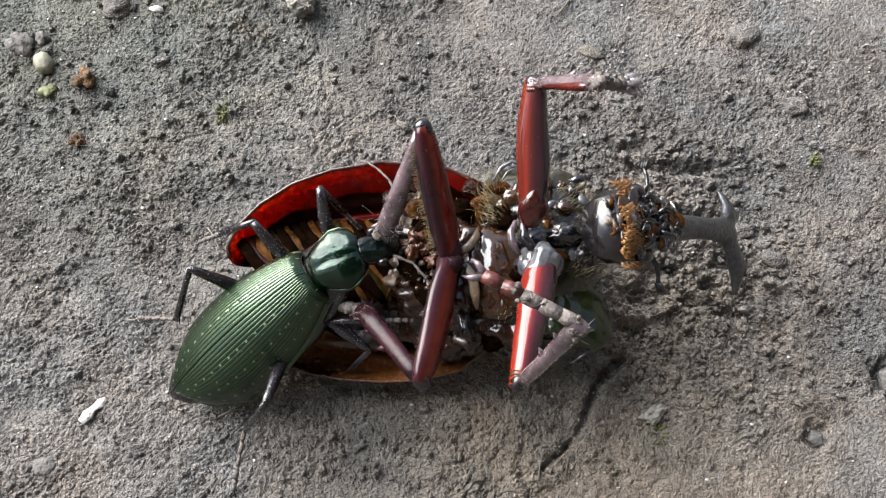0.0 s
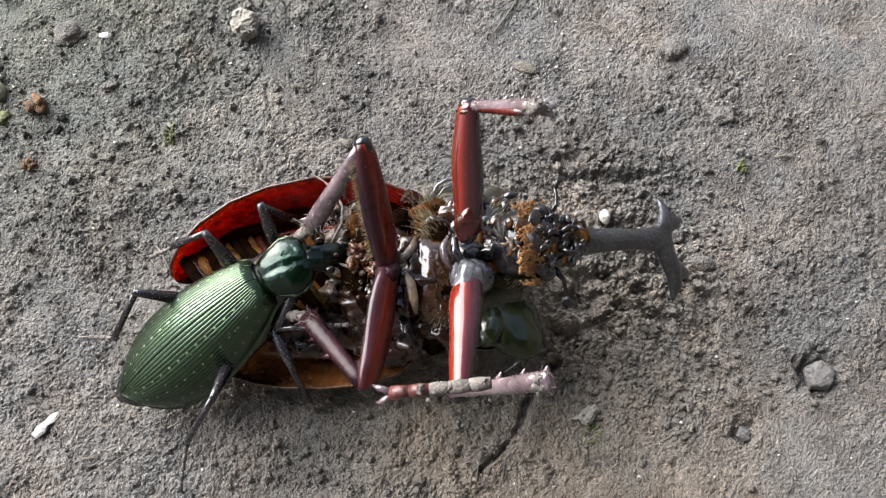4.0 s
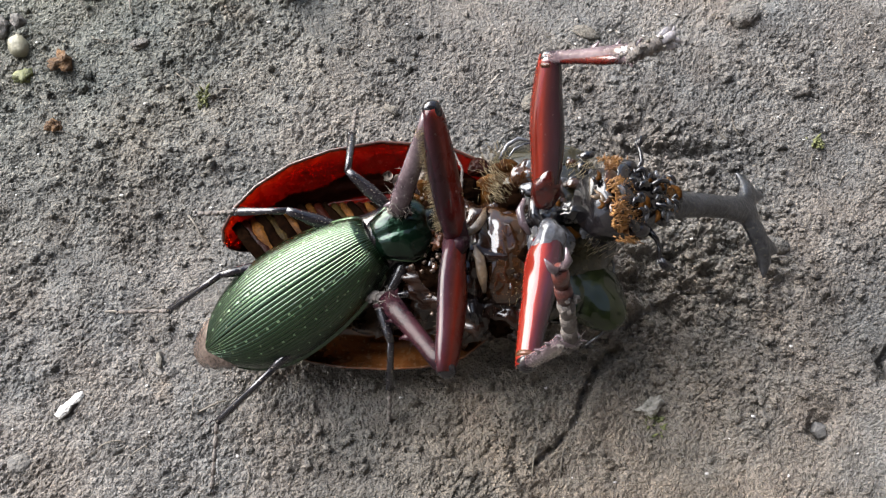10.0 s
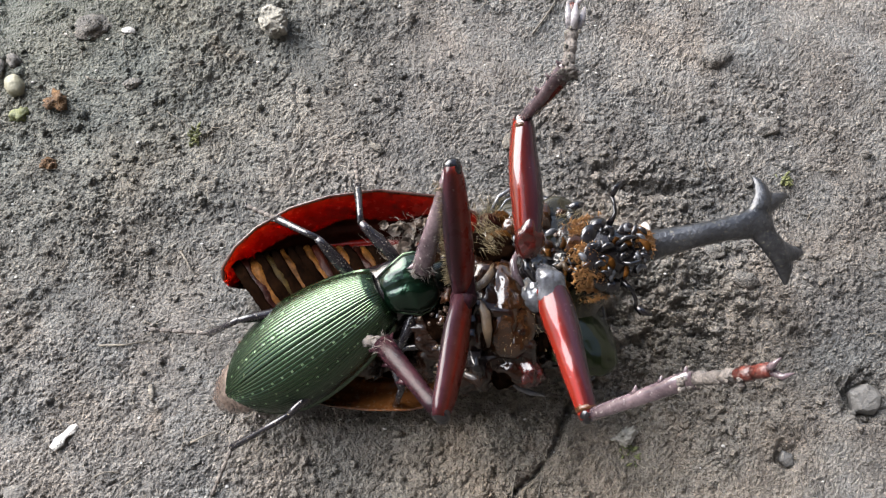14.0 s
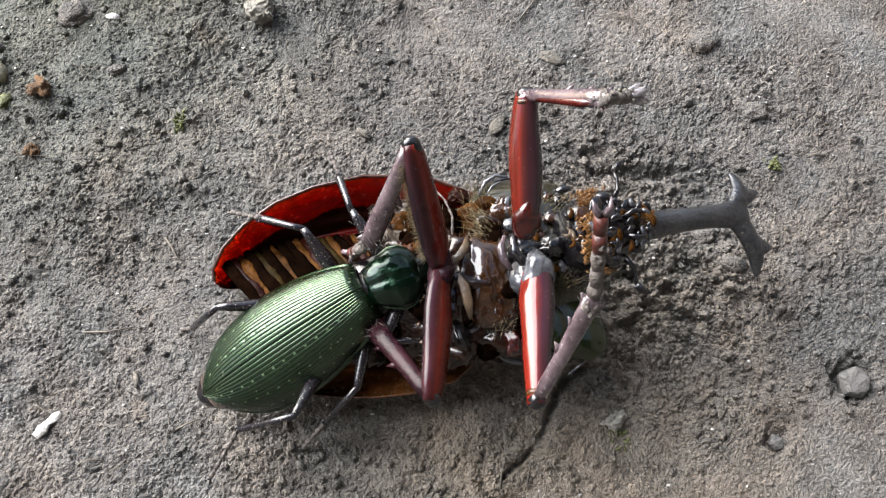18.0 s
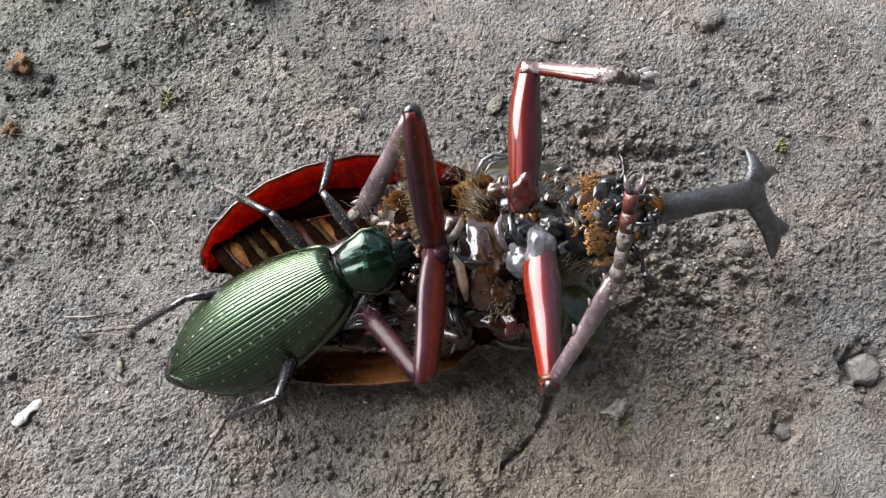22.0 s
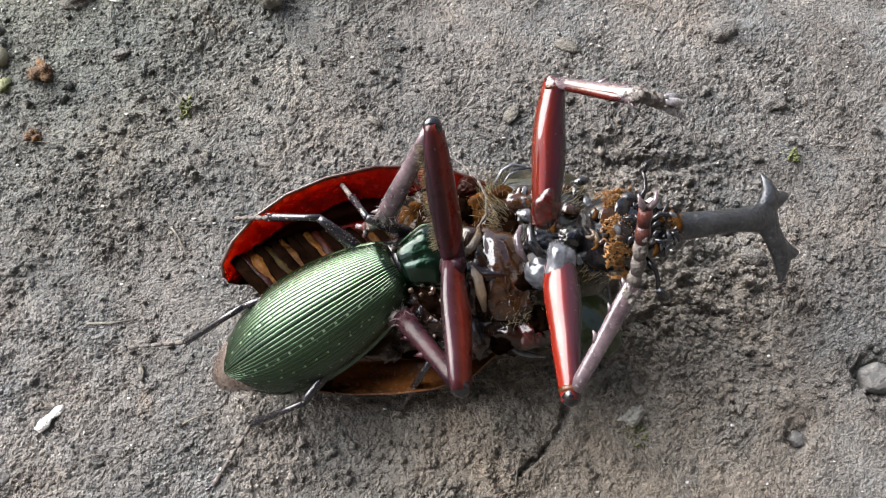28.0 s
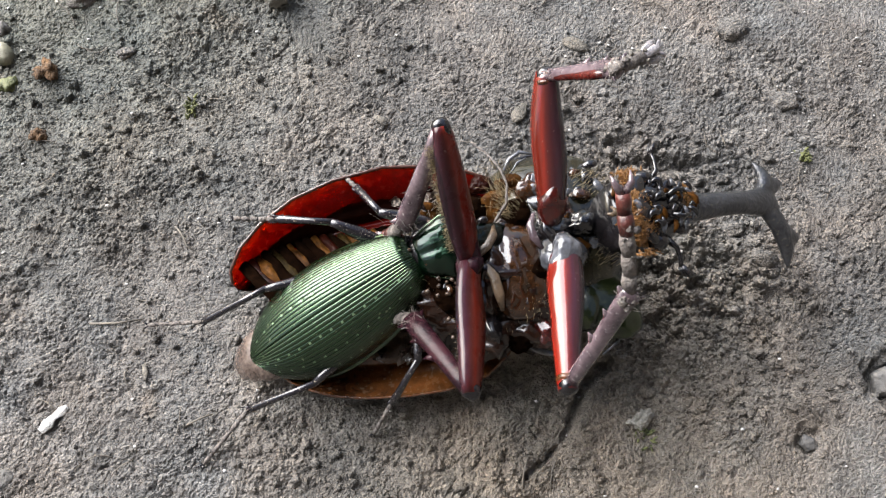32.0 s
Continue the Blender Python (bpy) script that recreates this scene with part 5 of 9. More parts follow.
def build_head():
    """The head: its space starts at the horn's root, x along the horn, y across the fork."""
    rng = random.Random(14)
    bm = bmesh.new()
    along_x(bm, [(-7.0, 2.6, 1.8, 0, -2.2), (-5.6, 3.4, 2.6, 0, -1.8), (-3.4, 3.5, 2.9, 0, -1.4), (-1.4, 2.8, 2.5, 0, -1.0), (0.4, 1.9, 1.8, 0, -0.6), (1.4, 1.5, 1.4, 0, -0.4)], 24)
    rough(bm, 0.3, 0.7, 3)
    head = part("head", bm, BLACK_SHELL, PREY, "black glossy head")
    bm = bmesh.new()
    along_x(bm, [(-0.8, 1.8, 1.5, 0, -0.8), (1.0, 1.6, 1.3, 0, -0.5), (3.5, 1.35, 1.1, 0, -0.1), (6.5, 1.2, 1.0, 0, 0.2), (9.5, 1.2, 0.95, -0.05, 0.2), (11.8, 1.45, 0.9, -0.1, 0.1), (13.1, 2.0, 0.85, -0.2, 0), (13.9, 2.3, 0.7, -0.5, -0.05), (14.5, 1.6, 0.4, -0.7, -0.1)], 22)
    tube(bm, [(12.3, 0.4, 0.1), (13.6, 1.4, 0.05), (14.2, 2.6, -0.2), (14.3, 3.6, -0.6), (14.1, 4.6, -1.0)], [0.9, 1.1, 0.95, 0.65, 0.2], 12, 0.65)
    tube(bm, [(13.9, 1.2, -0.1), (15.2, 1.7, -0.2), (16.2, 1.9, -0.35), (17.1, 2.0, -0.5)], [1.0, 0.9, 0.6, 0.2], 12, 0.6)
    tube(bm, [(12.3, -0.6, 0.1), (13.7, -2.1, 0.0), (14.7, -3.9, -0.3), (15.0, -5.4, -0.7), (14.9, -7.0, -1.1)], [0.9, 1.2, 1.2, 0.9, 0.25], 12, 0.65)
    tube(bm, [(14.2, -2.9, -0.15), (15.5, -3.8, -0.3), (16.5, -4.0, -0.4), (17.3, -4.0, -0.5)], [1.1, 1.0, 0.7, 0.25], 12, 0.6)
    horn = part("horn", bm, HORN_SHELL, head, "long slate-grey forked horn with a dull dusty skin")
    skin = horn.modifiers.new("skin", "REMESH")
    skin.mode, skin.voxel_size, skin.use_smooth_shade = "VOXEL", 0.16 * MM, True
    soft = horn.modifiers.new("worn", "SMOOTH")
    soft.factor, soft.iterations = 0.5, 10
    for sgn in (1, -1):
        bm = bmesh.new()
        ball(bm, (-3.4, 3.0 * sgn, 0.0), (1.1, 0.9, 1.0), 16)
        part("eye", bm, BLACK_SHELL, head, "round black eye")
    plates(head, [(-2.4, 1.0, 1.0, (1.1, 0.5, 0.6), (0, 0, 12), STEEL_SHELL, "shiny steel-grey jaw"), (-2.4, -1.0, 1.0, (1.1, 0.5, 0.6), (0, 0, -12), STEEL_SHELL, "shiny steel-grey jaw")], 41.0, "jaw", 0.12)
    plates(head, [(-4.5, 0.0, 0.9, (1.2, 1.3, 0.8), (0, 10, 0), BLACK_SHELL, "glossy lower lip")], 45.0, "lip", 0.2)
    plates(head, [(-1.0, 1.9, 0.7, (0.9, 0.6, 0.6), (0, 0, 30), BLACK_SHELL, ""), (-1.0, -1.9, 0.7, (0.9, 0.6, 0.6), (0, 0, -30), BLACK_SHELL, ""), (-4.6, 2.2, 0.6, (1.0, 0.7, 0.7), (0, 0, 60), STEEL_SHELL, ""), (-4.6, -2.2, 0.6, (1.0, 0.7, 0.7), (0, 0, -60), STEEL_SHELL, ""),
                  (-0.2, -0.7, 1.2, (0.7, 0.35, 0.4), (0, 0, 20), STEEL_SHELL, ""), (-6.0, 1.4, 0.5, (0.9, 1.0, 0.6), (0, 0, 0), BREAST_SHELL, ""), (-6.0, -1.4, 0.5, (0.9, 1.0, 0.6), (0, 0, 0), BREAST_SHELL, "")], 51.0, "cheek", 0.2)
    # the crowded small shiny mouth pieces round the jaws
    for k in range(52):
        bm = bmesh.new()
        x, y = rng.uniform(-4.6, 0.4) if k < 34 else rng.uniform(-7.6, -5.4), rng.uniform(-2.9, 2.9)
        y *= 1.0 - 0.07 * abs(x + 4.6)
        z = 1.75 - 0.16 * y * y + 0.1 * x + rng.uniform(-0.1, 0.5) - 0.45 * max(0.0, -4.8 - x)
        a, r, c = rng.uniform(0, 6.28), rng.uniform(0.45, 0.95), rng.uniform(-1.2, 1.2)
        way = [(x + r * u * math.cos(a + c * u), y + r * u * math.sin(a + c * u), z + 0.35 * r * (1 - u * u)) for u in (-1, -0.5, 0, 0.5, 1)]
        tube(bm, way, [0.1 * r, 0.32 * r, 0.4 * r, 0.3 * r, 0.08 * r], 10, 0.7)
        part("mouth_piece", bm, ((STEEL_SHELL, BLACK_SHELL, STEEL_SHELL, PALE_SHIELD, TERGITE_AMBER) if k < 34 else (BREAST_SHELL, PALE_SHIELD, TERGITE_AMBER, BLACK_SHELL, TAN_RIM))[k % 5], head)
    for s in (1, -1):
        bm = bmesh.new()
        tube(bm, [(-2.4, 0.9 * s, 1.7), (-1.6, 1.3 * s, 2.1), (-0.8, 1.2 * s, 2.2), (-0.3, 0.9 * s, 2.0)], [0.22, 0.26, 0.22, 0.1], 10)
        part("palp", bm, STEEL_SHELL, head, "short shiny mouth feeler")
        bm = bmesh.new()
        tube(bm, [(-2.2, 2.8 * s, 0.0), (-1.4, 3.8 * s, 0.2), (-1.2, 4.8 * s, 0.1), (-1.3, 5.6 * s, 0.0)], [0.36, 0.24, 0.2, 0.22], 8)
        for k in range(3):
            tube(bm, [(-1.3, 5.5 * s, -0.3 + 0.25 * k), (-0.8, 6.2 * s, -0.3 + 0.28 * k), (0.0, 6.6 * s, -0.3 + 0.3 * k)], [0.22, 0.34, 0.16], 8, 0.4)
        part("antenna", bm, BLACK_SHELL, head, "short dark clubbed antenna")
    bm = bmesh.new()
    roots = []
    for _ in range(700):
        a, r = rng.uniform(0, 6.28), rng.random() ** 0.5
        roots.append(((0.3 + 1.2 * r * math.cos(a), 0.4 + 1.5 * r * math.sin(a), 0.9), (0.2 * math.cos(a), 0.5 * math.sin(a), 1)))
    hairs(bm, roots, 0.6, 0.09, rng, 0.7)
    part("hair_tuft", bm, HAIR_ORANGE, head, "bright orange hair tuft at the horn's root", kind="stuff")
    bm = bmesh.new()
    roots = []
    while len(roots) < 1100:
        y = rng.uniform(-4.0, 4.0)
        if noise.noise(Vector((y * 0.8, 3.3, 0))) + 0.25 < rng.random() * 0.5:
            continue
        roots.append(((-5.6 + 0.05 * y * y + rng.gauss(0, 0.75), y, 0.9 - 0.08 * y * y), (-0.1, 0.12 * y, 1)))
    hairs(bm, roots, 0.6, 0.09, rng, 0.7)
    for k in range(26):
        y = -3.1 + 6.2 * k / 25
        lump(bm, (-5.7 + 0.05 * y * y + rng.gauss(0, 0.5), y, 0.7 - 0.08 * y * y), rng.uniform(0.22, 0.42), rng, k * 1.3, 2, 1.3)
    part("hair_band", bm, HAIR_ORANGE, head, "orange hair band behind the jaws", kind="stuff")
    return head


def build_leg(pair, femur_len, tibia_len, tarsus_len, thick, skin):
    """Three pieces that move by themselves, each along its own x."""
    rng = random.Random(len(pair) * 7 + int(femur_len * 10))
    t = thick
    wide = 1.0 if pair == "front" else 0.98
    bm = bmesh.new()
    L = femur_len
    if skin == THIGH_B:
        along_x(bm, [(-0.6, 1.0 * t, 0.95 * t, 0, 0), (0.3, 1.45 * t, 1.25 * t, 0, 0), (0.15 * L, 1.6 * t, 1.3 * t, 0, 0), (0.3 * L, 1.58 * t, 1.28 * t, 0, 0), (0.45 * L, 1.48 * t, 1.22 * t, 0, 0), (0.6 * L, 1.3 * t, 1.15 * t, 0, 0), (0.75 * L, 1.12 * t, 1.05 * t, 0, 0), (0.92 * L, 0.95 * t, 0.92 * t, 0, 0), (L + 0.3, 0.8 * t, 0.8 * t, 0, 0)], 24, 2.0)
    else:
        along_x(bm, [(-0.6, 0.9 * t, 0.9 * t, 0, 0), (0.3, 1.25 * t * wide, 1.15 * t, 0, 0), (0.15 * L, 1.42 * t * wide, 1.2 * t, 0, 0), (0.3 * L, 1.54 * t * wide, 1.2 * t, 0, 0), (0.45 * L, 1.56 * t * wide, 1.2 * t, 0.05 * t, 0), (0.6 * L, 1.48 * t * wide, 1.2 * t, 0.1 * t, 0), (0.75 * L, 1.3 * t * wide, 1.12 * t, 0.08 * t, 0), (0.92 * L, 1.05 * t, 1.0 * t, 0, 0), (L + 0.3, 0.8 * t, 0.8 * t, 0, 0)], 24, 2.0)
    bmesh.ops.subdivide_edges(bm, edges=bm.edges, cuts=1, use_grid_fill=True)
    rough(bm, 0.16, 0.3, L)
    rough(bm, 0.03, 1.3, L)
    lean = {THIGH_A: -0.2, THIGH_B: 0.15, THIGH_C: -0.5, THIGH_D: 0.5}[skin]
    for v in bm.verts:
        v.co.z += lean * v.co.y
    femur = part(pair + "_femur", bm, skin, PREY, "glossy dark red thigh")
    bm = bmesh.new()
    ball(bm, (L - 0.1, 0, 0), (0.95 * t, 0.86 * t, 0.82 * t), 14)
    rough(bm, 0.2, 1.2, L)
    part("knee", bm, BLACK_SHELL, femur, "black knee")
    bm = bmesh.new()
    k = 1.0 if skin == THIGH_B else 0.95 if skin == THIGH_A else 0.8
    ball(bm, (0.1, 0, 0.1), (2.1 * k * t, 1.5 * k * t, 1.35 * k * t), 32)
    rough(bm, 0.5, 0.6, L)
    rough(bm, 0.12, 1.8, L)
    part("hip_joint", bm, PALE_SHIELD if skin == THIGH_B else RED_SHELL if skin == THIGH_A else SHIN_DARK, femur, "shiny hip joint")
    if pair.startswith("front"):
        bm = bmesh.new()
        along_x(bm, [(0.93 * L, 0.98 * t, 0.96 * t, 0, 0), (0.95 * L, 1.0 * t, 0.98 * t, 0, 0), (0.965 * L, 0.94 * t, 0.93 * t, 0, 0)], 16, 2.4)
        part("knee_band", bm, ORANGE_BAND, femur, "orange band below the knee")
    else:
        bm = bmesh.new()
        inner = 1 if skin == THIGH_D else -0.6
        hairs(bm, [((rng.uniform(0.08, 0.9) * L, 1.4 * t * wide * rng.uniform(0.75, 1.0) * inner, rng.uniform(-0.5, 0.6)), (0.15, 1.0 * inner, 0.3)) for _ in range(420 if skin == THIGH_D else 90)], 0.85, 0.022, rng, 0.35)
        part("bristles", bm, HAIR_GOLD, femur, "golden bristles along the thigh", kind="stuff")
    bm = bmesh.new()
    L = tibia_len
    t = 0.84 * thick if pair == "front" else thick
    along_x(bm, [(-0.2, 0.72 * t, 0.7 * t, 0, 0), (0.2 * L, 0.78 * t, 0.7 * t, 0, 0), (0.5 * L, 0.8 * t, 0.64 * t, 0, 0), (0.8 * L, 0.98 * t * wide, 0.7 * t, 0, 0), (L, 1.05 * t * wide ** 1.4, 0.7 * t, 0, 0), (L + 0.3, 0.6 * t, 0.45 * t, 0, 0)], 18, 2.1)
    for s, where in ((1, 0.52), (1, 0.76), (1, 0.98), (-1, 0.97)):
        tube(bm, [(where * L - 0.3, 0.5 * t * s, 0), (where * L + 0.1, 0.95 * t * s, 0), (where * L + 0.4, 1.45 * t * s, 0)], [0.45 * t, 0.28 * t, 0.05], 8, 0.7)
    rough(bm, 0.12, 1.1, L)
    tibia = part(pair + "_tibia", bm, SHIN_DARK if skin == THIGH_C else SHIN_SHELL, PREY, "plum-brown dusty shin with spines")
    bm = bmesh.new()
    if skin == THIGH_A:
        tube(bm, [(0.2, -0.3 * t, 0.1), (0.25 * L, -0.42 * t, 0.12 * t), (0.5 * L, -0.5 * t, 0.14 * t), (0.75 * L, -0.6 * t, 0.14 * t), (0.94 * L, -0.6 * t, 0.1 * t)], [0.25 * t, 0.42 * t, 0.48 * t, 0.52 * t, 0.25 * t], 12, 1.0)
    else:
        tube(bm, [(0.3, -0.25 * t, -0.45 * t), (0.5 * L, -0.3 * t, -0.52 * t), (0.9 * L, -0.3 * t, -0.55 * t)], [0.2, 0.42 * t, 0.3 * t], 8, 0.6)
    part("shin_stripe", bm, RED_SHELL, tibia, "dark red flank of the shin")
    bm = bmesh.new()
    if pair == "front":
        for k in range(9):
            lump(bm, (rng.uniform(0.9, 1.06) * L, rng.uniform(-0.6, 0.6) * t, rng.uniform(0.1, 0.6) * t), rng.uniform(0.2, 0.4), rng, k * 1.7, 2, 0.9)
    hairs(bm, [((rng.uniform(0.85, 1.03) * L, rng.uniform(-0.8, 0.8) * t, rng.uniform(-0.2, 0.6) * t), (rng.uniform(-0.2, 1), rng.uniform(-1, 1), rng.uniform(-0.2, 0.7))) for _ in range(70)], 1.0, 0.05, rng, 0.5)
    part("dirt", bm, LEG_DUSTY, tibia, "grey dirt and fluff at the shin's end", kind="stuff")
    t = thick
    bm = bmesh.new()
    L = tarsus_len
    for k in range(5):
        a, b = k * L / 5, (k + 1) * L / 5
        bend = -0.5 * ((k / 4) ** 2)
        tube(bm, [(a, 0, bend), (a + 0.55 * (b - a), 0, bend - 0.08), (b, 0, bend - 0.15)], [0.5 * t, 0.62 * t, 0.55 * t], 10, index=1 if k > 2 else 0)
    rough(bm, 0.1, 1.8, L)
    tarsus = part(pair + "_tarsus", bm, [LEG_DUSTY, RED_FOOT], PREY, "jointed dusty foot")
    bm = bmesh.new()
    for k in range(9):
        lump(bm, (rng.uniform(0.0, 0.75) * L, rng.uniform(-0.6, 0.6) * t, rng.uniform(-0.1, 0.5) * t), rng.uniform(0.12, 0.3), rng, k * 2.3, 2, 0.8)
    part("dirt", bm, BARK if skin == THIGH_A else LEG_DUSTY, tarsus, "dirt caked on the foot", kind="stuff")
    bm = bmesh.new()
    for s in (1, -1):
        tube(bm, [(L - 0.1, 0.1 * s, -0.6), (L + 0.8, 0.6 * s, -0.5), (L + 1.4, 0.75 * s, -1.0)], [0.34 * t, 0.28 * t, 0.05], 8)
    if skin == THIGH_A:
        for y, z in ((0.5, 0.3), (-0.5, 0.2), (0.1, 0.6)):
            tube(bm, [(0.55 * L, 0.6 * y, z - 0.3), (0.75 * L, 1.2 * y, z), (0.95 * L, 1.7 * y, z - 0.1)], [0.3, 0.42, 0.1], 8, 0.6)
    part("claw", bm, PALE_CLAW if skin == THIGH_A else SHIN_SHELL, tarsus, "curved pale glassy claws" if skin == THIGH_A else "curved plum-brown claws")
    return femur, tibia, tarsus


ABDOMEN = build_abdomen()
build_breast()
PROTHORAX = build_prothorax()
HEAD = build_head()
FRONT_FEMUR_A, FRONT_TIBIA_A, FRONT_TARSUS_A = build_leg("front", 11.3, 9.6, 6.5, 0.98, THIGH_A)
FRONT_FEMUR_B, FRONT_TIBIA_B, FRONT_TARSUS_B = build_leg("front", 12.2, 10.5, 8.0, 0.95, THIGH_B)
MIDDLE_FEMUR_A, MIDDLE_TIBIA_A, MIDDLE_TARSUS_A = build_leg("middle", 12.3, 10.8, 4.5, 0.98, THIGH_D)
MIDDLE_FEMUR_B, MIDDLE_TIBIA_B, MIDDLE_TARSUS_B = build_leg("middle", 11.6, 10.5, 4.5, 0.98, THIGH_C)

# ---------------------------------------------------------------- the green ground beetle that feeds on it
# its space: the origin at the top of the neck joint, x towards its head, y to its left flank
GREEN = empty("ground_beetle", "metallic green ground beetle with ribbed wing cases, feeding on another beetle", "beetle")


def wing_case(side):
    """One ribbed wing case: fine grooves and three rows of pits."""
    bm = bmesh.new()
    nu, nv, L, ribs = 150, 200, 19.6, 20
    grid = []
    for i in range(nu + 1):
        s = i / nu
        if s < 0.56:
            w = 5.2 * (0.47 + 0.53 * math.sin(s / 0.56 * math.pi / 2) ** 0.72)
        else:
            w = 5.2 * max(1 - ((s - 0.56) / 0.44) ** 2.3, 0.0) ** 0.62
        w = max(w, 0.05)
        top = 1.35 * math.sin(math.pi * min(0.12 + s * 0.88, 1)) ** 0.8 - 0.9 * s ** 3
        if s < 0.05:
            top -= 0.9 * (1 - s / 0.05) ** 2
        drop = (3.9 + 0.6 * math.sin(math.pi * s)) * (w / 5.2) ** 0.7
        row = []
        for j in range(nv + 1):
            v = j / nv
            a = v * math.pi / 2
            y = w * math.sin(a) ** 0.96
            z = top - drop * (1 - math.cos(a) ** 0.9)
            groove = (0.5 + 0.5 * math.cos(2 * math.pi * ribs * v)) ** 4
            live = min(1, (w / 2.2)) * min(1, (1 - v) * 14 + 0.1)
            d = -0.04 * groove * live * (1 - 0.5 * v * v)
            pit = 0.0
            for n, r in enumerate((4.5, 9.5, 14.5)):
                dv = (v - r / ribs) * ribs
                du = ((s * 15 + 0.33 * n) % 1.0) - 0.5
                pit = max(pit, math.exp(-(dv / 0.6) ** 2 - (du / 0.16) ** 2))
            d -= 0.03 * pit * live
            if v > 0.965:
                y += 0.28 * (v - 0.965) / 0.035 * min(1, w / 2)
            row.append((bm.verts.new((-s * L, side * (y * (1 + d * 0.1) + 0.03), z + d * math.cos(a * 0.8))), pit, groove * live))
        grid.append(row)
    for i in range(nu):
        for j in range(nv):
            q = (grid[i][j], grid[i + 1][j], grid[i + 1][j + 1], grid[i][j + 1])
            f = bm.faces.new([c[0] for c in q])
            f.material_index = 1 if sum(c[1] for c in q) / 4 > 0.7 else 2 if sum(c[2] for c in q) / 4 > 0.66 else 0
    return bm


def build_green_body():
    for side, word in ((1, "left"), (-1, "right")):
        case = part("wing_case", wing_case(side), [GREEN_SHELL, GREEN_PIT, GREEN_GROOVE], GREEN, "ribbed metallic green wing case with rows of pits")
        sol = case.modifiers.new("thickness", "SOLIDIFY")
        sol.thickness = 0.15 * MM
    bm = bmesh.new()
    along_x(bm, [(-20.3, 0.7, 0.5, 0, -1.6), (-19.2, 2.0, 1.0, 0, -1.9), (-16, 3.9, 1.9, 0, -3.2), (-10, 5.0, 2.4, 0, -3.9), (-4, 4.6, 2.3, 0, -3.8), (0.5, 3.0, 1.9, 0, -3.0), (4, 2.4, 1.6, 0, -2.6)], 22)
    part("underside", bm, BLACK_SHELL, GREEN, "black underside")
    bm = bmesh.new()
    along_x(bm, [(-21.6, 0.6, 0.4, 0, -2.3), (-21.3, 1.2, 0.7, 0, -2.1), (-20.4, 1.75, 0.95, 0, -1.9), (-20.3, 1.95, 1.05, 0, -1.9), (-19.2, 2.4, 1.15, 0, -1.9), (-19.1, 2.6, 1.2, 0, -1.9), (-16.0, 3.2, 1.2, 0, -2.2)], 20)
    tip = part("abdomen_tip", bm, PALE_TIP, GREEN, "pale shiny tip of the abdomen")
    bm = bmesh.new()
    along_x(bm, [(-0.5, 1.5, 1.2, 0, -1.6), (0.6, 1.9, 1.3, 0, -1.6), (1.4, 2.0, 1.4, 0, -1.6)], 16)
    part("neck", bm, BLACK_SHELL, GREEN)
    bm = bmesh.new()
    turn = Euler((0, radians(6), radians(-14))).to_matrix().to_4x4()
    along_x(bm, [(0.3, 1.75, 0.7, 0, -1.0), (0.8, 2.0, 1.0, 0, -0.95), (2.0, 2.5, 1.2, 0, -0.9), (3.2, 2.95, 1.25, 0, -0.95), (4.2, 2.85, 1.15, 0, -1.1), (5.0, 2.35, 1.0, 0, -1.25), (5.5, 1.7, 0.8, 0, -1.35)], 40, 2.3)
    for v in bm.verts:
        if v.co.z > -0.9 and abs(v.co.y) < 0.35:
            v.co.z -= 0.08
    bmesh.ops.subdivide_edges(bm, edges=bm.edges, cuts=2, use_grid_fill=True)
    rough(bm, 0.1, 0.7, 1)
    rough(bm, 0.035, 2.6, 4)
    bmesh.ops.transform(bm, matrix=turn, verts=bm.verts)
    pro = part("pronotum", bm, GREEN_NECK, GREEN, "wrinkled blue-green neck shield")
    bm = bmesh.new()
    for s in (1, -1):
        tube(bm, [(0.7, 1.9 * s, -0.95), (2.0, 2.5 * s, -0.9), (3.2, 3.0 * s, -0.9), (4.2, 2.87 * s, -0.95), (5.0, 2.35 * s, -1.1)], [0.12, 0.15, 0.15, 0.15, 0.1], 8)
    bmesh.ops.transform(bm, matrix=turn, verts=bm.verts)
    part("shield_margin", bm, GREEN_SHELL, pro, "raised green margin")
    bowed = turn @ Matrix.Translation((5.2, 0, -1.4)) @ Euler((0, radians(30), 0)).to_matrix().to_4x4() @ Matrix.Translation((-5.2, 0, 1.4))
    bm = bmesh.new()
    along_x(bm, [(5.0, 1.35, 0.8, 0, -1.55), (6.0, 1.4, 0.85, 0, -1.6), (6.8, 1.45, 0.9, 0, -1.7), (7.6, 1.35, 0.8, 0, -1.8), (8.6, 1.2, 0.65, 0, -2.0), (9.4, 0.85, 0.4, 0, -2.2)], 30, 2.5)
    bmesh.ops.subdivide_edges(bm, edges=bm.edges, cuts=2, use_grid_fill=True)
    rough(bm, 0.1, 1.0, 2)
    rough(bm, 0.06, 3.0, 4)
    bmesh.ops.transform(bm, matrix=bowed, verts=bm.verts)
    head = part("head", bm, GREEN_HEAD, GREEN, "dark blue-green bowed head")
    for s in (1, -1):
        bm = bmesh.new()
        ball(bm, (7.0, 1.6 * s, -1.3), (0.55, 0.42, 0.5), 12)
        bmesh.ops.transform(bm, matrix=bowed, verts=bm.verts)
        part("eye", bm, BLACK_SHELL, head, "bulging black eye")
        bm = bmesh.new()
        tube(bm, [(8.8, 0.8 * s, -2.0), (9.8, 0.75 * s, -2.3), (10.6, 0.4 * s, -2.6), (11.0, -0.1 * s, -2.8)], [0.42, 0.36, 0.24, 0.06], 8, 0.7)
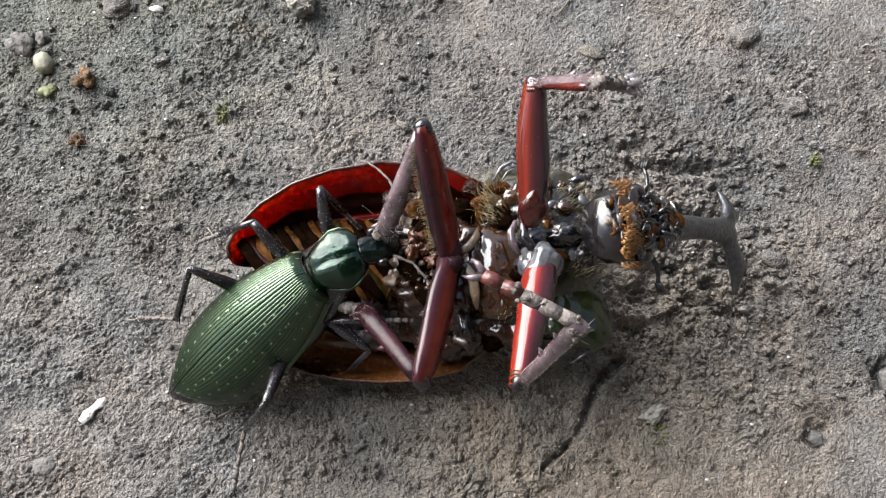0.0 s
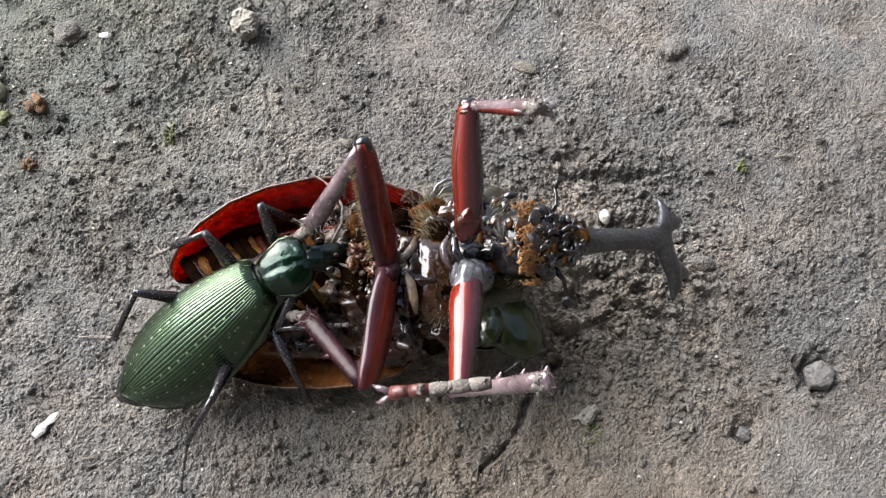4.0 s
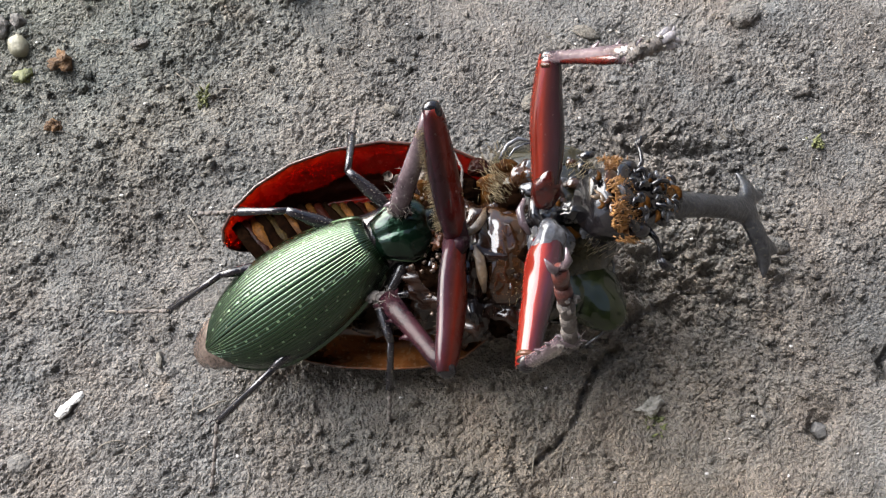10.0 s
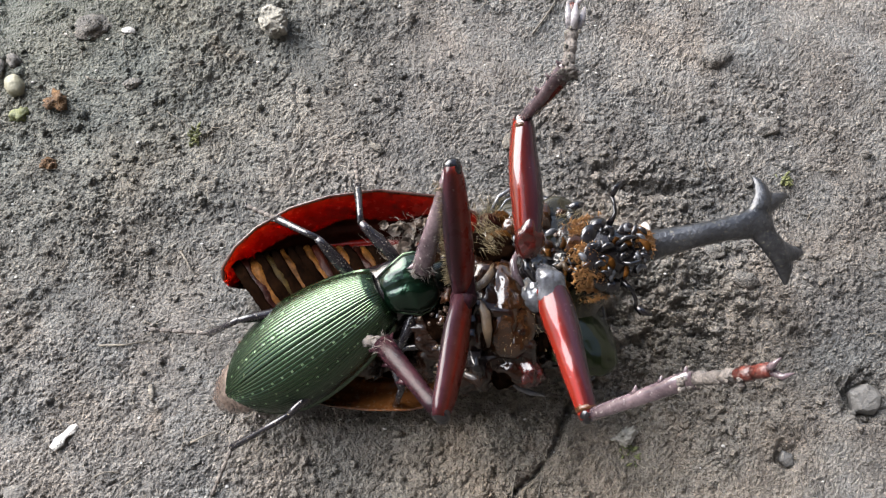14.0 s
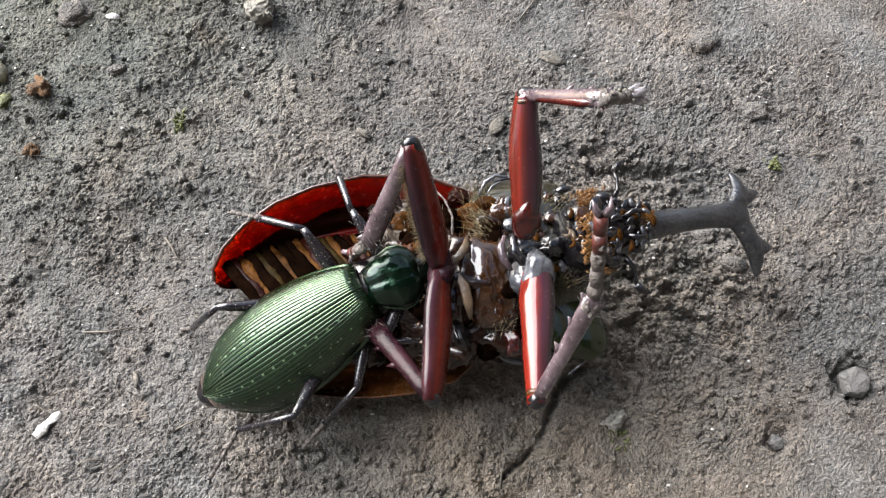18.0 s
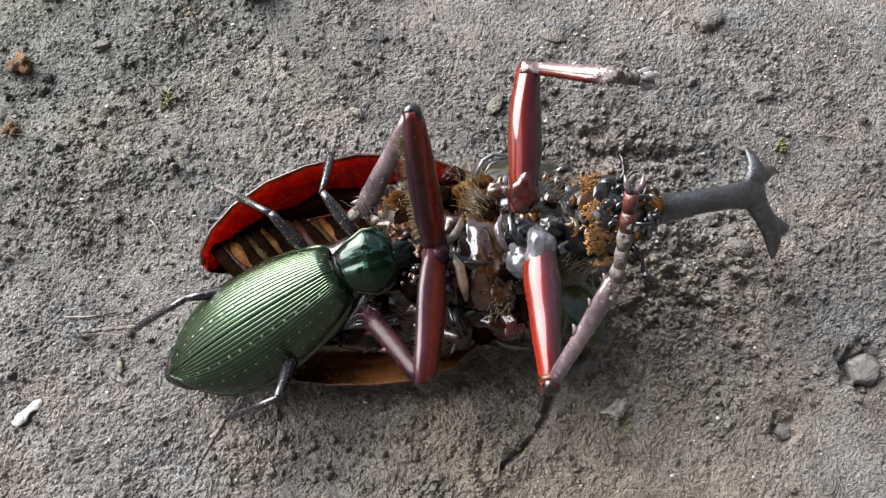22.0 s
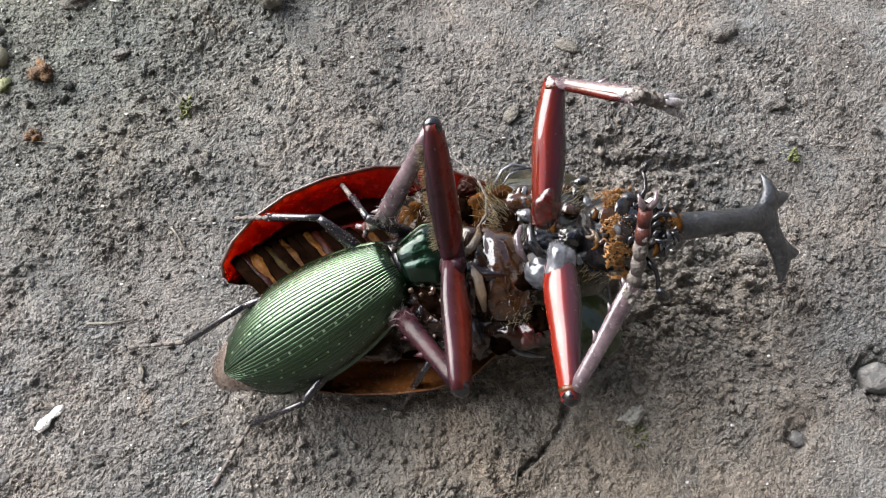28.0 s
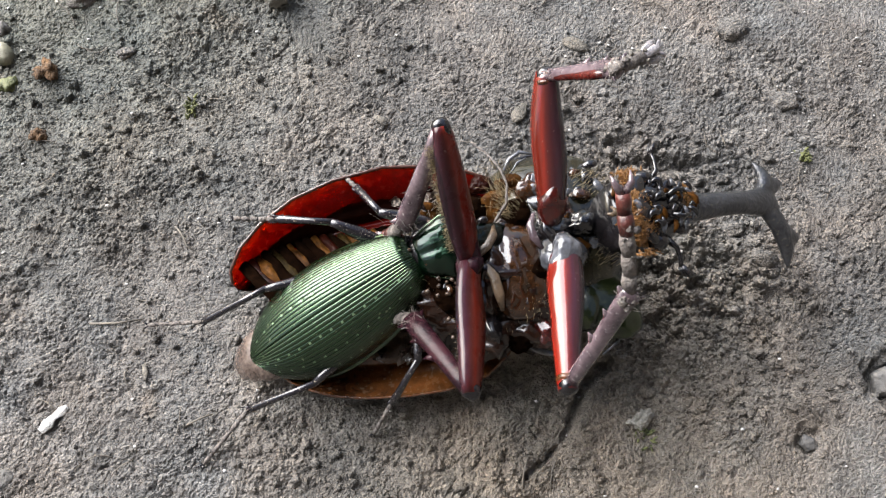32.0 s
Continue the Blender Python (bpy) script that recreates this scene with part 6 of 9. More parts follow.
        bmesh.ops.transform(bm, matrix=bowed, verts=bm.verts)
        part("jaw", bm, BLACK_SHELL, head, "curved black jaw")
        bm = bmesh.new()
        tube(bm, [(8.6, 1.0 * s, -2.3), (9.6, 1.7 * s, -2.9), (10.4, 1.6 * s, -3.6)], [0.16, 0.18, 0.2], 6)
        bmesh.ops.transform(bm, matrix=bowed, verts=bm.verts)
        part("palp", bm, LEG_DUSTY, head)
        bm = bmesh.new()
        way = [(8.2, 1.2 * s, -1.5), (9.6, 2.6 * s, -0.9), (10.4, 4.4 * s, -1.2), (10.5, 6.4 * s, -2.0), (10.0, 8.2 * s, -2.9), (9.2, 9.8 * s, -3.8)]
        line, girth = [], []
        for k in range(10):
            a, c = Vector(way[k // 2]), Vector(way[k // 2 + 1])
            p, q = a.lerp(c, (k % 2) / 2), a.lerp(c, (k % 2) / 2 + 0.5)
            r = 0.17 - 0.006 * k
            line += [p, p.lerp(q, 0.3), p.lerp(q, 0.8)]
            girth += [r * 0.6, r * 0.9, r]
        tube(bm, line + [Vector(way[5])], girth + [0.05], 6)
        bmesh.ops.transform(bm, matrix=bowed, verts=bm.verts)
        part("antenna", bm, LEG_DUSTY, head, "thin dusty jointed antenna")
    return tip


def build_green_leg(pair, lengths, t):
    L = lengths[0]
    bm = bmesh.new()
    along_x(bm, [(-0.2, 0.4 * t, 0.4 * t, 0, 0), (0.2 * L, 0.62 * t, 0.6 * t, 0, 0), (0.5 * L, 0.68 * t, 0.62 * t, 0, 0), (0.85 * L, 0.48 * t, 0.46 * t, 0, 0), (L + 0.1, 0.36 * t, 0.36 * t, 0, 0)], 12)
    femur = part(pair + "_femur", bm, LEG_BLACK, GREEN, "glossy black thigh")
    L = lengths[1]
    bm = bmesh.new()
    along_x(bm, [(-0.1, 0.34 * t, 0.34 * t, 0, 0), (0.4 * L, 0.34 * t, 0.32 * t, 0, 0), (0.9 * L, 0.42 * t, 0.38 * t, 0, 0), (L + 0.1, 0.3 * t, 0.28 * t, 0, 0)], 10)
    for s in (1, -1):
        tube(bm, [(L - 0.2, 0.25 * s, 0), (L + 0.9, 0.42 * s, -0.2)], [0.13, 0.03], 5)
    tibia = part(pair + "_tibia", bm, LEG_BLACK, GREEN, "glossy black shin with spurs")
    L = lengths[2]
    bm = bmesh.new()
    for k in range(5):
        a, b = k * L / 5, (k + 0.92) * L / 5
        tube(bm, [(a, 0, 0), (a + 0.7 * (b - a), 0, 0), (b, 0, 0)], [0.17 * t, 0.27 * t, 0.2 * t], 7)
    tarsus = part(pair + "_tarsus", bm, LEG_DUSTY, GREEN, "thin jointed dusty foot")
    bm = bmesh.new()
    for s in (1, -1):
        tube(bm, [(L, 0.05 * s, 0), (L + 0.5, 0.3 * s, 0), (L + 0.8, 0.35 * s, -0.3)], [0.11, 0.09, 0.02], 5)
    part("claw", bm, LEG_BLACK, tarsus)
    return femur, tibia, tarsus


GREEN_TIP = build_green_body()
HIND_A_FEMUR, HIND_A_TIBIA, HIND_A_TARSUS = build_green_leg("hind", (8, 8, 7), 0.95)
HIND_B_FEMUR, HIND_B_TIBIA, HIND_B_TARSUS = build_green_leg("hind", (8, 8, 7), 0.95)
FORE_A_FEMUR, FORE_A_TIBIA, FORE_A_TARSUS = build_green_leg("fore", (5.2, 5, 4), 1.0)
FORE_B_FEMUR, FORE_B_TIBIA, FORE_B_TARSUS = build_green_leg("fore", (5.2, 5, 4), 1.0)
MID_A_FEMUR, MID_A_TIBIA, MID_A_TARSUS = build_green_leg("middle", (5.8, 5.6, 4.5), 1.0)
MID_B_FEMUR, MID_B_TIBIA, MID_B_TARSUS = build_green_leg("middle", (5.8, 6, 5), 0.95)


# ---------------------------------------------------------------- what moves
def key(ob, rows):
    """Rows of seconds, millimetres and degrees, in the space of what carries the piece."""
    walk(ob, [(t, pose(x * MM, y * MM, z * MM, rx, ry, rz)) for t, x, y, z, rx, ry, rz in rows])


def motions():
    key(PREY, [(0,-1,-14.4,0,0,0,1.7), (1,-0.9,-14.4,0,0,0,1.9), (2,-0.9,-14.2,0,0,0,2.2), (3,-0.9,-13.8,0,0,0,3.4), (6,1.5,-14.8,0,0,0,0), (7,1.2,-14.7,0,0,0,-2.4), (8,-0.6,-14.8,0,0,0,-3.4), (9,0.4,-15.1,0,0,0,-1.7), (10,0.6,-13.9,0,0,0,1.8), (11,1.4,-14.5,0,0,0,2.5), (12,1.7,-15.3,0,0,0,-0.2), (13,2.8,-15.5,0,0,0,-0.1), (14,3.1,-15.2,0,0,0,-0.9), (17,2.3,-14.7,0,0,0,4.5), (18,2.2,-14.6,0,0,0,4.6), (19,1.9,-14.8,0,0,0,3.6), (20,2.1,-14.7,0,0,0,4.2), (21,2.2,-14.8,0,0,0,3.8), (22,2,-14.5,0,0,0,4.9), (23,2.1,-14.5,0,0,0,4.9), (24,2,-14.6,0,0,0,4.5), (25,2.1,-14.5,0,0,0,4.6), (28,1.7,-14.7,0,0,0,5.6), (29,2.1,-16.9,0,0,0,-0.3), (30,1.6,-13.6,0,0,0,6.1), (31,2.7,-14.3,0,0,0,7.9), (32,2.6,-14.6,0,0,0,7.8)])
    key(ABDOMEN, [(0,2.4,-0.3,0,0,0,0), (1,2.2,-0.3,0,0,0,0), (2,2.3,-0.3,0,0,0,0), (3,2.2,-0.3,0,0,0,0), (6,0,0,0,0,0,0), (7,0.6,-0.1,0,0,0,0), (8,2.8,-0.4,0,0,0,0), (9,2.1,-0.3,0,0,0,0), (10,2.2,-0.3,0,0,0,0), (11,1.6,-0.2,0,0,0,0), (12,1.2,-0.2,0,0,0,0), (13,0.4,-0.1,0,0,0,0), (14,0.5,-0.1,0,0,0,0), (17,2.3,-0.3,0,0,0,0), (18,2.4,-0.3,0,0,0,0), (19,2.8,-0.4,0,0,0,0), (20,2.6,-0.3,0,0,0,0), (21,2.4,-0.3,0,0,0,0), (22,2.7,-0.4,0,0,0,0), (23,2.6,-0.4,0,0,0,0), (24,2.7,-0.4,0,0,0,0), (25,2.6,-0.4,0,0,0,0), (28,3,-0.4,0,0,0,0), (29,2.3,-0.3,0,0,0,0), (30,3.3,-0.4,0,0,0,0), (31,2.2,-0.3,0,0,0,0), (32,2.6,-0.3,0,0,0,0)])
    key(PROTHORAX, [(0,7.6,1.9,0,0,0,8.5), (1,7.9,2.1,0,0,0,8.2), (2,7.7,1.4,0,0,0,7.2), (3,7.7,1.3,0,0,0,6.1), (6,5.8,0.5,0,0,0,10), (7,6.2,1.2,0,0,0,13), (8,8.2,2.9,0,0,0,13.5), (9,7.9,2.9,0,0,0,13), (10,7.7,2.1,0,0,0,9.4), (11,7,2.3,0,0,0,9.7), (12,7,2.5,0,0,0,13.4), (13,6.7,2.4,0,0,0,12.4), (14,6.5,2.7,0,0,0,13.4), (17,7.7,1.4,0,0,0,9.2), (18,7.6,1.1,0,0,0,8.7), (19,8.2,1.7,0,0,0,9.8), (20,8,1.1,0,0,0,8.7), (21,7.6,1.6,0,0,0,9.2), (22,7.6,1,0,0,0,7.3), (23,7.9,1,0,0,0,6.8), (24,7.9,1.1,0,0,0,6.8), (25,7.7,0.8,0,0,0,6.6), (28,7.8,1,0,0,0,5.9), (29,7.8,2.3,0,0,0,12), (30,8.3,1.4,0,0,0,8), (31,7.6,1.5,0,0,0,7.1), (32,7.8,2,0,0,0,8)])
    key(HEAD, [(0,20.5,3.5,13.7,13.5,39.1,13.4), (1,20.2,3.5,13,12.8,35.5,11.6), (2,20.4,2.7,13.5,16,37.1,12.4), (3,19.8,2.2,12.9,16,33.4,9.2), (6,17.4,4.1,12.7,11.5,19.4,18.1), (7,18.6,6,12.5,3,28.1,23.8), (8,20.7,7,12.6,4.7,34.9,19.3), (9,19.7,6.2,13.3,8.2,36.1,17.5), (10,19.5,4.2,12.7,3,30.6,7.9), (11,19.9,4.1,13.7,6.7,39.4,9), (12,16.9,5.6,12.9,10.2,-2.1,8.8), (13,16.4,5,12.7,21.5,-16.2,7), (14,17.2,5.7,13,15.1,1.6,15.4), (17,18.9,3.8,12.9,13.3,11.4,8.1), (18,19.8,3.7,12.8,11.7,18.6,10.1), (19,20,4.3,13.2,11.7,12.9,10), (20,20,3.8,12.8,12.9,15,10.1), (21,20,4.1,12.7,12.2,18.6,10), (22,20,2.7,13.6,15.7,14.8,11.2), (23,20.3,2.6,13.1,16.7,22.3,12), (24,20.1,2.6,13,15.8,15.8,11.4), (25,20.4,2.5,13,17.3,19,11), (28,20.4,2.1,13.1,16.3,17.2,7.9), (29,21.4,5.9,13.7,23.2,34.3,23.1), (30,20.2,3.4,12.7,4.3,18.2,6.9), (31,19.3,2.8,12.5,8.7,12.2,3), (32,20.5,3.4,13,6.3,25.4,8)])
    key(FRONT_FEMUR_A, [(0,8,4.7,16,10.9,-28.9,90.1), (1,8.5,4.9,16,11.3,-17,89.1), (2,8.5,4,16,9.2,-28.3,90.1), (3,8.6,3.8,16,10.1,-28.2,87.5), (5.5,6.8,3.7,16,16,-28,87.5), (6,6.4,3.7,16,12.2,-7.4,90.3), (6.2,6.7,3.8,16,9.2,0.3,91.6), (6.5,7.1,4.1,16,26.8,-10.7,75.6), (6.8,7.4,4.3,16,29.9,-11.4,68.9), (7,7.7,4.4,16,18.6,-10.2,79.7), (7.2,7.9,4.6,16,9,-20.5,90.4), (7.5,8.1,4.9,16,8,0.4,88.8), (7.8,8.4,5.3,16,13.2,-10.8,89.9), (8,8.6,5.5,16,16.3,-13.8,87.3), (8.5,8.2,5.6,16,1.9,-23.2,103.4), (8.75,8.1,5.6,16,6.4,-29.1,99.2), (9,7.9,5.6,16,11.2,-29.9,94), (9.5,8.1,5.1,16,15.4,-31.1,89.1), (10,8.4,4.5,16,11.7,-30.1,89.7), (10.5,8.2,5,16,16.5,-15.3,83.3), (11,8,5.5,16,13.7,-11.9,86.4), (11.5,7.7,5.7,16,14.4,-15.7,86.3), (12,7.3,5.8,16,12.8,-8.3,90), (12.5,7.3,5.6,16,5.8,1.5,95.3), (13,7.3,5.4,16,14.6,-0,87.3), (13.2,7.1,5.4,16,18.8,3.7,83), (13.5,6.8,5.4,16,34.2,-6.3,69.8), (13.8,6.4,5.4,16,29,-7.2,75.2), (14,6.2,5.4,16,10.8,-11.2,94), (14.2,6.3,5.3,16,4.1,-12.5,101.4), (14.5,6.6,5.2,16,13.6,-2.4,90), (15.5,7.2,4.9,16,15,-7.3,85.5), (16.5,7.9,4.7,16,16,-12.3,81.1), (17,8.3,4.5,16,12.7,-15.9,84.9), (18,8.5,4.1,16,10.7,-28.2,88.1), (19,9,4.6,16,12.8,-13.1,86.6), (20,8.7,4.4,16,11.6,-21.8,87.5), (21,8.4,4.8,16,13.2,-14.1,86.4), (22,8.5,4.5,16,14.2,-15.2,83.1), (23,8.8,4.5,16,14.2,-11.8,83.9), (24,8.6,4.5,16,14.9,-12.4,82.2), (25,8.9,4,16,13.8,-14.7,83.1), (27.5,9,4.1,16,19.3,-10.3,76.1), (28,9,4.1,16,14.3,-18,81.6), (28.5,8.6,4.7,16,13.5,-9.1,81.6), (29,8.1,5.3,16,9.7,-27.4,95.2), (29.5,8.1,4.6,16,14.8,-6,86.6), (30,8.1,3.9,16,11.4,-9.5,89.5), (30.5,7.9,3.7,16,14.4,-6.8,85.7), (31,7.7,3.4,16,9.7,-28.3,88.4), (31.5,7.9,3.8,16,11,-21.8,86.2), (32,8.2,4.1,16,9.7,-28.7,88.8)])
    key(FRONT_TIBIA_A, [(0,8,14.6,21.5,21.3,-52.1,-43.6), (1,8.7,15.7,19.3,20.8,-50.2,-41.9), (2,8.5,13.9,21.4,16.3,-51.4,-41.4), (3,9,13.7,21.3,17.6,-49.4,-44.5), (5.5,7.2,13.7,21.3,34.4,-46,-27.6), (6,6.3,14.9,17.5,30.1,-50.8,-22.8), (6.2,6.4,15.1,15.9,17.4,-40.1,-5.7), (6.5,9.9,14.9,18.1,39.8,-50.3,-34.9), (6.8,11.4,14.6,18.2,31,-33.7,-33.1), (7,9.7,15.3,18,19.7,-37.3,-17.5), (7.2,7.8,15.2,20,14.3,-41.4,-10.6), (7.5,8.3,16.2,15.9,4.5,-47.3,0.7), (7.8,8.4,16.4,18.1,34.5,-55.3,-2.5), (8,9.1,16.5,18.7,29.5,-46,4.4), (8.5,5.8,15.7,20.5,57.2,-63.3,-28.6), (8.75,6.5,15.3,21.5,33.6,-51.3,-32.2), (9,7.2,15.4,21.6,13.2,-41.5,-40.5), (9.5,8.2,14.8,21.8,14.8,-43.2,-42.8), (10,8.4,14.3,21.7,20.9,-46.4,-33.3), (10.5,9.5,15.8,19,24.8,-48.1,-38.5), (11,8.7,16.5,18.3,16.2,-39.3,-31.9), (11.5,8.4,16.6,19,20.1,-49.2,-38.2), (12,7.3,17,17.6,23,-50.5,-33.2), (12.5,6.3,16.8,15.7,-0.2,-51.7,-5.9), (13,7.8,16.7,16,25,-33.1,10.7), (13.2,8.5,16.6,15.3,24.5,-48.3,9), (13.5,10.7,15.9,17.2,21.7,-41.4,13.1), (13.8,9.3,16.2,17.4,76.8,-48.2,1.6), (14,5.4,16.5,18.2,66.4,-73.5,10.5), (14.2,4.1,16.1,18.4,105.9,-72,-30.1), (14.5,6.6,16.5,16.5,109.3,-30,-30.1), (15.5,8.1,16.1,17.4,41.3,-59.6,-9.3), (16.5,9.6,15.6,18.4,19.5,-47,-36.3), (17,9.3,15.3,19.1,20,-44.6,-36.9), (18,8.8,14.1,21.3,19.2,-44.1,-38.4), (19,9.7,15.6,18.6,16.3,-40.4,-36.3), (20,9.2,14.9,20.2,17.7,-41.9,-39.9), (21,9.1,15.7,18.8,15.4,-40.4,-39.1), (22,9.8,15.3,19,14.9,-40.7,-40.4), (23,10,15.5,18.3,13.6,-39.1,-39.6), (24,10.1,15.4,18.4,10.4,-36.8,-44.2), (25,10.2,14.9,18.9,12.1,-37.3,-44.2), (27.5,11.7,14.9,18,10.3,-33.5,-38.7), (28,10.6,14.7,19.5,13.3,-40.8,-43.9), (28.5,10.2,15.7,17.8,10.6,-34.4,-39.4), (29,7.2,15.3,21.2,15.4,-44,-37.6), (29.5,8.8,15.8,17.2,12.4,-38.5,-33.1), (30,8.2,15,17.9,36,-57.6,-31.4), (30.5,8.7,14.9,17.3,41.9,-53.2,-37.9), (31,8,13.3,21.4,20.6,-49.2,-44.2), (31.5,8.6,14.3,20.2,18,-51.6,-41.2), (32,8.4,14,21.4,22.7,-54.4,-47.4)])
    key(FRONT_TARSUS_A, [(0,12.3,10.5,29,27,41.3,26), (1,13.2,11.6,26.7,29.8,44.3,33.3), (2,13,10,28.9,36.4,55.8,36.4), (3,13.5,9.4,28.6,33.4,51.5,33.4), (5.5,13.1,10.6,28.2,22.7,60.2,42.6), (6,11.9,12.6,24.9,23.1,24.1,41.7), (6.2,13.7,14.4,22.1,31.3,8.9,60.7), (6.5,14.9,11.3,25.5,17.2,2.1,11.3), (6.8,18.1,10.3,23.6,15.1,23.7,5.9), (7,17,13.1,23.8,20.5,13.1,16.1), (7.2,14.9,13.9,26.3,26,1.3,33.9), (7.5,14.9,16.3,23,28.2,15.4,42.9), (7.8,13.9,16.2,26,16.2,16.4,58.8), (8,15.8,17,25.6,21.4,27.8,70.6), (8.5,9.6,13.6,29,20.6,39.6,69), (8.75,11.5,12.2,29,23.3,53.3,25.9), (9,12.7,10.7,28,14.2,54.7,-26.8), (9.5,13.4,10,28.4,60.5,57.7,26.9), (10,14,10.6,28.6,23.8,28.5,39.1), (10.5,14.5,11.8,26.1,10.1,48.9,19.3), (11,15,12.6,24.4,24.3,56.2,-1.1), (11.5,13.3,12.7,26.3,38.5,47.1,15.9), (12,12.4,13.6,25,22.4,22.1,38.7), (12.5,12.2,16.2,23.2,28,19.9,50.5), (13,15.7,18.2,21.3,21.3,-34.6,39.8), (13.2,14.8,17.6,22.5,20.1,-21.9,45.1), (13.5,17.7,17.6,23.6,18.5,-5.6,38), (13.8,15.7,16.4,24.6,5.8,0.9,47.1), (14,8.1,17,27.4,12.4,-0.7,82.8), (14.2,6.7,14.6,27.6,-16.3,43.4,28.1), (14.5,13.8,12.3,21.3,-47.6,64.4,-7.1), (15.5,12.9,15.3,25.7,-49.2,36.2,-43.1), (16.5,14.9,11.7,25.4,29.2,36.3,29), (17,14.7,11.2,25.8,24.7,35.2,21.8), (18,14.2,9.8,28,25.8,36.2,26.6), (19,15.5,11.3,24.8,25.7,38.9,22.8), (20,14.6,10.3,26.6,25,36.9,18.1), (21,14.8,11.1,25,23.4,32,20.8), (22,15.3,10.6,25.2,24,35.3,16.9), (23,15.7,10.7,24.4,23.9,34.7,16.3), (24,15.6,10.1,24.2,23.1,35.7,8.1), (25,15.7,9.5,24.7,24.1,41.2,9.2), (27.5,17.9,9.9,23.3,26.8,55.4,13.5), (28,15.8,9.7,25.8,23.4,38.2,7.8), (28.5,16.3,10.7,23.2,6.6,45.4,-14.7), (29,12.7,11.1,27.9,19.4,35.1,-3.3), (29.5,15.1,11.7,23.2,19.4,42.8,-2.6), (30,12.6,12.4,26,21.8,18.7,33.8), (30.5,13.3,11.4,25,17,33.6,26), (31,12.5,9,28.6,25,33.4,31.7), (31.5,13.1,10.3,27.7,23,41.3,28.8), (32,12.2,9.9,29.2,23.6,28,32.1)])
    key(FRONT_FEMUR_B, [(0,8.7,-1,16.5,-14,-14,-104.4), (1,8.8,-1.1,16.5,-13.5,-13.9,-103), (2,8.6,-1.6,16.5,-13.2,-14,-102.3), (3,8.5,-2,16.5,-12.5,-16.4,-100.7), (5.5,6,-2.2,16.5,-15.5,-22.2,-95.8), (6,5.5,-2.2,16.5,-14.8,-27.8,-97.3), (6.2,6,-2.1,16.5,-12.4,-20.5,-103.2), (6.5,6.8,-2,16.5,-11.4,-21.4,-105.8), (6.65,7.1,-1.9,16.5,-12.6,-19.3,-102.5), (6.8,7.5,-1.9,16.5,-12.3,-21.1,-103.4), (7,8,-1.8,16.5,-10.8,-25.2,-86.5), (7.2,8.2,-1.5,16.5,-12.4,-29.6,-83), (7.5,8.5,-1,16.5,-12.7,-19.7,-82.3), (7.8,8.8,-0.5,16.5,-18.9,-33.4,-93.7), (8,9,-0.2,16.5,-16.1,-25.1,-99.4), (9,7.6,0.3,16.5,-12.9,-16.3,-96.6), (10,8.3,-0.7,16.5,-14.1,-15.1,-104.3), (11,8.3,-0.3,16.5,-13.5,-1.9,-107.9), (11.2,8.3,-0.2,16.5,-13.4,-7.9,-109), (11.5,8.4,-0.2,16.5,-15.8,-20.4,-99.2), (11.8,8.4,-0.1,16.5,3,-21.4,-86.2), (12,8.4,0,16.5,-2,-16.9,-71.1), (12.5,8.1,-0.3,16.5,3.5,-25.9,-86.1), (13,7.9,-0.6,16.5,-3.6,-18.4,-74.6), (13.2,7.9,-0.3,16.5,-4.6,-18.1,-71.5), (13.5,8,0,16.5,-3.2,-11.2,-76.7), (13.8,8.1,0.4,16.5,-3.4,-9.2,-77.7), (14,8.1,0.7,16.5,-3.7,-4.3,-75.5), (14.2,8.1,0.6,16.5,-2.2,-11.7,-86.4), (14.5,8.2,0.4,16.5,-1.9,6.6,-91.8), (16.5,8.6,-0.7,16.5,-11.4,-11.2,-100), (17,8.7,-1,16.5,-11.4,-11,-100.3), (18,8.9,-1.3,16.5,-10.4,-9.8,-97.9), (19,9.4,-1.2,16.5,-10.3,-11.6,-96.3), (20,8.9,-1.5,16.5,-9.1,-14,-92.8), (21,9,-0.9,16.5,-8.4,-9.5,-91.8), (22,9.3,-1.1,16.5,-8.1,-3.9,-93), (23,9.3,-1.3,16.5,-7.8,-2,-92.6), (24,9.3,-1.6,16.5,-7.9,-2.5,-92.3), (25,9.4,-1.9,16.5,-8.9,-9.7,-93.6), (27.5,9.5,-1.5,16.5,-9,0.9,-89.6), (28,9.5,-1.4,16.5,-8.7,-7.5,-94.8), (28.5,9.1,-0.5,16.5,-8.6,2.7,-97.5), (29,8.6,0.3,16.5,-10.6,-2.2,-95.5), (29.5,8.5,-0.7,16.5,-10.6,-5.9,-96), (30,8.3,-1.7,16.5,-12.9,-21.3,-102), (30.5,8,-2,16.5,-13.5,-12.8,-100), (31,7.7,-2.2,16.5,-13.1,-17.3,-106.4), (31.5,8.1,-1.5,16.5,-13,-19.6,-106.7), (32,8.5,-0.9,16.5,-10.5,-11.5,-100.8)])
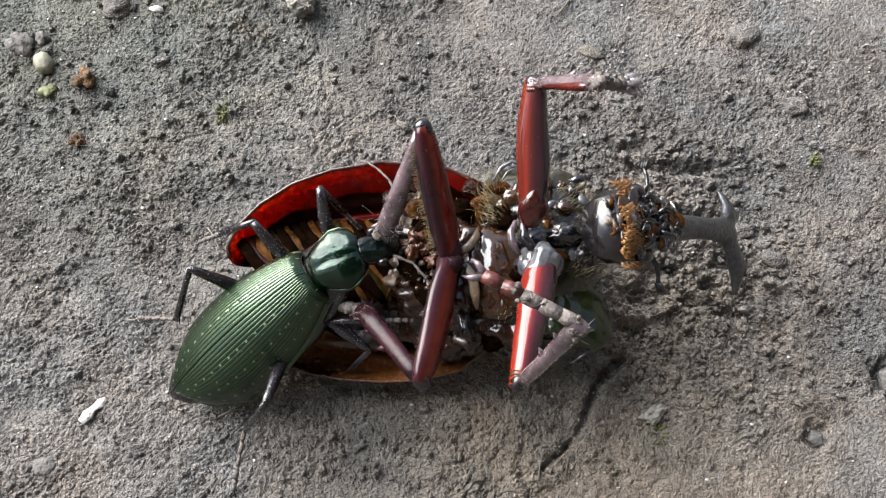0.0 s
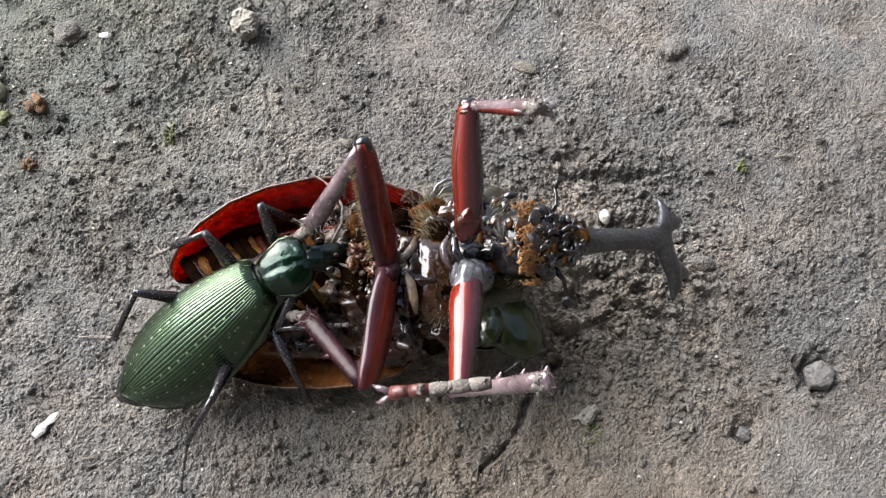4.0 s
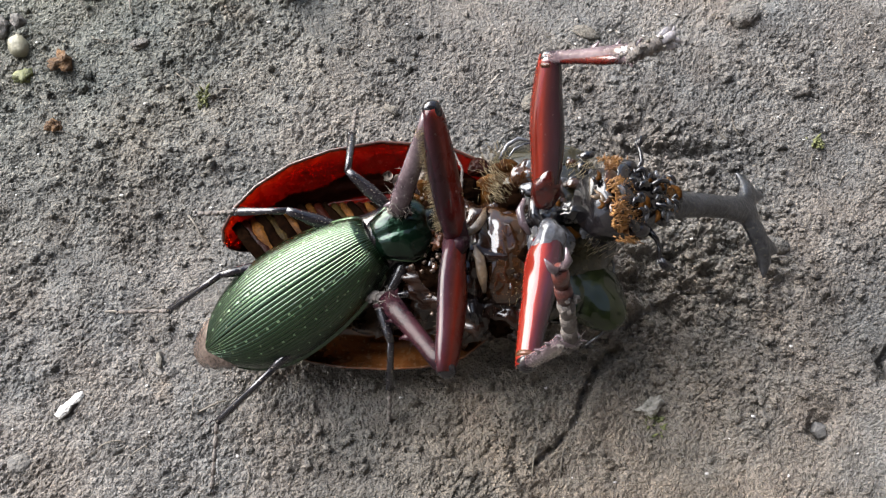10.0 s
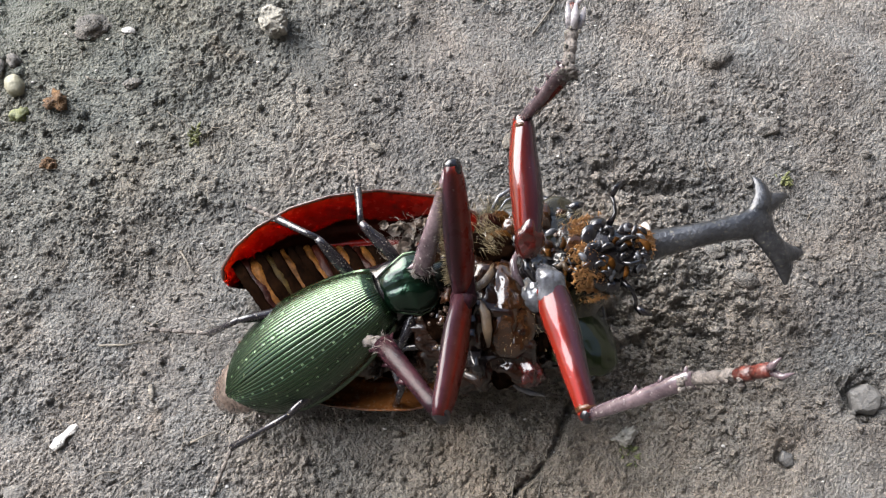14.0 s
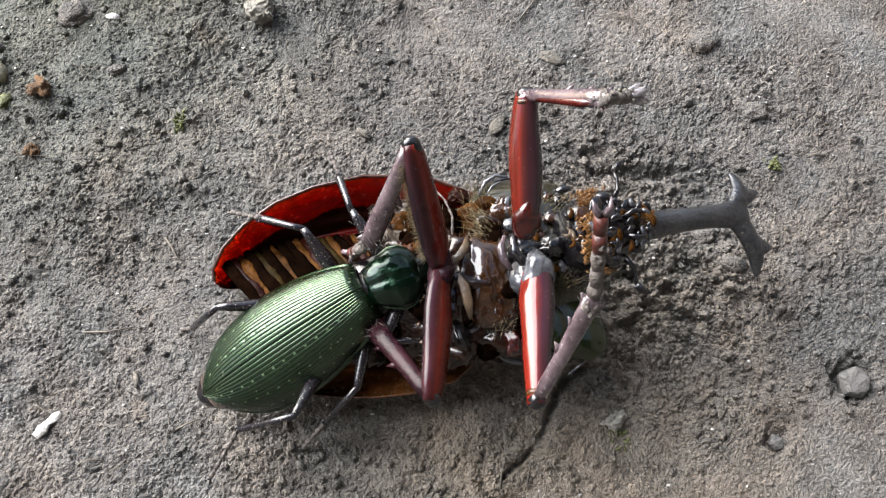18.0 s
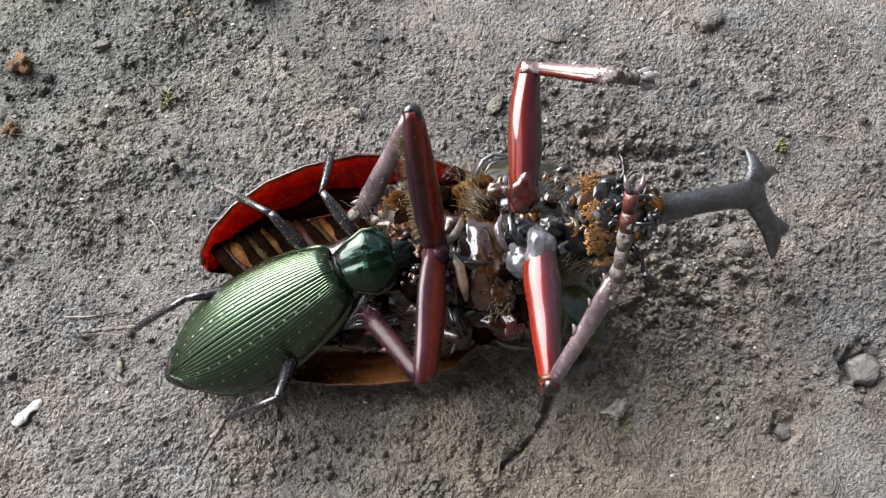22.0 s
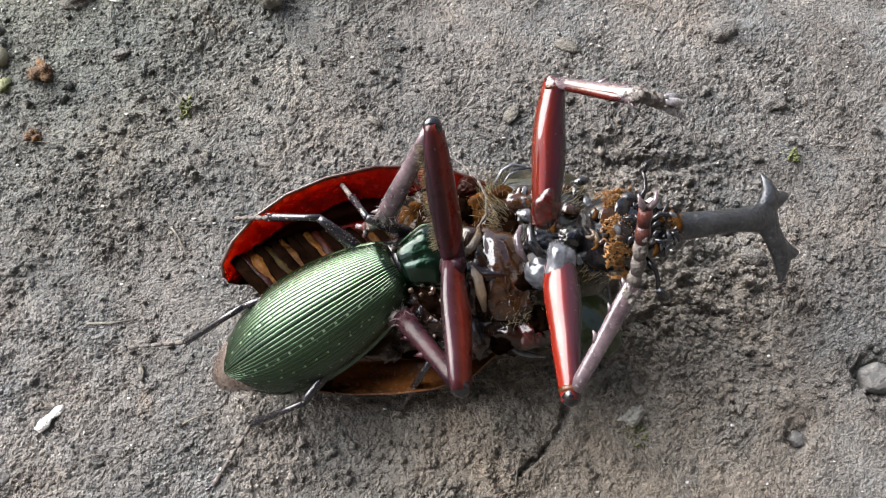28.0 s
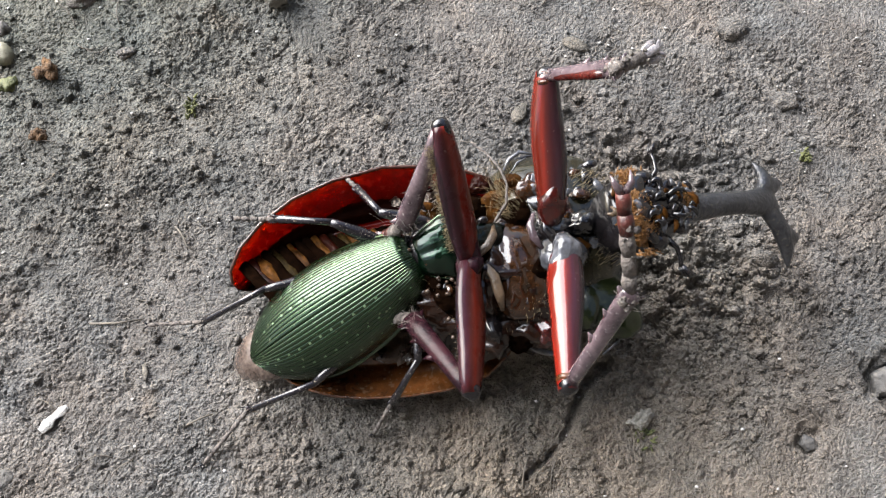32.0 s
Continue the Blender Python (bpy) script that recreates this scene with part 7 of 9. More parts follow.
    key(FRONT_TIBIA_B, [(0,5.8,-12.5,19.5,33.4,-64,40.1), (1,6.1,-12.7,19.4,30.9,-59.9,39.5), (2,6.1,-13.1,19.5,33.2,-61.1,35), (3,6.3,-13.5,19.9,32,-59.9,34.9), (4,5.6,-13.3,20.7,20.4,-47.3,-6), (4.75,5.2,-13.4,20.9,-40.2,-59.9,-8.1), (5.5,4.9,-13.4,21.1,-125,-64.9,17.2), (6,4.2,-12.9,22.2,-23.3,-49,-93.7), (6.2,3.4,-13.2,20.8,-23.9,-46,-92.9), (6.5,3.7,-12.9,21,-21.2,-47.5,-96.5), (6.65,4.6,-13.2,20.5,-30,-59.7,-85.7), (6.8,4.9,-13,20.9,-98.7,-66.6,-10.9), (6.87,6.1,-12.9,21.2,-159.4,-77.9,-6.4), (6.93,7.4,-12.9,21.4,90,-77.3,48.9), (7,8.7,-12.8,21.7,31.8,-65.9,50.8), (7.2,9.5,-12,22.5,60,-64.9,20), (7.5,10,-12.4,20.6,82.5,-55.9,-5.8), (7.8,8.1,-10.7,23.2,8.1,-82.3,80.6), (8,7.2,-11.1,21.7,25.8,-63.9,62.3), (9,6.2,-11.3,19.9,45.1,-74.5,40.5), (10,5.4,-12.1,19.7,82.9,-80,1.1), (11,4.6,-11.9,16.9,65.5,-81,23.3), (11.2,4.4,-11.7,18.2,92.8,-66.5,-4.9), (11.5,6.5,-11.4,20.8,74.1,-65.6,15.5), (11.8,9.1,-11.4,20.9,38.5,-64.1,33.4), (12,12.2,-11,20,22.2,-47.7,52.8), (12.5,8.9,-11.2,21.8,13.3,-61.7,63.7), (13,10.9,-11.8,20.3,17.1,-38.6,64.2), (13.2,11.6,-11.3,20.3,37.1,-46.7,35.1), (13.5,10.7,-11.6,18.9,59.4,-32.8,1.1), (13.8,10.6,-11.3,18.4,39.1,-32.9,4.8), (14,11.1,-11.1,17.4,30.3,-47.3,18.2), (14.2,8.9,-11.3,19,33.4,-54.8,14.3), (14.5,7.8,-11.7,15.1,58.9,-85.6,-11.9), (16.5,6.5,-12.5,18.9,12.3,-50.5,65.9), (17,6.6,-12.7,18.8,20.7,-50.3,55.1), (18,7.2,-13.2,18.6,17.7,-40,58.1), (19,8.1,-13,18.9,20.1,-49.2,56.7), (20,8.4,-13.3,19.5,18.4,-41.7,56.8), (21,8.6,-13,18.5,19.1,-44.4,56.7), (22,8.6,-13.2,17.3,18.1,-37,54.8), (23,8.8,-13.5,16.9,17.2,-28,54.7), (24,8.8,-13.7,17,17.2,-27.6,54.9), (25,8.7,-13.9,18.6,18.7,-44,57), (27.5,9.6,-13.7,16.3,21.4,-49.1,47.1), (28,8.4,-13.5,18.1,16.4,-21.2,55.5), (28.5,7.5,-12.6,15.9,13.3,-59.1,60.1), (29,7.5,-11.8,17,26.5,-58.5,51.5), (29.5,7.2,-12.8,17.7,58.4,-66.8,15.9), (30,6,-12.8,20.9,28.7,-56.9,37), (30.5,5.9,-13.7,19.2,40.8,-63.5,23.1), (31,4.4,-13.3,20.1,27.5,-61.8,44.7), (31.5,4.8,-12.6,20.6,27.6,-68.4,44.6), (32,6.3,-12.6,18.9,20.7,-51.7,52.7)])
    key(FRONT_TARSUS_B, [(0,9.3,-9.5,28.9,-13.8,-4,152.6), (1,10.2,-9.3,28.5,-14.6,-5.9,155.7), (2,10.2,-10.2,28.7,-14.9,-7,156.8), (3,10.7,-10.5,29,-14.6,-6.7,154.4), (4.5,7.2,-15.2,29.6,-46.1,32.8,-169.2), (5.5,9.1,-12.1,30.6,28,124.9,-53.6), (6,3.7,-19.8,30.1,-38.9,82.3,-118.3), (6.2,3,-20.5,28.3,8.9,69.9,-69.5), (6.5,2.8,-20,28.7,13.8,72.2,-64.3), (6.58,3.9,-19.2,29.1,4,-2.2,-77.8), (6.65,5,-18.5,29.6,18.2,-76.5,-95.6), (6.8,9,-13.7,30.5,21.5,-78.5,-99), (7,11.4,-9.5,31.3,-26,-80.7,-60.6), (7.2,13.7,-10.5,32,-101.8,-100.1,14.4), (7.5,15.9,-13,29.3,-86.9,-119.8,-1.2), (7.65,12.1,-11.1,31.5,29.8,-44.2,-172.6), (7.8,8.4,-9.3,33.6,-18.7,-30.8,174.4), (8,9.3,-7,31.1,-15.3,-4.4,163.4), (9,8.4,-9.5,30,-1.4,-29,118.8), (10,7.2,-12.1,30,-5.9,-69.5,122.4), (10.5,6.6,-11.6,28.6,-7.1,-70.6,-160.5), (11,6.1,-11.2,27.3,-10.6,-70.4,-81.4), (11.2,8.5,-12,27.8,-45.2,-100.1,-47.8), (11.5,10.7,-10.3,30.3,2.5,-103.7,-96.4), (11.6,11.5,-9.8,30.3,-49,-104.5,-98.7), (11.7,12.2,-9.3,30.4,80.8,-75.5,77.6), (11.8,13,-8.9,30.4,29.4,-76.2,75.2), (12,16.4,-5.4,27.8,10,-71.3,95.4), (12.5,11.1,-6.8,31.1,14.3,-73.1,90.9), (13,14.5,-4.4,26.9,6.1,-55.2,99.2), (13.2,17.5,-7.2,27.9,49.3,-82.2,54.3), (13.5,19.6,-11.4,24.6,-21.6,-115.5,123.5), (13.8,19.4,-10.6,24.2,96.1,-66.9,-48.2), (14,17.9,-8.9,25.1,67.6,-69.3,-17.6), (14.2,14.8,-9.8,27.5,95.6,-106.1,-44.3), (14.5,8.6,-11.9,25.6,-47.5,-61.2,96.3), (16.5,9.2,-6.4,27,-0.3,-76.3,106.2), (17,10.4,-7.2,26.9,3,-65.2,102.7), (18,11.5,-6.4,25.3,7.7,-58.1,91.2), (19,11.9,-7.3,26.9,9.7,-51.7,86), (20,12.7,-6.7,26.4,7,-57.8,93.2), (21,12.8,-6.7,25.9,9.1,-58.7,89.1), (22,13.5,-6.4,23.6,10.2,-55.8,84.6), (23,14.1,-5.9,21.9,9.4,-52.3,85.5), (24,14.2,-6.1,21.9,9.5,-54.7,86.4), (25,12.8,-7.5,25.9,11.5,-55,81.5), (27.5,14.3,-8.6,24.2,-16.8,-78.9,117.5), (28,14,-5.4,21.9,7.3,-62.9,92.3), (28.5,10.2,-8,24.9,-12.1,-74.5,113), (29,10.9,-7.5,25.9,-0.5,-63.8,114.6), (29.5,11.2,-11.6,27.4,36.6,-79.5,76), (30,10.6,-9.3,29.7,42,-76.6,41.7), (30.5,10.2,-11.8,28.6,91.4,-85.1,-8.1), (31,7.9,-9.8,29.4,-0.9,-60.4,107.2), (31.5,7.5,-9.8,30.4,9.7,-75.5,95.9), (32,10.2,-7.4,27.2,3,-47.7,97.8)])
    key(MIDDLE_FEMUR_A, [(0,0.3,0.6,14.5,2.2,-40.8,105.6), (1,0.3,0.6,14.5,3.5,-35.5,101.9), (2,0.3,0.6,14.5,3.6,-41.5,101.5), (3,0.3,0.6,14.5,3.5,-44.1,100.7), (6,0.3,0.6,14.5,5.6,-47,99.1), (7,0.3,0.6,14.5,8.5,-50.5,94.6), (8,0.3,0.6,14.5,6.5,-50.5,100.5), (9,0.3,0.6,14.5,2.1,-48.4,109.6), (10,0.3,0.6,14.5,2.3,-49.2,105.8), (11,0.3,0.6,14.5,2.3,-42.7,104.6), (12,0.3,0.6,14.5,4.3,-44.4,102.3), (13,0.3,0.6,14.5,5.5,-46.7,99.5), (14,0.3,0.6,14.5,5,-43.8,100.9), (17,0.3,0.6,14.5,1,-46.7,106.2), (18,0.3,0.6,14.5,1.2,-46.9,105.6), (19,0.3,0.6,14.5,2.9,-43.5,101.9), (20,0.3,0.6,14.5,2.6,-42.7,102.2), (21,0.3,0.6,14.5,2.7,-41.8,102.3), (22,0.3,0.6,14.5,3.2,-44,99.9), (23,0.3,0.6,14.5,3.3,-44.7,99.7), (24,0.3,0.6,14.5,3,-42.8,101), (25,0.3,0.6,14.5,2.9,-40.7,100.9), (28,0.3,0.6,14.5,3.3,-42.6,99), (29,0.3,0.6,14.5,4,-47.8,103.5), (30,0.3,0.6,14.5,0.5,-51.5,105.8), (31,0.3,0.6,14.5,-0.4,-50.4,106.3), (32,0.3,0.6,14.5,1.4,-44.3,101.7)])
    key(MIDDLE_TIBIA_A, [(0,-2.2,9.6,22.5,-17.2,42.2,-116.6), (1,-1.8,10.4,21.6,-20.2,43.3,-125.7), (2,-1.5,9.6,22.7,-21.2,41.9,-130.8), (3,-1.3,9.3,23.1,-21.8,40.8,-135), (6,-1,8.9,23.5,-31.2,55.8,-146.5), (7,-0.3,8.4,24,-27,53.9,-133.7), (8,-1.1,8.3,24,-17.1,47.7,-108.2), (9,-2.4,8.3,23.7,-16.4,49.3,-107.1), (10,-1.9,8.3,23.8,-20.5,54.4,-118.5), (11,-2,9.3,22.8,-20.8,51.2,-122.6), (12,-1.6,9.2,23.1,-18.8,49.9,-115.1), (13,-1.1,8.9,23.4,-16.7,47,-110.7), (14,-1.4,9.3,23,-15.4,43.9,-107.7), (17,-2.1,8.7,23.5,-17.1,50.8,-114.5), (18,-2,8.7,23.5,-19.9,47.5,-124.6), (19,-1.5,9.3,23,-24.2,55.4,-129.7), (20,-1.6,9.4,22.8,-30.5,62.1,-138.4), (21,-1.6,9.6,22.7,-24.8,52.2,-135), (22,-1.2,9.3,23.1,-23,50.8,-131.8), (23,-1.2,9.2,23.2,-27,54.2,-140.5), (24,-1.4,9.5,22.9,-25.8,50,-141.5), (25,-1.5,9.7,22.5,-24.2,47.7,-138.9), (28,-1.1,9.5,22.8,-23.6,52.4,-132.9), (29,-1.6,8.6,23.6,-17.7,53.2,-110), (30,-1.8,8,24.1,-15.6,54.6,-110.1), (31,-1.9,8.1,24,-15.1,52.1,-112), (32,-1.5,9.2,23.1,-20.3,53.9,-124.6)])
    key(MIDDLE_TARSUS_A, [(0,-5.8,2.4,15.3,-40.5,58.4,-176.4), (1,-6.3,4,14.2,-36.5,54.3,-175.7), (2,-6.8,3.5,15.4,-35.3,52.9,-176.2), (3,-7.1,3.5,16,-35.2,52.7,-177.9), (6,-6.1,5.5,14.6,-38.2,55.9,-175.5), (7,-4.7,3.8,15.3,-43.4,60.5,-174.5), (8,-3.4,1.4,16,-44.8,61.5,-174.4), (9,-4.5,1.6,15.5,-44.5,61.4,-175.2), (10,-4.9,2.8,15,-43.5,60.3,179.7), (11,-5.6,3.6,14.4,-42,59.6,-178.1), (12,-4.5,2.9,14.8,-42.2,60.3,-172.5), (13,-3.7,2,15.5,-42.7,61.2,-170.7), (14,-3.7,1.9,15.5,-42.6,61.2,-169.9), (17,-4.9,2.5,15.1,-41.2,59.4,-177.5), (18,-6.1,2.7,15.5,-41,58.9,-179.4), (19,-5.5,4.6,14.1,-41.4,58.9,-179.7), (20,-5.4,6.1,13.3,-41.3,58.8,179.2), (21,-6.3,4.9,14.2,-41.6,58.7,177.1), (22,-5.8,4.2,14.7,-42.9,59.7,176), (23,-6,5.2,14.4,-42.2,59.2,176), (24,-6.8,5.1,14.6,-41.5,58.6,176.7), (25,-6.9,5,14.5,-40.6,58.1,178.1), (28,-5.6,4.7,14.3,-43.7,60.6,176.7), (29,-3.8,2.5,15,-45.9,63.1,-173.9), (30,-3.9,2.1,15.3,-46.4,62.7,176.8), (31,-4.4,2,15.4,-45.9,62.6,175.8), (32,-5.1,4,14.4,-45.1,61.8,174.8)])
    key(MIDDLE_FEMUR_B, [(0,0.2,-0.6,14.5,-13,-9.6,-103.1), (1,0.2,-0.6,14.5,-12.9,-15,-100.6), (2,0.2,-0.6,14.5,-12.1,-8.4,-101), (3,0.2,-0.6,14.5,-11.8,-4.9,-102.3), (6,0.2,-0.6,14.5,-12.3,-8.5,-99.4), (7,0.2,-0.6,14.5,-13.3,-9.1,-99.9), (8,0.2,-0.6,14.5,-11.5,-11.2,-92.7), (9,0.2,-0.6,14.5,-12.3,-12.8,-96.2), (10,0.2,-0.6,14.5,-10.5,-9.6,-95.4), (11,0.2,-0.6,14.5,-11.6,-17,-96.9), (12,0.2,-0.6,14.5,-13.1,-24.5,-94.6), (13,0.2,-0.6,14.5,-14.5,-27.9,-96.2), (14,0.2,-0.6,14.5,-13.8,-17.4,-99.5), (17,0.2,-0.6,14.5,-11.3,-12,-99.6), (18,0.2,-0.6,14.5,-10.2,-7.3,-98.2), (19,0.2,-0.6,14.5,-10.4,-13.1,-96.1), (20,0.2,-0.6,14.5,-10.9,-14.8,-97.4), (21,0.2,-0.6,14.5,-10.8,-12.5,-97.4), (22,0.2,-0.6,14.5,-10.5,-7.5,-99), (23,0.2,-0.6,14.5,-10.3,-8.5,-98.3), (24,0.2,-0.6,14.5,-10.5,-8.4,-98.4), (25,0.2,-0.6,14.5,-10.9,-9.9,-99.4), (28,0.2,-0.6,14.5,-8.7,-14.1,-93.3), (29,0.2,-0.6,14.5,-12.9,-27.2,-92.7), (30,0.2,-0.6,14.5,-9.8,-5.7,-98.6), (31,0.2,-0.6,14.5,-9.4,-7,-99), (32,0.2,-0.6,14.5,-9.5,-12.5,-97.9)])
    key(MIDDLE_TIBIA_B, [(0,-2.4,-11.7,16.4,-7.6,26.2,126.4), (1,-1.9,-11.6,17.5,-7.9,24.5,127.4), (2,-2,-11.9,16.2,-7.5,20.5,127.1), (3,-2.3,-11.9,15.5,-7.5,20.3,126), (6,-1.7,-11.9,16.2,-7,22.7,127.7), (7,-1.8,-11.9,16.3,-7.1,27,129.3), (8,-0.3,-12,16.7,-7,27.5,129.9), (9,-1,-11.8,17.1,-7.2,30.1,128), (10,-0.9,-12,16.4,-7.1,29.7,124.4), (11,-1.1,-11.6,17.9,-7.4,31.8,123.6), (12,-0.7,-11.1,19.3,-7.9,33.2,126.6), (13,-0.9,-10.8,19.9,-7.6,32.6,126.4), (14,-1.6,-11.5,18,-7.8,30.6,128.1), (17,-1.7,-11.8,16.9,-7.2,28.4,122.2), (18,-1.4,-12,16,-7.1,28.1,122), (19,-1,-11.8,17.1,-7.5,31.2,122.8), (20,-1.3,-11.7,17.5,-7.2,30.9,121.8), (21,-1.3,-11.8,17,-7.2,31.2,122.1), (22,-1.6,-12,16,-7.1,30.3,121.1), (23,-1.5,-12,16.2,-7.1,30,121.1), (24,-1.5,-12,16.2,-7.1,29.9,121.6), (25,-1.7,-11.9,16.5,-7.1,29.2,121.8), (28,-0.4,-11.8,17.3,-6.5,32.4,118.7), (29,-0.3,-10.9,19.8,-6.9,34.9,124.6), (30,-1.5,-12,15.7,-6.6,29.7,119.1), (31,-1.6,-12,15.9,-6.5,30.7,116.8), (32,-1.4,-11.8,17,-6.6,33.1,116.6)])
    key(MIDDLE_TARSUS_B, [(0,-8,-4.2,11.8,-20.8,25.9,164.2), (1,-7.7,-4,13.2,-20.8,25.9,164.1), (2,-7.9,-4,12.5,-20.8,25.9,163.7), (3,-8.1,-3.9,11.8,-20.8,25.9,162.5), (6,-7.6,-4.3,12.1,-20.8,25.9,166), (7,-7.7,-4.6,11.6,-20.8,25.9,168.4), (8,-6.3,-4.8,11.9,-20.8,25.9,169.3), (9,-6.6,-4.7,11.8,-20.8,25.9,167.7), (10,-6,-4.5,11.2,-20.8,25.9,164.2), (11,-6.1,-4.2,12.4,-20.8,25.9,163.5), (12,-5.9,-4.1,13.6,-20.8,25.9,166.1), (13,-6.2,-3.7,14.3,-20.8,25.9,166.1), (14,-7.2,-4.4,12.6,-20.8,25.9,166.8), (17,-6.6,-4,11.9,-20.8,25.9,161.5), (18,-6.3,-4.1,11,-20.8,25.9,161.4), (19,-5.9,-4.3,11.7,-20.8,25.9,162.3), (20,-6,-4.1,12.1,-20.8,25.9,161.8), (21,-6,-4.2,11.6,-20.8,25.9,162.1), (22,-6.3,-4.2,10.7,-20.8,25.9,161.1), (23,-6.2,-4.2,11,-20.8,25.9,161.1), (24,-6.3,-4.2,11,-20.8,25.9,161.5), (25,-6.5,-4.1,11.4,-20.8,25.9,161.4), (28,-4.7,-4.1,11.7,-20.8,25.9,160.3), (29,-5.2,-3.8,13.8,-20.8,25.9,166.2), (30,-6,-4,10.4,-20.8,25.9,159.9), (31,-5.7,-3.9,10.5,-20.8,25.9,158.1), (32,-5.3,-4,11.3,-20.8,25.9,158.2)])
    key(GREEN, [(0,-14.2,-15.8,13.5,-4,-26.7,35.6), (1,-14.4,-15.7,13.5,-4,-25,34.1), (2,-14.2,-15.3,13.5,-4,-23.5,34.7), (3,-14.2,-14.9,13.5,-4,-23.3,35.3), (6,-9.1,-14.9,13.5,4,-16,31.5), (7,-8.7,-13.7,13.5,4,-14.6,33.2), (8,-7.6,-14.1,13.5,4,-16.1,31.5), (9,-7.2,-14.2,13.5,4,-20.1,30.4), (10,-6.9,-13.7,13.5,4,-19,30.4), (11,-6.6,-14.4,13.5,4,-20.4,27.5), (12,-6.2,-14.8,13.5,4,-20.6,27.4), (13,-5.4,-15.2,13.5,4,-24.6,27.4), (14,-4.6,-15,13.5,4,-23.1,29.6), (17,-4.8,-15.5,13.5,4,-19.3,30.4), (18,-4.8,-16.2,13.5,4,-20.8,29.9), (19,-7.1,-16.4,13.5,4,-22.1,34), (20,-6.9,-16.3,13.5,4,-22.3,32.7), (21,-5.8,-16,13.5,4,-21.8,28), (22,-6.7,-16.3,13.5,4,-22.8,27.4), (23,-6.9,-16.4,13.5,4,-22.8,27.4), (24,-6.7,-16.7,13.5,4,-23,26.8), (25,-5.6,-16.4,13.5,4,-22.3,25.3), (28,-3.2,-14.9,13.5,4,-17.9,29.4), (29,-6.2,-17.7,13.5,4,-21.4,29), (30,-7.3,-14.7,13.5,0,-19.7,31.3), (31,-2.4,-13.7,13.5,4,-24.3,29.4), (32,-2.2,-14,13.5,4,-24,28.4)])
    key(GREEN_TIP, [(t, x, 0, 0, 0, 0, 0) for t, x in ((0, 2.2), (5.0, 2.0), (6, 1.2), (7, 0.7), (8, 0.5), (14.5, 0.1), (17, 0.5), (18, 1.0), (19, 2.0), (25, 2.0), (28, 0.4), (29, 1.1), (30, 1.6), (31, -0.2), (32, -0.2))])
    key(HIND_A_FEMUR, [(0,-7.5,3,-4,13.9,-59.1,107.6), (1,-7.5,3,-4,11.2,-61.8,110.7), (2,-7.5,3,-4,10,-63.4,110.4), (3,-7.5,3,-4,6.9,-66.3,115.3), (6,-7.5,3,-4,-10.4,-27.7,156), (7,-7.5,3,-4,-11.1,-24.2,156.1), (8,-7.5,3,-4,-11.2,-24.7,158.7), (9,-7.5,3,-4,-9.9,-28.6,159.1), (10,-7.5,3,-4,-11.3,-28,162), (11,-7.5,3,-4,-11.1,-30.1,162.8), (12,-7.5,3,-4,-9.8,-30.5,159.8), (13,-7.5,3,-4,-9.3,-33.5,161.3), (14,-7.5,3,-4,-8.7,-31.2,158.6), (17,-7.5,3,-4,-8.5,-27.8,154.5), (18,-7.5,3,-4,-6.6,-29.7,151.2), (19,-7.5,3,-4,-6.2,-31.7,150.5), (20,-7.5,3,-4,-7.5,-32,154.2), (21,-7.5,3,-4,-11,-32.6,163.2), (22,-7.5,3,-4,-10.1,-33.5,161.8), (23,-7.5,3,-4,-8.5,-33.5,158.1), (24,-7.5,3,-4,-8.3,-33.8,157.9), (25,-7.5,3,-4,-11.7,-32.5,165.9), (28,-7.5,3,-4,-13.6,-24.1,168.3), (29,-7.5,3,-4,-6.4,-30.2,151.6), (30,-7.5,3,-4,-11.8,-30.1,154.7), (31,-7.5,3,-4,-11.1,-29.9,165), (32,-7.5,3,-4,-10.5,-30.3,163.5)])
    key(HIND_A_TIBIA, [(0,-8.7,6.9,2.9,-38.4,31,-171.3), (1,-8.8,6.5,3,-35.4,26.8,-172.6), (2,-8.7,6.4,3.2,-35.4,28.3,-169.1), (3,-8.9,5.9,3.3,-34.1,26.6,-170.9), (6,-14,5.9,-0.3,-22.3,34.5,172.9), (7,-14.2,6,-0.7,-19.2,26.2,172.9), (8,-14.3,5.6,-0.7,-19.7,26.4,173.6), (9,-14.1,5.5,-0.2,-18.2,15,175), (10,-14.2,5.2,-0.2,-18.6,17.5,175), (11,-14.1,5,0,-22.2,26.2,176.7), (12,-14,5.4,0.1,-19.7,21.9,173.5), (13,-13.8,5.1,0.4,-14.4,7.1,168.1), (14,-13.9,5.5,0.1,-21.5,36.5,164.2), (17,-13.9,6,-0.3,-34.2,46.2,-173.4), (18,-13.6,6.3,0,-26.9,41.4,169.5), (19,-13.4,6.4,0.2,-14.4,19,163.4), (20,-13.6,6,0.2,-16.5,21.9,166.6), (21,-14,4.9,0.3,-17.9,20,170), (22,-13.8,5.1,0.4,-18.9,19.9,172.2), (23,-13.7,5.5,0.4,-20.3,18.7,176.2), (24,-13.7,5.5,0.5,-20.3,18.1,176.5), (25,-14,4.7,0.3,-17.8,12.2,173.7), (28,-14.7,4.5,-0.7,-18.5,15.7,176.1), (29,-13.6,6.3,0,-18.7,22.8,170.5), (30,-13.8,6,0,-27,27.3,177.4), (31,-14.2,4.8,0,-15.4,-4,173.5), (32,-14.1,5,0,-16.7,5.9,173.8)])
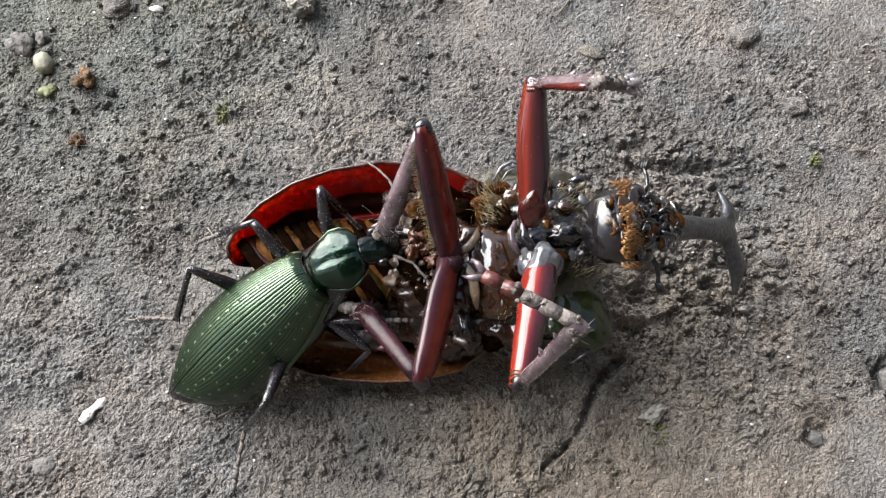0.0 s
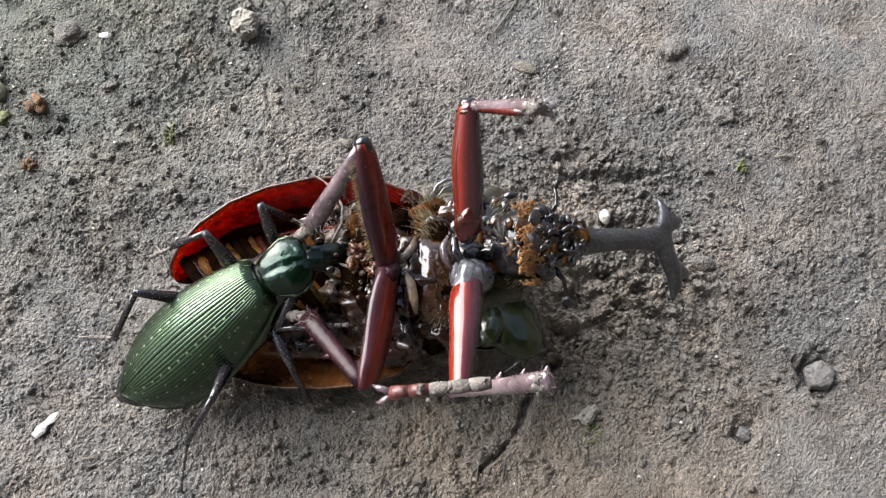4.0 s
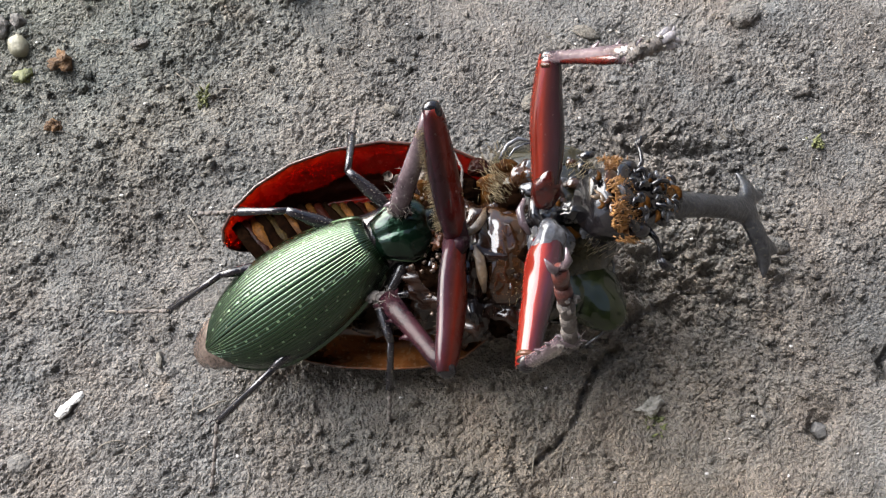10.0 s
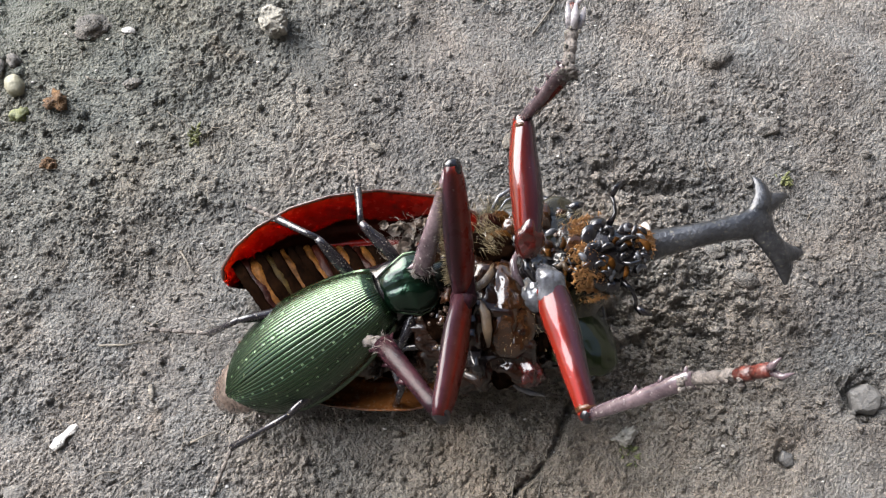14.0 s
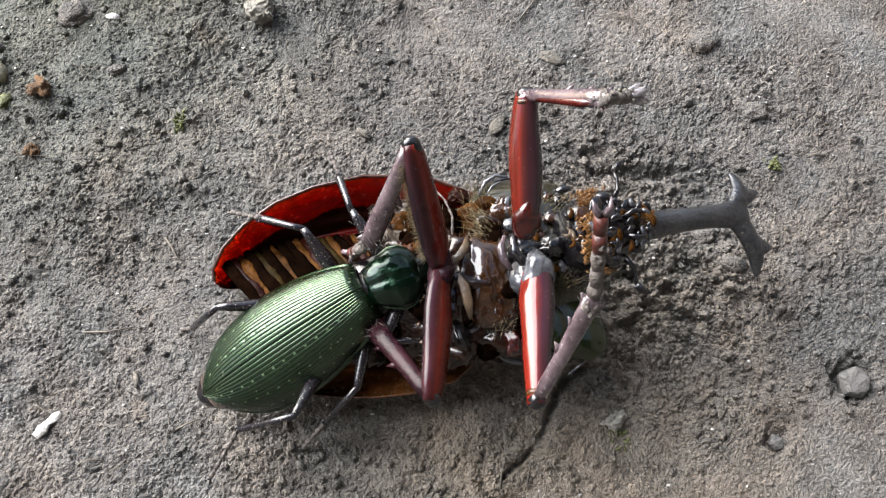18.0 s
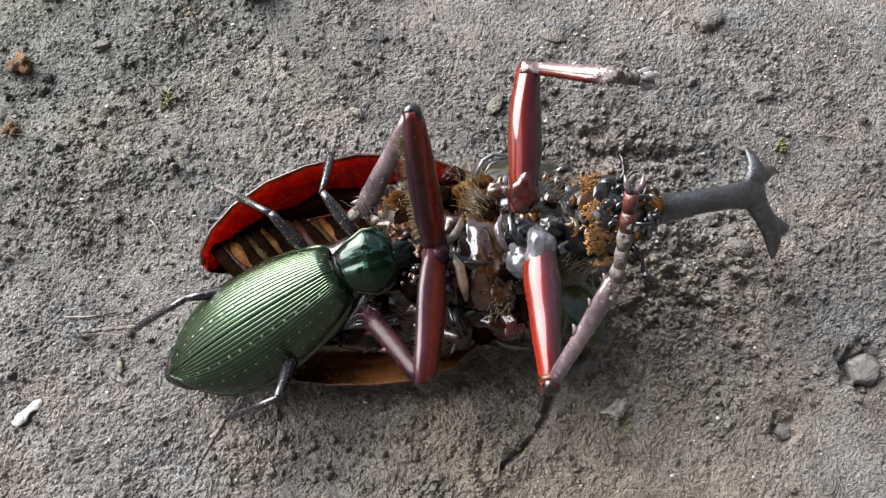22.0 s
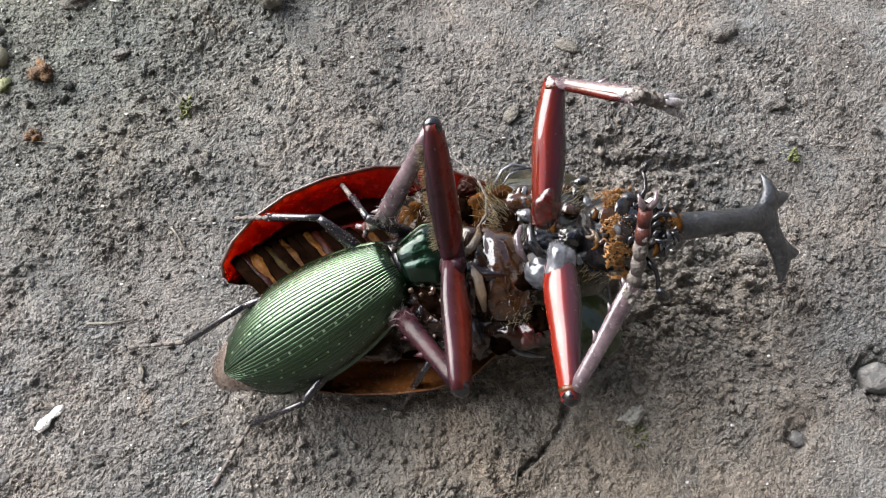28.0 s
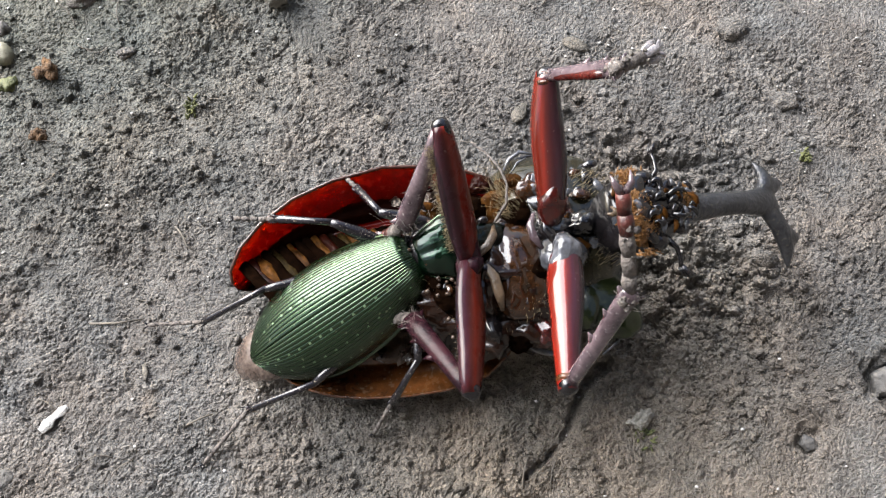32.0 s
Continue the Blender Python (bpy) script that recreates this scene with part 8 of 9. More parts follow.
    key(HIND_A_TARSUS, [(0,-15.5,5.9,-1.3,-9.4,14.6,142.9), (1,-15.9,5.6,-0.6,-12.7,23.3,143.3), (2,-15.7,5,-0.6,-12.9,24,142.1), (3,-15.9,4.8,-0.3,-13.8,28.2,141.1), (6,-20.5,6.7,-4.8,-9.1,18.3,146.7), (7,-21.3,6.8,-4.2,-11.7,27.6,147), (8,-21.4,6.4,-4.2,-9.3,17.1,147.5), (9,-21.8,6.2,-2.2,-7.3,14.4,148.6), (10,-21.8,5.8,-2.7,-8.1,13.5,149.4), (11,-21.3,5.5,-3.5,-8.1,1.3,153.5), (12,-21.3,6.2,-2.9,-9.5,4.8,156.3), (13,-21.6,6.8,-0.6,-6.5,5.6,152.9), (14,-20.1,7.3,-4.6,-3.1,-5.9,145.1), (17,-19.4,5.4,-6,-13.4,-2.6,167), (18,-19.5,7.4,-5.3,-14.1,34.9,153.8), (19,-20.7,8.5,-2.4,-7.9,10.6,151.6), (20,-20.8,7.7,-2.7,-6.6,3.6,150.4), (21,-21.4,6.2,-2.4,-8.9,1.4,156.4), (22,-21.3,6.1,-2.3,-8.2,1.3,155.5), (23,-21.2,6,-2.2,-7.9,2.1,154.9), (24,-21.2,6,-2,-8,2,155.3), (25,-21.8,5.5,-1.4,-8.8,4.5,156.5), (28,-22.3,5,-2.9,-10.2,7.9,154.9), (29,-20.9,7.5,-3.1,-6,5.2,149), (30,-20.9,6.3,-3.7,-11.8,1.3,152), (31,-22.1,5.7,0.5,-6.3,13.4,150.7), (32,-22,5.8,-0.8,-7.1,6.2,153.2)])
    key(HIND_B_FEMUR, [(0,-7.5,-3,-4,-50.2,-46.7,-111.9), (1,-7.5,-3,-4,-58.5,-51.7,-88.1), (2,-7.5,-3,-4,-59.3,-53.6,-83.2), (3,-7.5,-3,-4,-55.3,-51.9,-94.1), (6,-7.5,-3,-4,-27.4,-43.1,-144.8), (7,-7.5,-3,-4,-21.8,-31.1,-156.5), (8,-7.5,-3,-4,-21.4,-30.1,-161.7), (9,-7.5,-3,-4,-20.5,-21.1,-166.5), (10,-7.5,-3,-4,-20.7,-20.6,-164.8), (11,-7.5,-3,-4,-21.4,-23.5,-165.2), (12,-7.5,-3,-4,-21.9,-29.2,-165.1), (13,-7.5,-3,-4,-31.3,-48.7,-150.7), (14,-7.5,-3,-4,-22.4,-24.8,-163), (17,-7.5,-3,-4,-30.6,-43.5,-137.4), (18,-7.5,-3,-4,-35.4,-49.3,-132.3), (19,-7.5,-3,-4,-42.2,-54.4,-116.4), (20,-7.5,-3,-4,-38.7,-50.2,-119.5), (21,-7.5,-3,-4,-39.1,-48.9,-119.4), (22,-7.5,-3,-4,-45.2,-52.6,-109.8), (23,-7.5,-3,-4,-41.7,-49.6,-114.1), (24,-7.5,-3,-4,-45.7,-52.9,-111), (25,-7.5,-3,-4,-44,-52.7,-116.6), (28,-7.5,-3,-4,-21.9,-15.9,-155.2), (29,-7.5,-3,-4,-42.9,-51.8,-104.9), (30,-7.5,-3,-4,-34.8,-40.7,-131.4), (31,-7.5,-3,-4,-22.7,-23,-162.9), (32,-7.5,-3,-4,-22.5,-23.1,-163.5)])
    key(HIND_B_TIBIA, [(0,-9.5,-8.1,1.8,-39.4,36.5,173), (1,-7.3,-8,2.3,-36.5,29.7,-175.2), (2,-6.9,-7.7,2.4,-34.2,26.4,-172.7), (3,-7.9,-7.9,2.3,-34.5,27.8,-172.3), (6,-12.3,-6.4,1.5,-22.2,29.2,-178.2), (7,-13.8,-5.7,0.1,-22,29.7,-174.5), (8,-14.1,-5.2,0,-21.3,21.7,-171.8), (9,-14.8,-4.7,-1.1,-20.7,10.5,-172.4), (10,-14.7,-5,-1.2,-20.2,7.9,-171.5), (11,-14.6,-4.9,-0.8,-22.5,11.6,-167.7), (12,-14.3,-4.8,-0.1,-22.6,13,-169), (13,-12.1,-5.6,2,-20.9,11.1,-178.2), (14,-14.4,-5.1,-0.6,-18.3,10.1,176.6), (17,-11.8,-6.9,1.5,-17.8,27.1,165.7), (18,-11,-6.9,2.1,-15.4,22,163.5), (19,-9.6,-7.2,2.5,-15.8,27.1,162), (20,-10,-7.5,2.1,-15.4,27,161.1), (21,-10.1,-7.6,2,-18.6,26.1,167.5), (22,-9.1,-7.6,2.4,-19.5,24.9,170), (23,-9.6,-7.7,2.1,-19.1,27.4,167.3), (24,-9.2,-7.5,2.4,-20,26.8,169.3), (25,-9.7,-7.3,2.4,-19.5,24.7,169.8), (28,-14.5,-6.2,-1.8,-19.5,27.9,169.6), (29,-8.8,-7.8,2.3,-11.8,29.1,153.6), (30,-11.5,-7.5,1.2,-20.6,35.7,152), (31,-14.5,-5.2,-0.9,-14.2,2.3,169), (32,-14.6,-5.1,-0.9,-15.4,6,170.7)])
    key(HIND_B_TARSUS, [(0,-15.9,-7.3,-2.9,-33.3,11.7,-144.5), (1,-14.3,-8.5,-1.7,-35.3,24.5,-152.2), (2,-14.1,-8.6,-1.1,-36,29.6,-156.5), (3,-14.9,-8.9,-1.4,-35.9,30.6,-156.2), (6,-19.3,-6.6,-2.4,-24.5,32.1,-148.5), (7,-20.7,-6.4,-3.8,-20.4,22,-140.4), (8,-21.4,-6.2,-2.9,-20.8,14.5,-133.6), (9,-22.6,-5.8,-2.6,-23.5,4.5,-127.8), (10,-22.6,-6.1,-2.3,-22.9,9.5,-130.2), (11,-22.2,-6.5,-2.4,-25,8.9,-134.1), (12,-21.9,-6.3,-1.9,-26.1,16.7,-142.2), (13,-20,-5.8,0.5,-29.5,20.4,-151.7), (14,-22.3,-4.7,-2,-25.4,1.2,-146.5), (17,-18.7,-5.2,-2.1,-23.6,16.3,-158), (18,-18.1,-4.8,-0.9,-24.8,18,-159.4), (19,-16.3,-5,-1.1,-23.6,20.1,-167.5), (20,-16.8,-5.2,-1.5,-23.9,15.4,-162.4), (21,-17.1,-6,-1.5,-25.5,16.5,-159.3), (22,-16.3,-6.3,-1,-26.3,15.8,-158.4), (23,-16.5,-6.2,-1.6,-26.2,13.6,-156.2), (24,-16.2,-6.2,-1.2,-26.8,15.4,-156.4), (25,-16.8,-6.1,-1,-27.1,16,-154.1), (28,-21.4,-4.9,-5.5,-22.3,-10.8,-149.3), (29,-15,-4.7,-1.6,-23.7,23.6,-175.5), (30,-17.3,-4.5,-3.4,-27,13.8,-155.4), (31,-22.4,-3.6,-1.2,-24,-5.4,-157.9), (32,-22.4,-3.8,-1.7,-23.6,-8.1,-159.2)])
    key(FORE_A_FEMUR, [(0,2.5,2.2,-3,32.7,-22.8,53.1), (1,2.5,2.2,-3,32.7,-32,54.5), (2,2.5,2.2,-3,32.2,-41.1,57.1), (3,2.5,2.2,-3,34.4,-40.7,48.8), (6,2.5,2.2,-3,13.6,-23.5,85), (7,2.5,2.2,-3,10.2,-27.6,90.3), (8,2.5,2.2,-3,3.5,-24.3,116.2), (9,2.5,2.2,-3,15,-16.1,93.9), (10,2.5,2.2,-3,10.6,-22.6,104.3), (11,2.5,2.2,-3,15.4,-15.7,96.7), (12,2.5,2.2,-3,16.1,-14.3,95.1), (13,2.5,2.2,-3,21.5,-10.6,90.4), (14,2.5,2.2,-3,15.9,-18.3,100.1), (17,2.5,2.2,-3,10.7,-19.8,104.5), (18,2.5,2.2,-3,17,-10.7,90.6), (19,2.5,2.2,-3,20,-10,78.2), (20,2.5,2.2,-3,19,-12.4,84.6), (21,2.5,2.2,-3,16.9,-14.4,95.6), (22,2.5,2.2,-3,18.1,-16.4,95.2), (23,2.5,2.2,-3,18.8,-15.2,93.1), (24,2.5,2.2,-3,17.7,-16.5,97.6), (25,2.5,2.2,-3,13.2,-19.5,109), (28,2.5,2.2,-3,-0.2,-42.8,131.4), (29,2.5,2.2,-3,18.6,-25.3,88.2), (30,2.5,2.2,-3,20,-32.9,78.5), (31,2.5,2.2,-3,0.3,-31.3,139.6), (32,2.5,2.2,-3,1.5,-31.1,136.7)])
    key(FORE_A_TIBIA, [(0,5.4,6,-1,-52.5,70.6,-125.3), (1,5.1,5.8,-0.2,-52.4,67.7,-131.6), (2,4.6,5.5,0.4,-52.1,73.8,-126.3), (3,5.1,5.2,0.4,-62.9,74,-141.2), (4.5,4,6.1,-0.3,27.5,75.6,-11.8), (6,2.9,6.9,-0.9,32.4,54.1,33.8), (7,2.5,6.8,-0.6,30.3,53.5,29), (8,0.4,6.5,-0.9,25.7,38.8,72), (9,2.2,7.2,-1.6,30,36.7,67.4), (10,1.3,6.9,-1,28.1,34.5,67), (11,1.9,7.2,-1.6,27.1,30.1,81.8), (12,2,7.2,-1.7,26.6,27.8,81.2), (13,2.5,7.3,-2,30.1,27.8,87.4), (14,1.6,7.1,-1.4,30.5,31.5,77.9), (17,1.3,6.9,-1.2,26.8,33.2,75.9), (18,2.4,7.3,-2,23.8,26.5,87.7), (19,3.5,7.2,-2.1,31.4,39.3,57.3), (20,3,7.3,-1.9,31.9,38.5,60.3), (21,2,7.2,-1.7,29.5,30.7,76.7), (22,2,7.2,-1.5,33.2,35.3,65.9), (23,2.2,7.2,-1.6,33.1,35.2,65.1), (24,1.8,7.1,-1.5,32.9,33.5,67), (25,0.9,6.8,-1.3,31.6,30.7,72), (28,0,5.1,0.5,22.9,45.1,104.1), (28.5,1.3,6,-0.1,26.5,52.4,53.4), (29,2.6,6.9,-0.8,18.3,58.5,-6.8), (29.5,3,6.7,-0.5,6.5,77,-48.2), (30,3.4,6.5,-0.2,-82.1,75.7,-165.5), (30.33,2,6,-0.2,100.7,79.2,64.1), (30.67,0.5,5.5,-0.3,54.3,49.7,85.9), (31,-0.9,5.1,-0.3,24.5,36.7,111.8), (32,-0.7,5.3,-0.3,21.6,31.9,112)])
    key(FORE_A_TARSUS, [(0,4.4,4.7,-5.7,-57.5,71,-131.8), (1,3.8,4.4,-4.9,-56.4,68.3,-136.7), (2,3.8,4.4,-4.4,-57.7,74.1,-133.2), (3,4,4.3,-4.4,-67.2,73.9,-146.8), (4.5,4.7,6.4,-4.7,27.6,78.6,-13.2), (6,5.3,8.6,-5,35.5,58.3,34.8), (7,5.1,8.2,-4.6,33.1,57.7,29.6), (8,1.6,10.2,-4,27.9,43.3,73.8), (9,3.7,10.9,-4.5,32.4,41.4,69.5), (10,2.9,10.6,-3.8,30.2,39.4,68.9), (11,2.5,11.5,-4.1,28.9,34.9,84), (12,2.7,11.6,-4,28.2,32.6,83.4), (13,2.7,11.7,-4.4,31.8,32.4,90.1), (14,2.5,11.2,-4,32.6,36.2,80.4), (17,2.3,11,-4,28.8,37.9,78), (18,2.6,11.8,-4.3,25.1,31.3,90), (19,5.6,10.5,-5.3,34,44.1,59.5), (20,4.9,10.7,-5,34.5,43.3,62.5), (21,3,11.4,-4.3,31.5,35.5,79.1), (22,3.7,10.9,-4.4,35.6,40.1,68.3), (23,3.9,10.9,-4.5,35.6,40.1,67.4), (24,3.5,11,-4.3,35.2,38.4,69.4), (25,2.2,10.9,-3.8,33.7,35.6,74.3), (28,-0.9,8.5,-3,24.3,48.7,106.6), (28.5,2.2,7.5,-4,28.7,56.3,55.3), (29,5.2,6.6,-5,18.8,62.7,-8.1), (30,2.2,6.2,-5,-82.7,75.2,-167.2), (30.33,0.7,7,-4.4,-48.3,55.1,177), (30.67,-0.9,7.9,-3.9,-5.9,38.9,142.1), (31,-2.4,8.8,-3.3,25.4,40.3,114.7), (32,-2.3,9.2,-3,22.2,35.8,114.7)])
    key(MID_A_FEMUR, [(0,-2.5,3,-3.5,24.9,-39,81.7), (1,-2.5,3,-3.5,29.4,-38.7,67.9), (2,-2.5,3,-3.5,28.4,-43.4,68.6), (3,-2.5,3,-3.5,27.8,-46.3,70.1), (6,-2.5,3,-3.5,7.3,-26.4,105.1), (7,-2.5,3,-3.5,4.7,-24.2,107.5), (8,-2.5,3,-3.5,6.2,-25.5,108.3), (9,-2.5,3,-3.5,4.4,-33.6,123.1), (10,-2.5,3,-3.5,1.6,-32.9,128.1), (11,-2.5,3,-3.5,14.2,-29.6,100.5), (12,-2.5,3,-3.5,15.1,-30,98.6), (13,-2.5,3,-3.5,20.1,-26.2,94.4), (14,-2.5,3,-3.5,18.6,-29.2,93.2), (17,-2.5,3,-3.5,15.4,-26.6,90.9), (18,-2.5,3,-3.5,17.6,-24.3,88.6), (19,-2.5,3,-3.5,18.4,-26.7,85.7), (20,-2.5,3,-3.5,18.4,-27.5,87.6), (21,-2.5,3,-3.5,15.2,-32.5,101.1), (22,-2.5,3,-3.5,18.4,-31.9,95.4), (23,-2.5,3,-3.5,18.4,-33.1,95.6), (24,-2.5,3,-3.5,19.2,-30.2,93.8), (25,-2.5,3,-3.5,14.4,-31.9,106.3), (28,-2.5,3,-3.5,8.3,-29.6,109.1), (29,-2.5,3,-3.5,21.2,-41.9,85.3), (30,-2.5,3,-3.5,16.3,-35.9,89.1), (31,-2.5,3,-3.5,6.7,-34,125.4), (32,-2.5,3,-3.5,6.9,-33.7,125)])
    key(MID_A_TIBIA, [(0,-1.8,7.5,0.1,-16.4,19.1,151), (1,-0.8,7.2,0.1,-17.8,17.4,153), (2,-1,6.9,0.5,-23.2,23.1,158), (3,-1.1,6.8,0.7,-21.5,20.9,156.4), (6,-3.9,8,-0.9,-10.9,17,151.7), (7,-4.1,8,-1.1,-11.3,11.5,152.7), (8,-4.1,8,-1,-7,12,143), (9,-5.1,7,-0.3,-5.3,7.8,145.3), (10,-5.5,6.8,-0.4,-6.6,5.8,147.3), (11,-3.4,8,-0.6,3.2,10.9,129.6), (12,-3.3,8,-0.6,5.7,12.1,125.2), (13,-2.9,8.2,-0.9,7.5,7.7,128), (14,-2.8,8.1,-0.7,7.1,12.4,125.7), (17,-2.6,8.2,-0.9,-2,17.2,136.5), (18,-2.4,8.3,-1.1,0.5,15.4,134.3), (19,-2.1,8.2,-0.9,5.2,24.7,126.8), (20,-2.3,8.1,-0.8,5.7,20.9,126.5), (21,-3.4,7.8,-0.4,5.3,23.6,129.4), (22,-3,7.9,-0.4,8.1,25.7,127.7), (23,-3,7.8,-0.3,9.9,26.7,125.5), (24,-2.8,8,-0.6,8.3,23.7,127.7), (25,-3.9,7.7,-0.4,8.6,19.7,125.9), (28,-4.1,7.8,-0.6,-6.9,13.4,145.7), (29,-2.1,7.3,0.4,-2,20.8,139.9), (30,-2.4,7.7,-0.1,-7.4,25.3,137.7), (31,-5.3,6.9,-0.3,-2,-3.4,144.2), (32,-5.3,7,-0.3,-2.7,-4.4,145.5)])
    key(MID_A_TARSUS, [(0,-6.5,10,-1.7,-18.2,22.5,151.9), (1,-5.6,9.6,-1.5,-19.5,21,153.7), (2,-5.7,8.9,-1.7,-25,26.4,158.5), (3,-5.9,8.9,-1.3,-23.2,24.4,157), (6,-8.6,10.6,-2.6,-11.9,21.2,152.7), (7,-9,10.6,-2.2,-12.1,16,153.6), (8,-8.5,11.3,-2.2,-7.9,16.4,144.2), (9,-9.7,10.2,-1,-6.2,12.2,146.6), (10,-10.2,9.8,-0.9,-7.4,10.3,148.4), (11,-6.9,12.2,-1.7,2.5,15.3,131.2), (12,-6.4,12.4,-1.8,5.1,16.4,126.9), (13,-6.3,12.6,-1.7,6.8,12,129.9), (14,-6,12.5,-1.9,6.5,16.6,127.5), (17,-6.5,11.9,-2.6,-2.9,21.3,138), (18,-6.1,12.1,-2.6,-0.4,19.6,135.9), (19,-5.2,12.2,-3.2,4.4,28.4,128.6), (20,-5.4,12.3,-2.8,4.9,24.8,128.3), (21,-6.7,11.8,-2.6,4.5,27.4,131.2), (22,-6,11.9,-2.9,7.4,29.3,129.6), (23,-5.9,11.9,-2.8,9.3,30.3,127.5), (24,-6,12.1,-2.8,7.6,27.4,129.6), (25,-7,12,-2.3,8.1,23.6,127.7), (28,-8.6,10.8,-1.9,-7.9,17.7,146.9), (29,-6.1,10.7,-1.6,-3.2,24.6,141.4), (30,-6.2,11.1,-2.5,-8.9,28.9,139), (31,-9.8,10.2,0.1,-2.8,1.2,145.6), (32,-9.9,10.1,0.2,-3.5,0.3,147)])
    key(MID_B_FEMUR, [(0,-2.5,-3,-3.5,-14.5,23.6,-76.8), (1,-2.5,-3,-3.5,-16.8,17,-83.4), (2,-2.5,-3,-3.5,-18.2,11.9,-89.4), (3,-2.5,-3,-3.5,-19.2,9.7,-92.6), (6,-2.5,-3,-3.5,-19.3,-7.3,-117.7), (7,-2.5,-3,-3.5,-18.2,-7.5,-122.4), (8,-2.5,-3,-3.5,-18.4,-6,-112.3), (9,-2.5,-3,-3.5,-21.6,-7.1,-106.4), (10,-2.5,-3,-3.5,-20.1,-6.6,-104.1), (11,-2.5,-3,-3.5,-19.3,-2.9,-92.5), (12,-2.5,-3,-3.5,-17.3,-0.2,-85.8), (13,-2.5,-3,-3.5,-18.8,2.1,-79.3), (14,-2.5,-3,-3.5,-23.9,-6.8,-101.7), (17,-2.5,-3,-3.5,-23.6,-11.9,-125.9), (18,-2.5,-3,-3.5,-25.1,-13.5,-128.2), (18.5,-2.5,-3,-3.5,-17.9,9,-84.4), (19,-2.5,-3,-3.5,4,19.2,-34.8), (20,-2.5,-3,-3.5,1.9,18,-39.4), (21,-2.5,-3,-3.5,3.1,18.9,-35.4), (22,-2.5,-3,-3.5,5,20.3,-29.8), (23,-2.5,-3,-3.5,5.5,20.5,-28.6), (24,-2.5,-3,-3.5,8.5,22.2,-21.5), (25,-2.5,-3,-3.5,4.7,20.5,-30.3), (28,-2.5,-3,-3.5,-14.1,0.2,-86.5), (29,-2.5,-3,-3.5,-5.8,11.5,-56.9), (30,-2.5,-3,-3.5,-13.5,5.5,-83.1), (31,-2.5,-3,-3.5,-27.6,-12.6,-114.3), (32,-2.5,-3,-3.5,-27.7,-12.7,-115.7)])
    key(MID_B_TIBIA, [(0,-1.3,-8.2,-5.8,-38.9,35.7,173.8), (1,-1.9,-8.5,-5.2,-51.6,49.6,-166.3), (2,-2.4,-8.7,-4.7,-41,53,-133.9), (3,-2.8,-8.7,-4.5,-44.6,57.7,-137.1), (6,-5.2,-8.1,-2.8,-29.5,48.1,-143.2), (7,-5.6,-7.9,-2.7,-26.2,43.3,-149.5), (8,-4.7,-8.3,-2.9,-33.3,55.4,-142), (9,-4.1,-8.5,-2.8,-31,39.1,-149.9), (10,-3.9,-8.6,-2.8,-27.8,37.3,-135.3), (11,-2.8,-8.8,-3.2,-34.1,42.9,-146.4), (12,-2.1,-8.8,-3.5,-31.3,37.1,-165.3), (13,-1.4,-8.7,-3.7,-27.3,28.1,-176), (14,-3.7,-8.6,-2.8,-48.2,54.1,-164.6), (17,-5.8,-7.6,-2.3,-24.1,23.5,-167.1), (18,-6,-7.4,-2.1,-24.4,23,-169.5), (19,2,-6.1,-5.4,-34,43.6,-166.3), (20,1.8,-6.5,-5.3,-33.2,41,-164), (21,2,-6.2,-5.4,-33.9,40.1,-167), (22,2.2,-5.7,-5.5,-36.5,41.2,-155.2), (23,2.3,-5.6,-5.5,-36.7,41.6,-153.1), (24,2.5,-5,-5.7,-36.3,40.3,-150.5), (25,2.2,-5.7,-5.5,-34.4,36.9,-155.9), (28,-2.2,-8.8,-3.5,-33.7,46.3,-161.8), (29,0.6,-7.8,-4.7,-25,24,-170.6), (30,-1.8,-8.7,-4.1,-29.8,53,-116.9), (31,-4.8,-8.2,-2.2,-32.1,30.9,-145.7), (32,-5,-8.1,-2.2,-28.9,23.7,-158.1)])
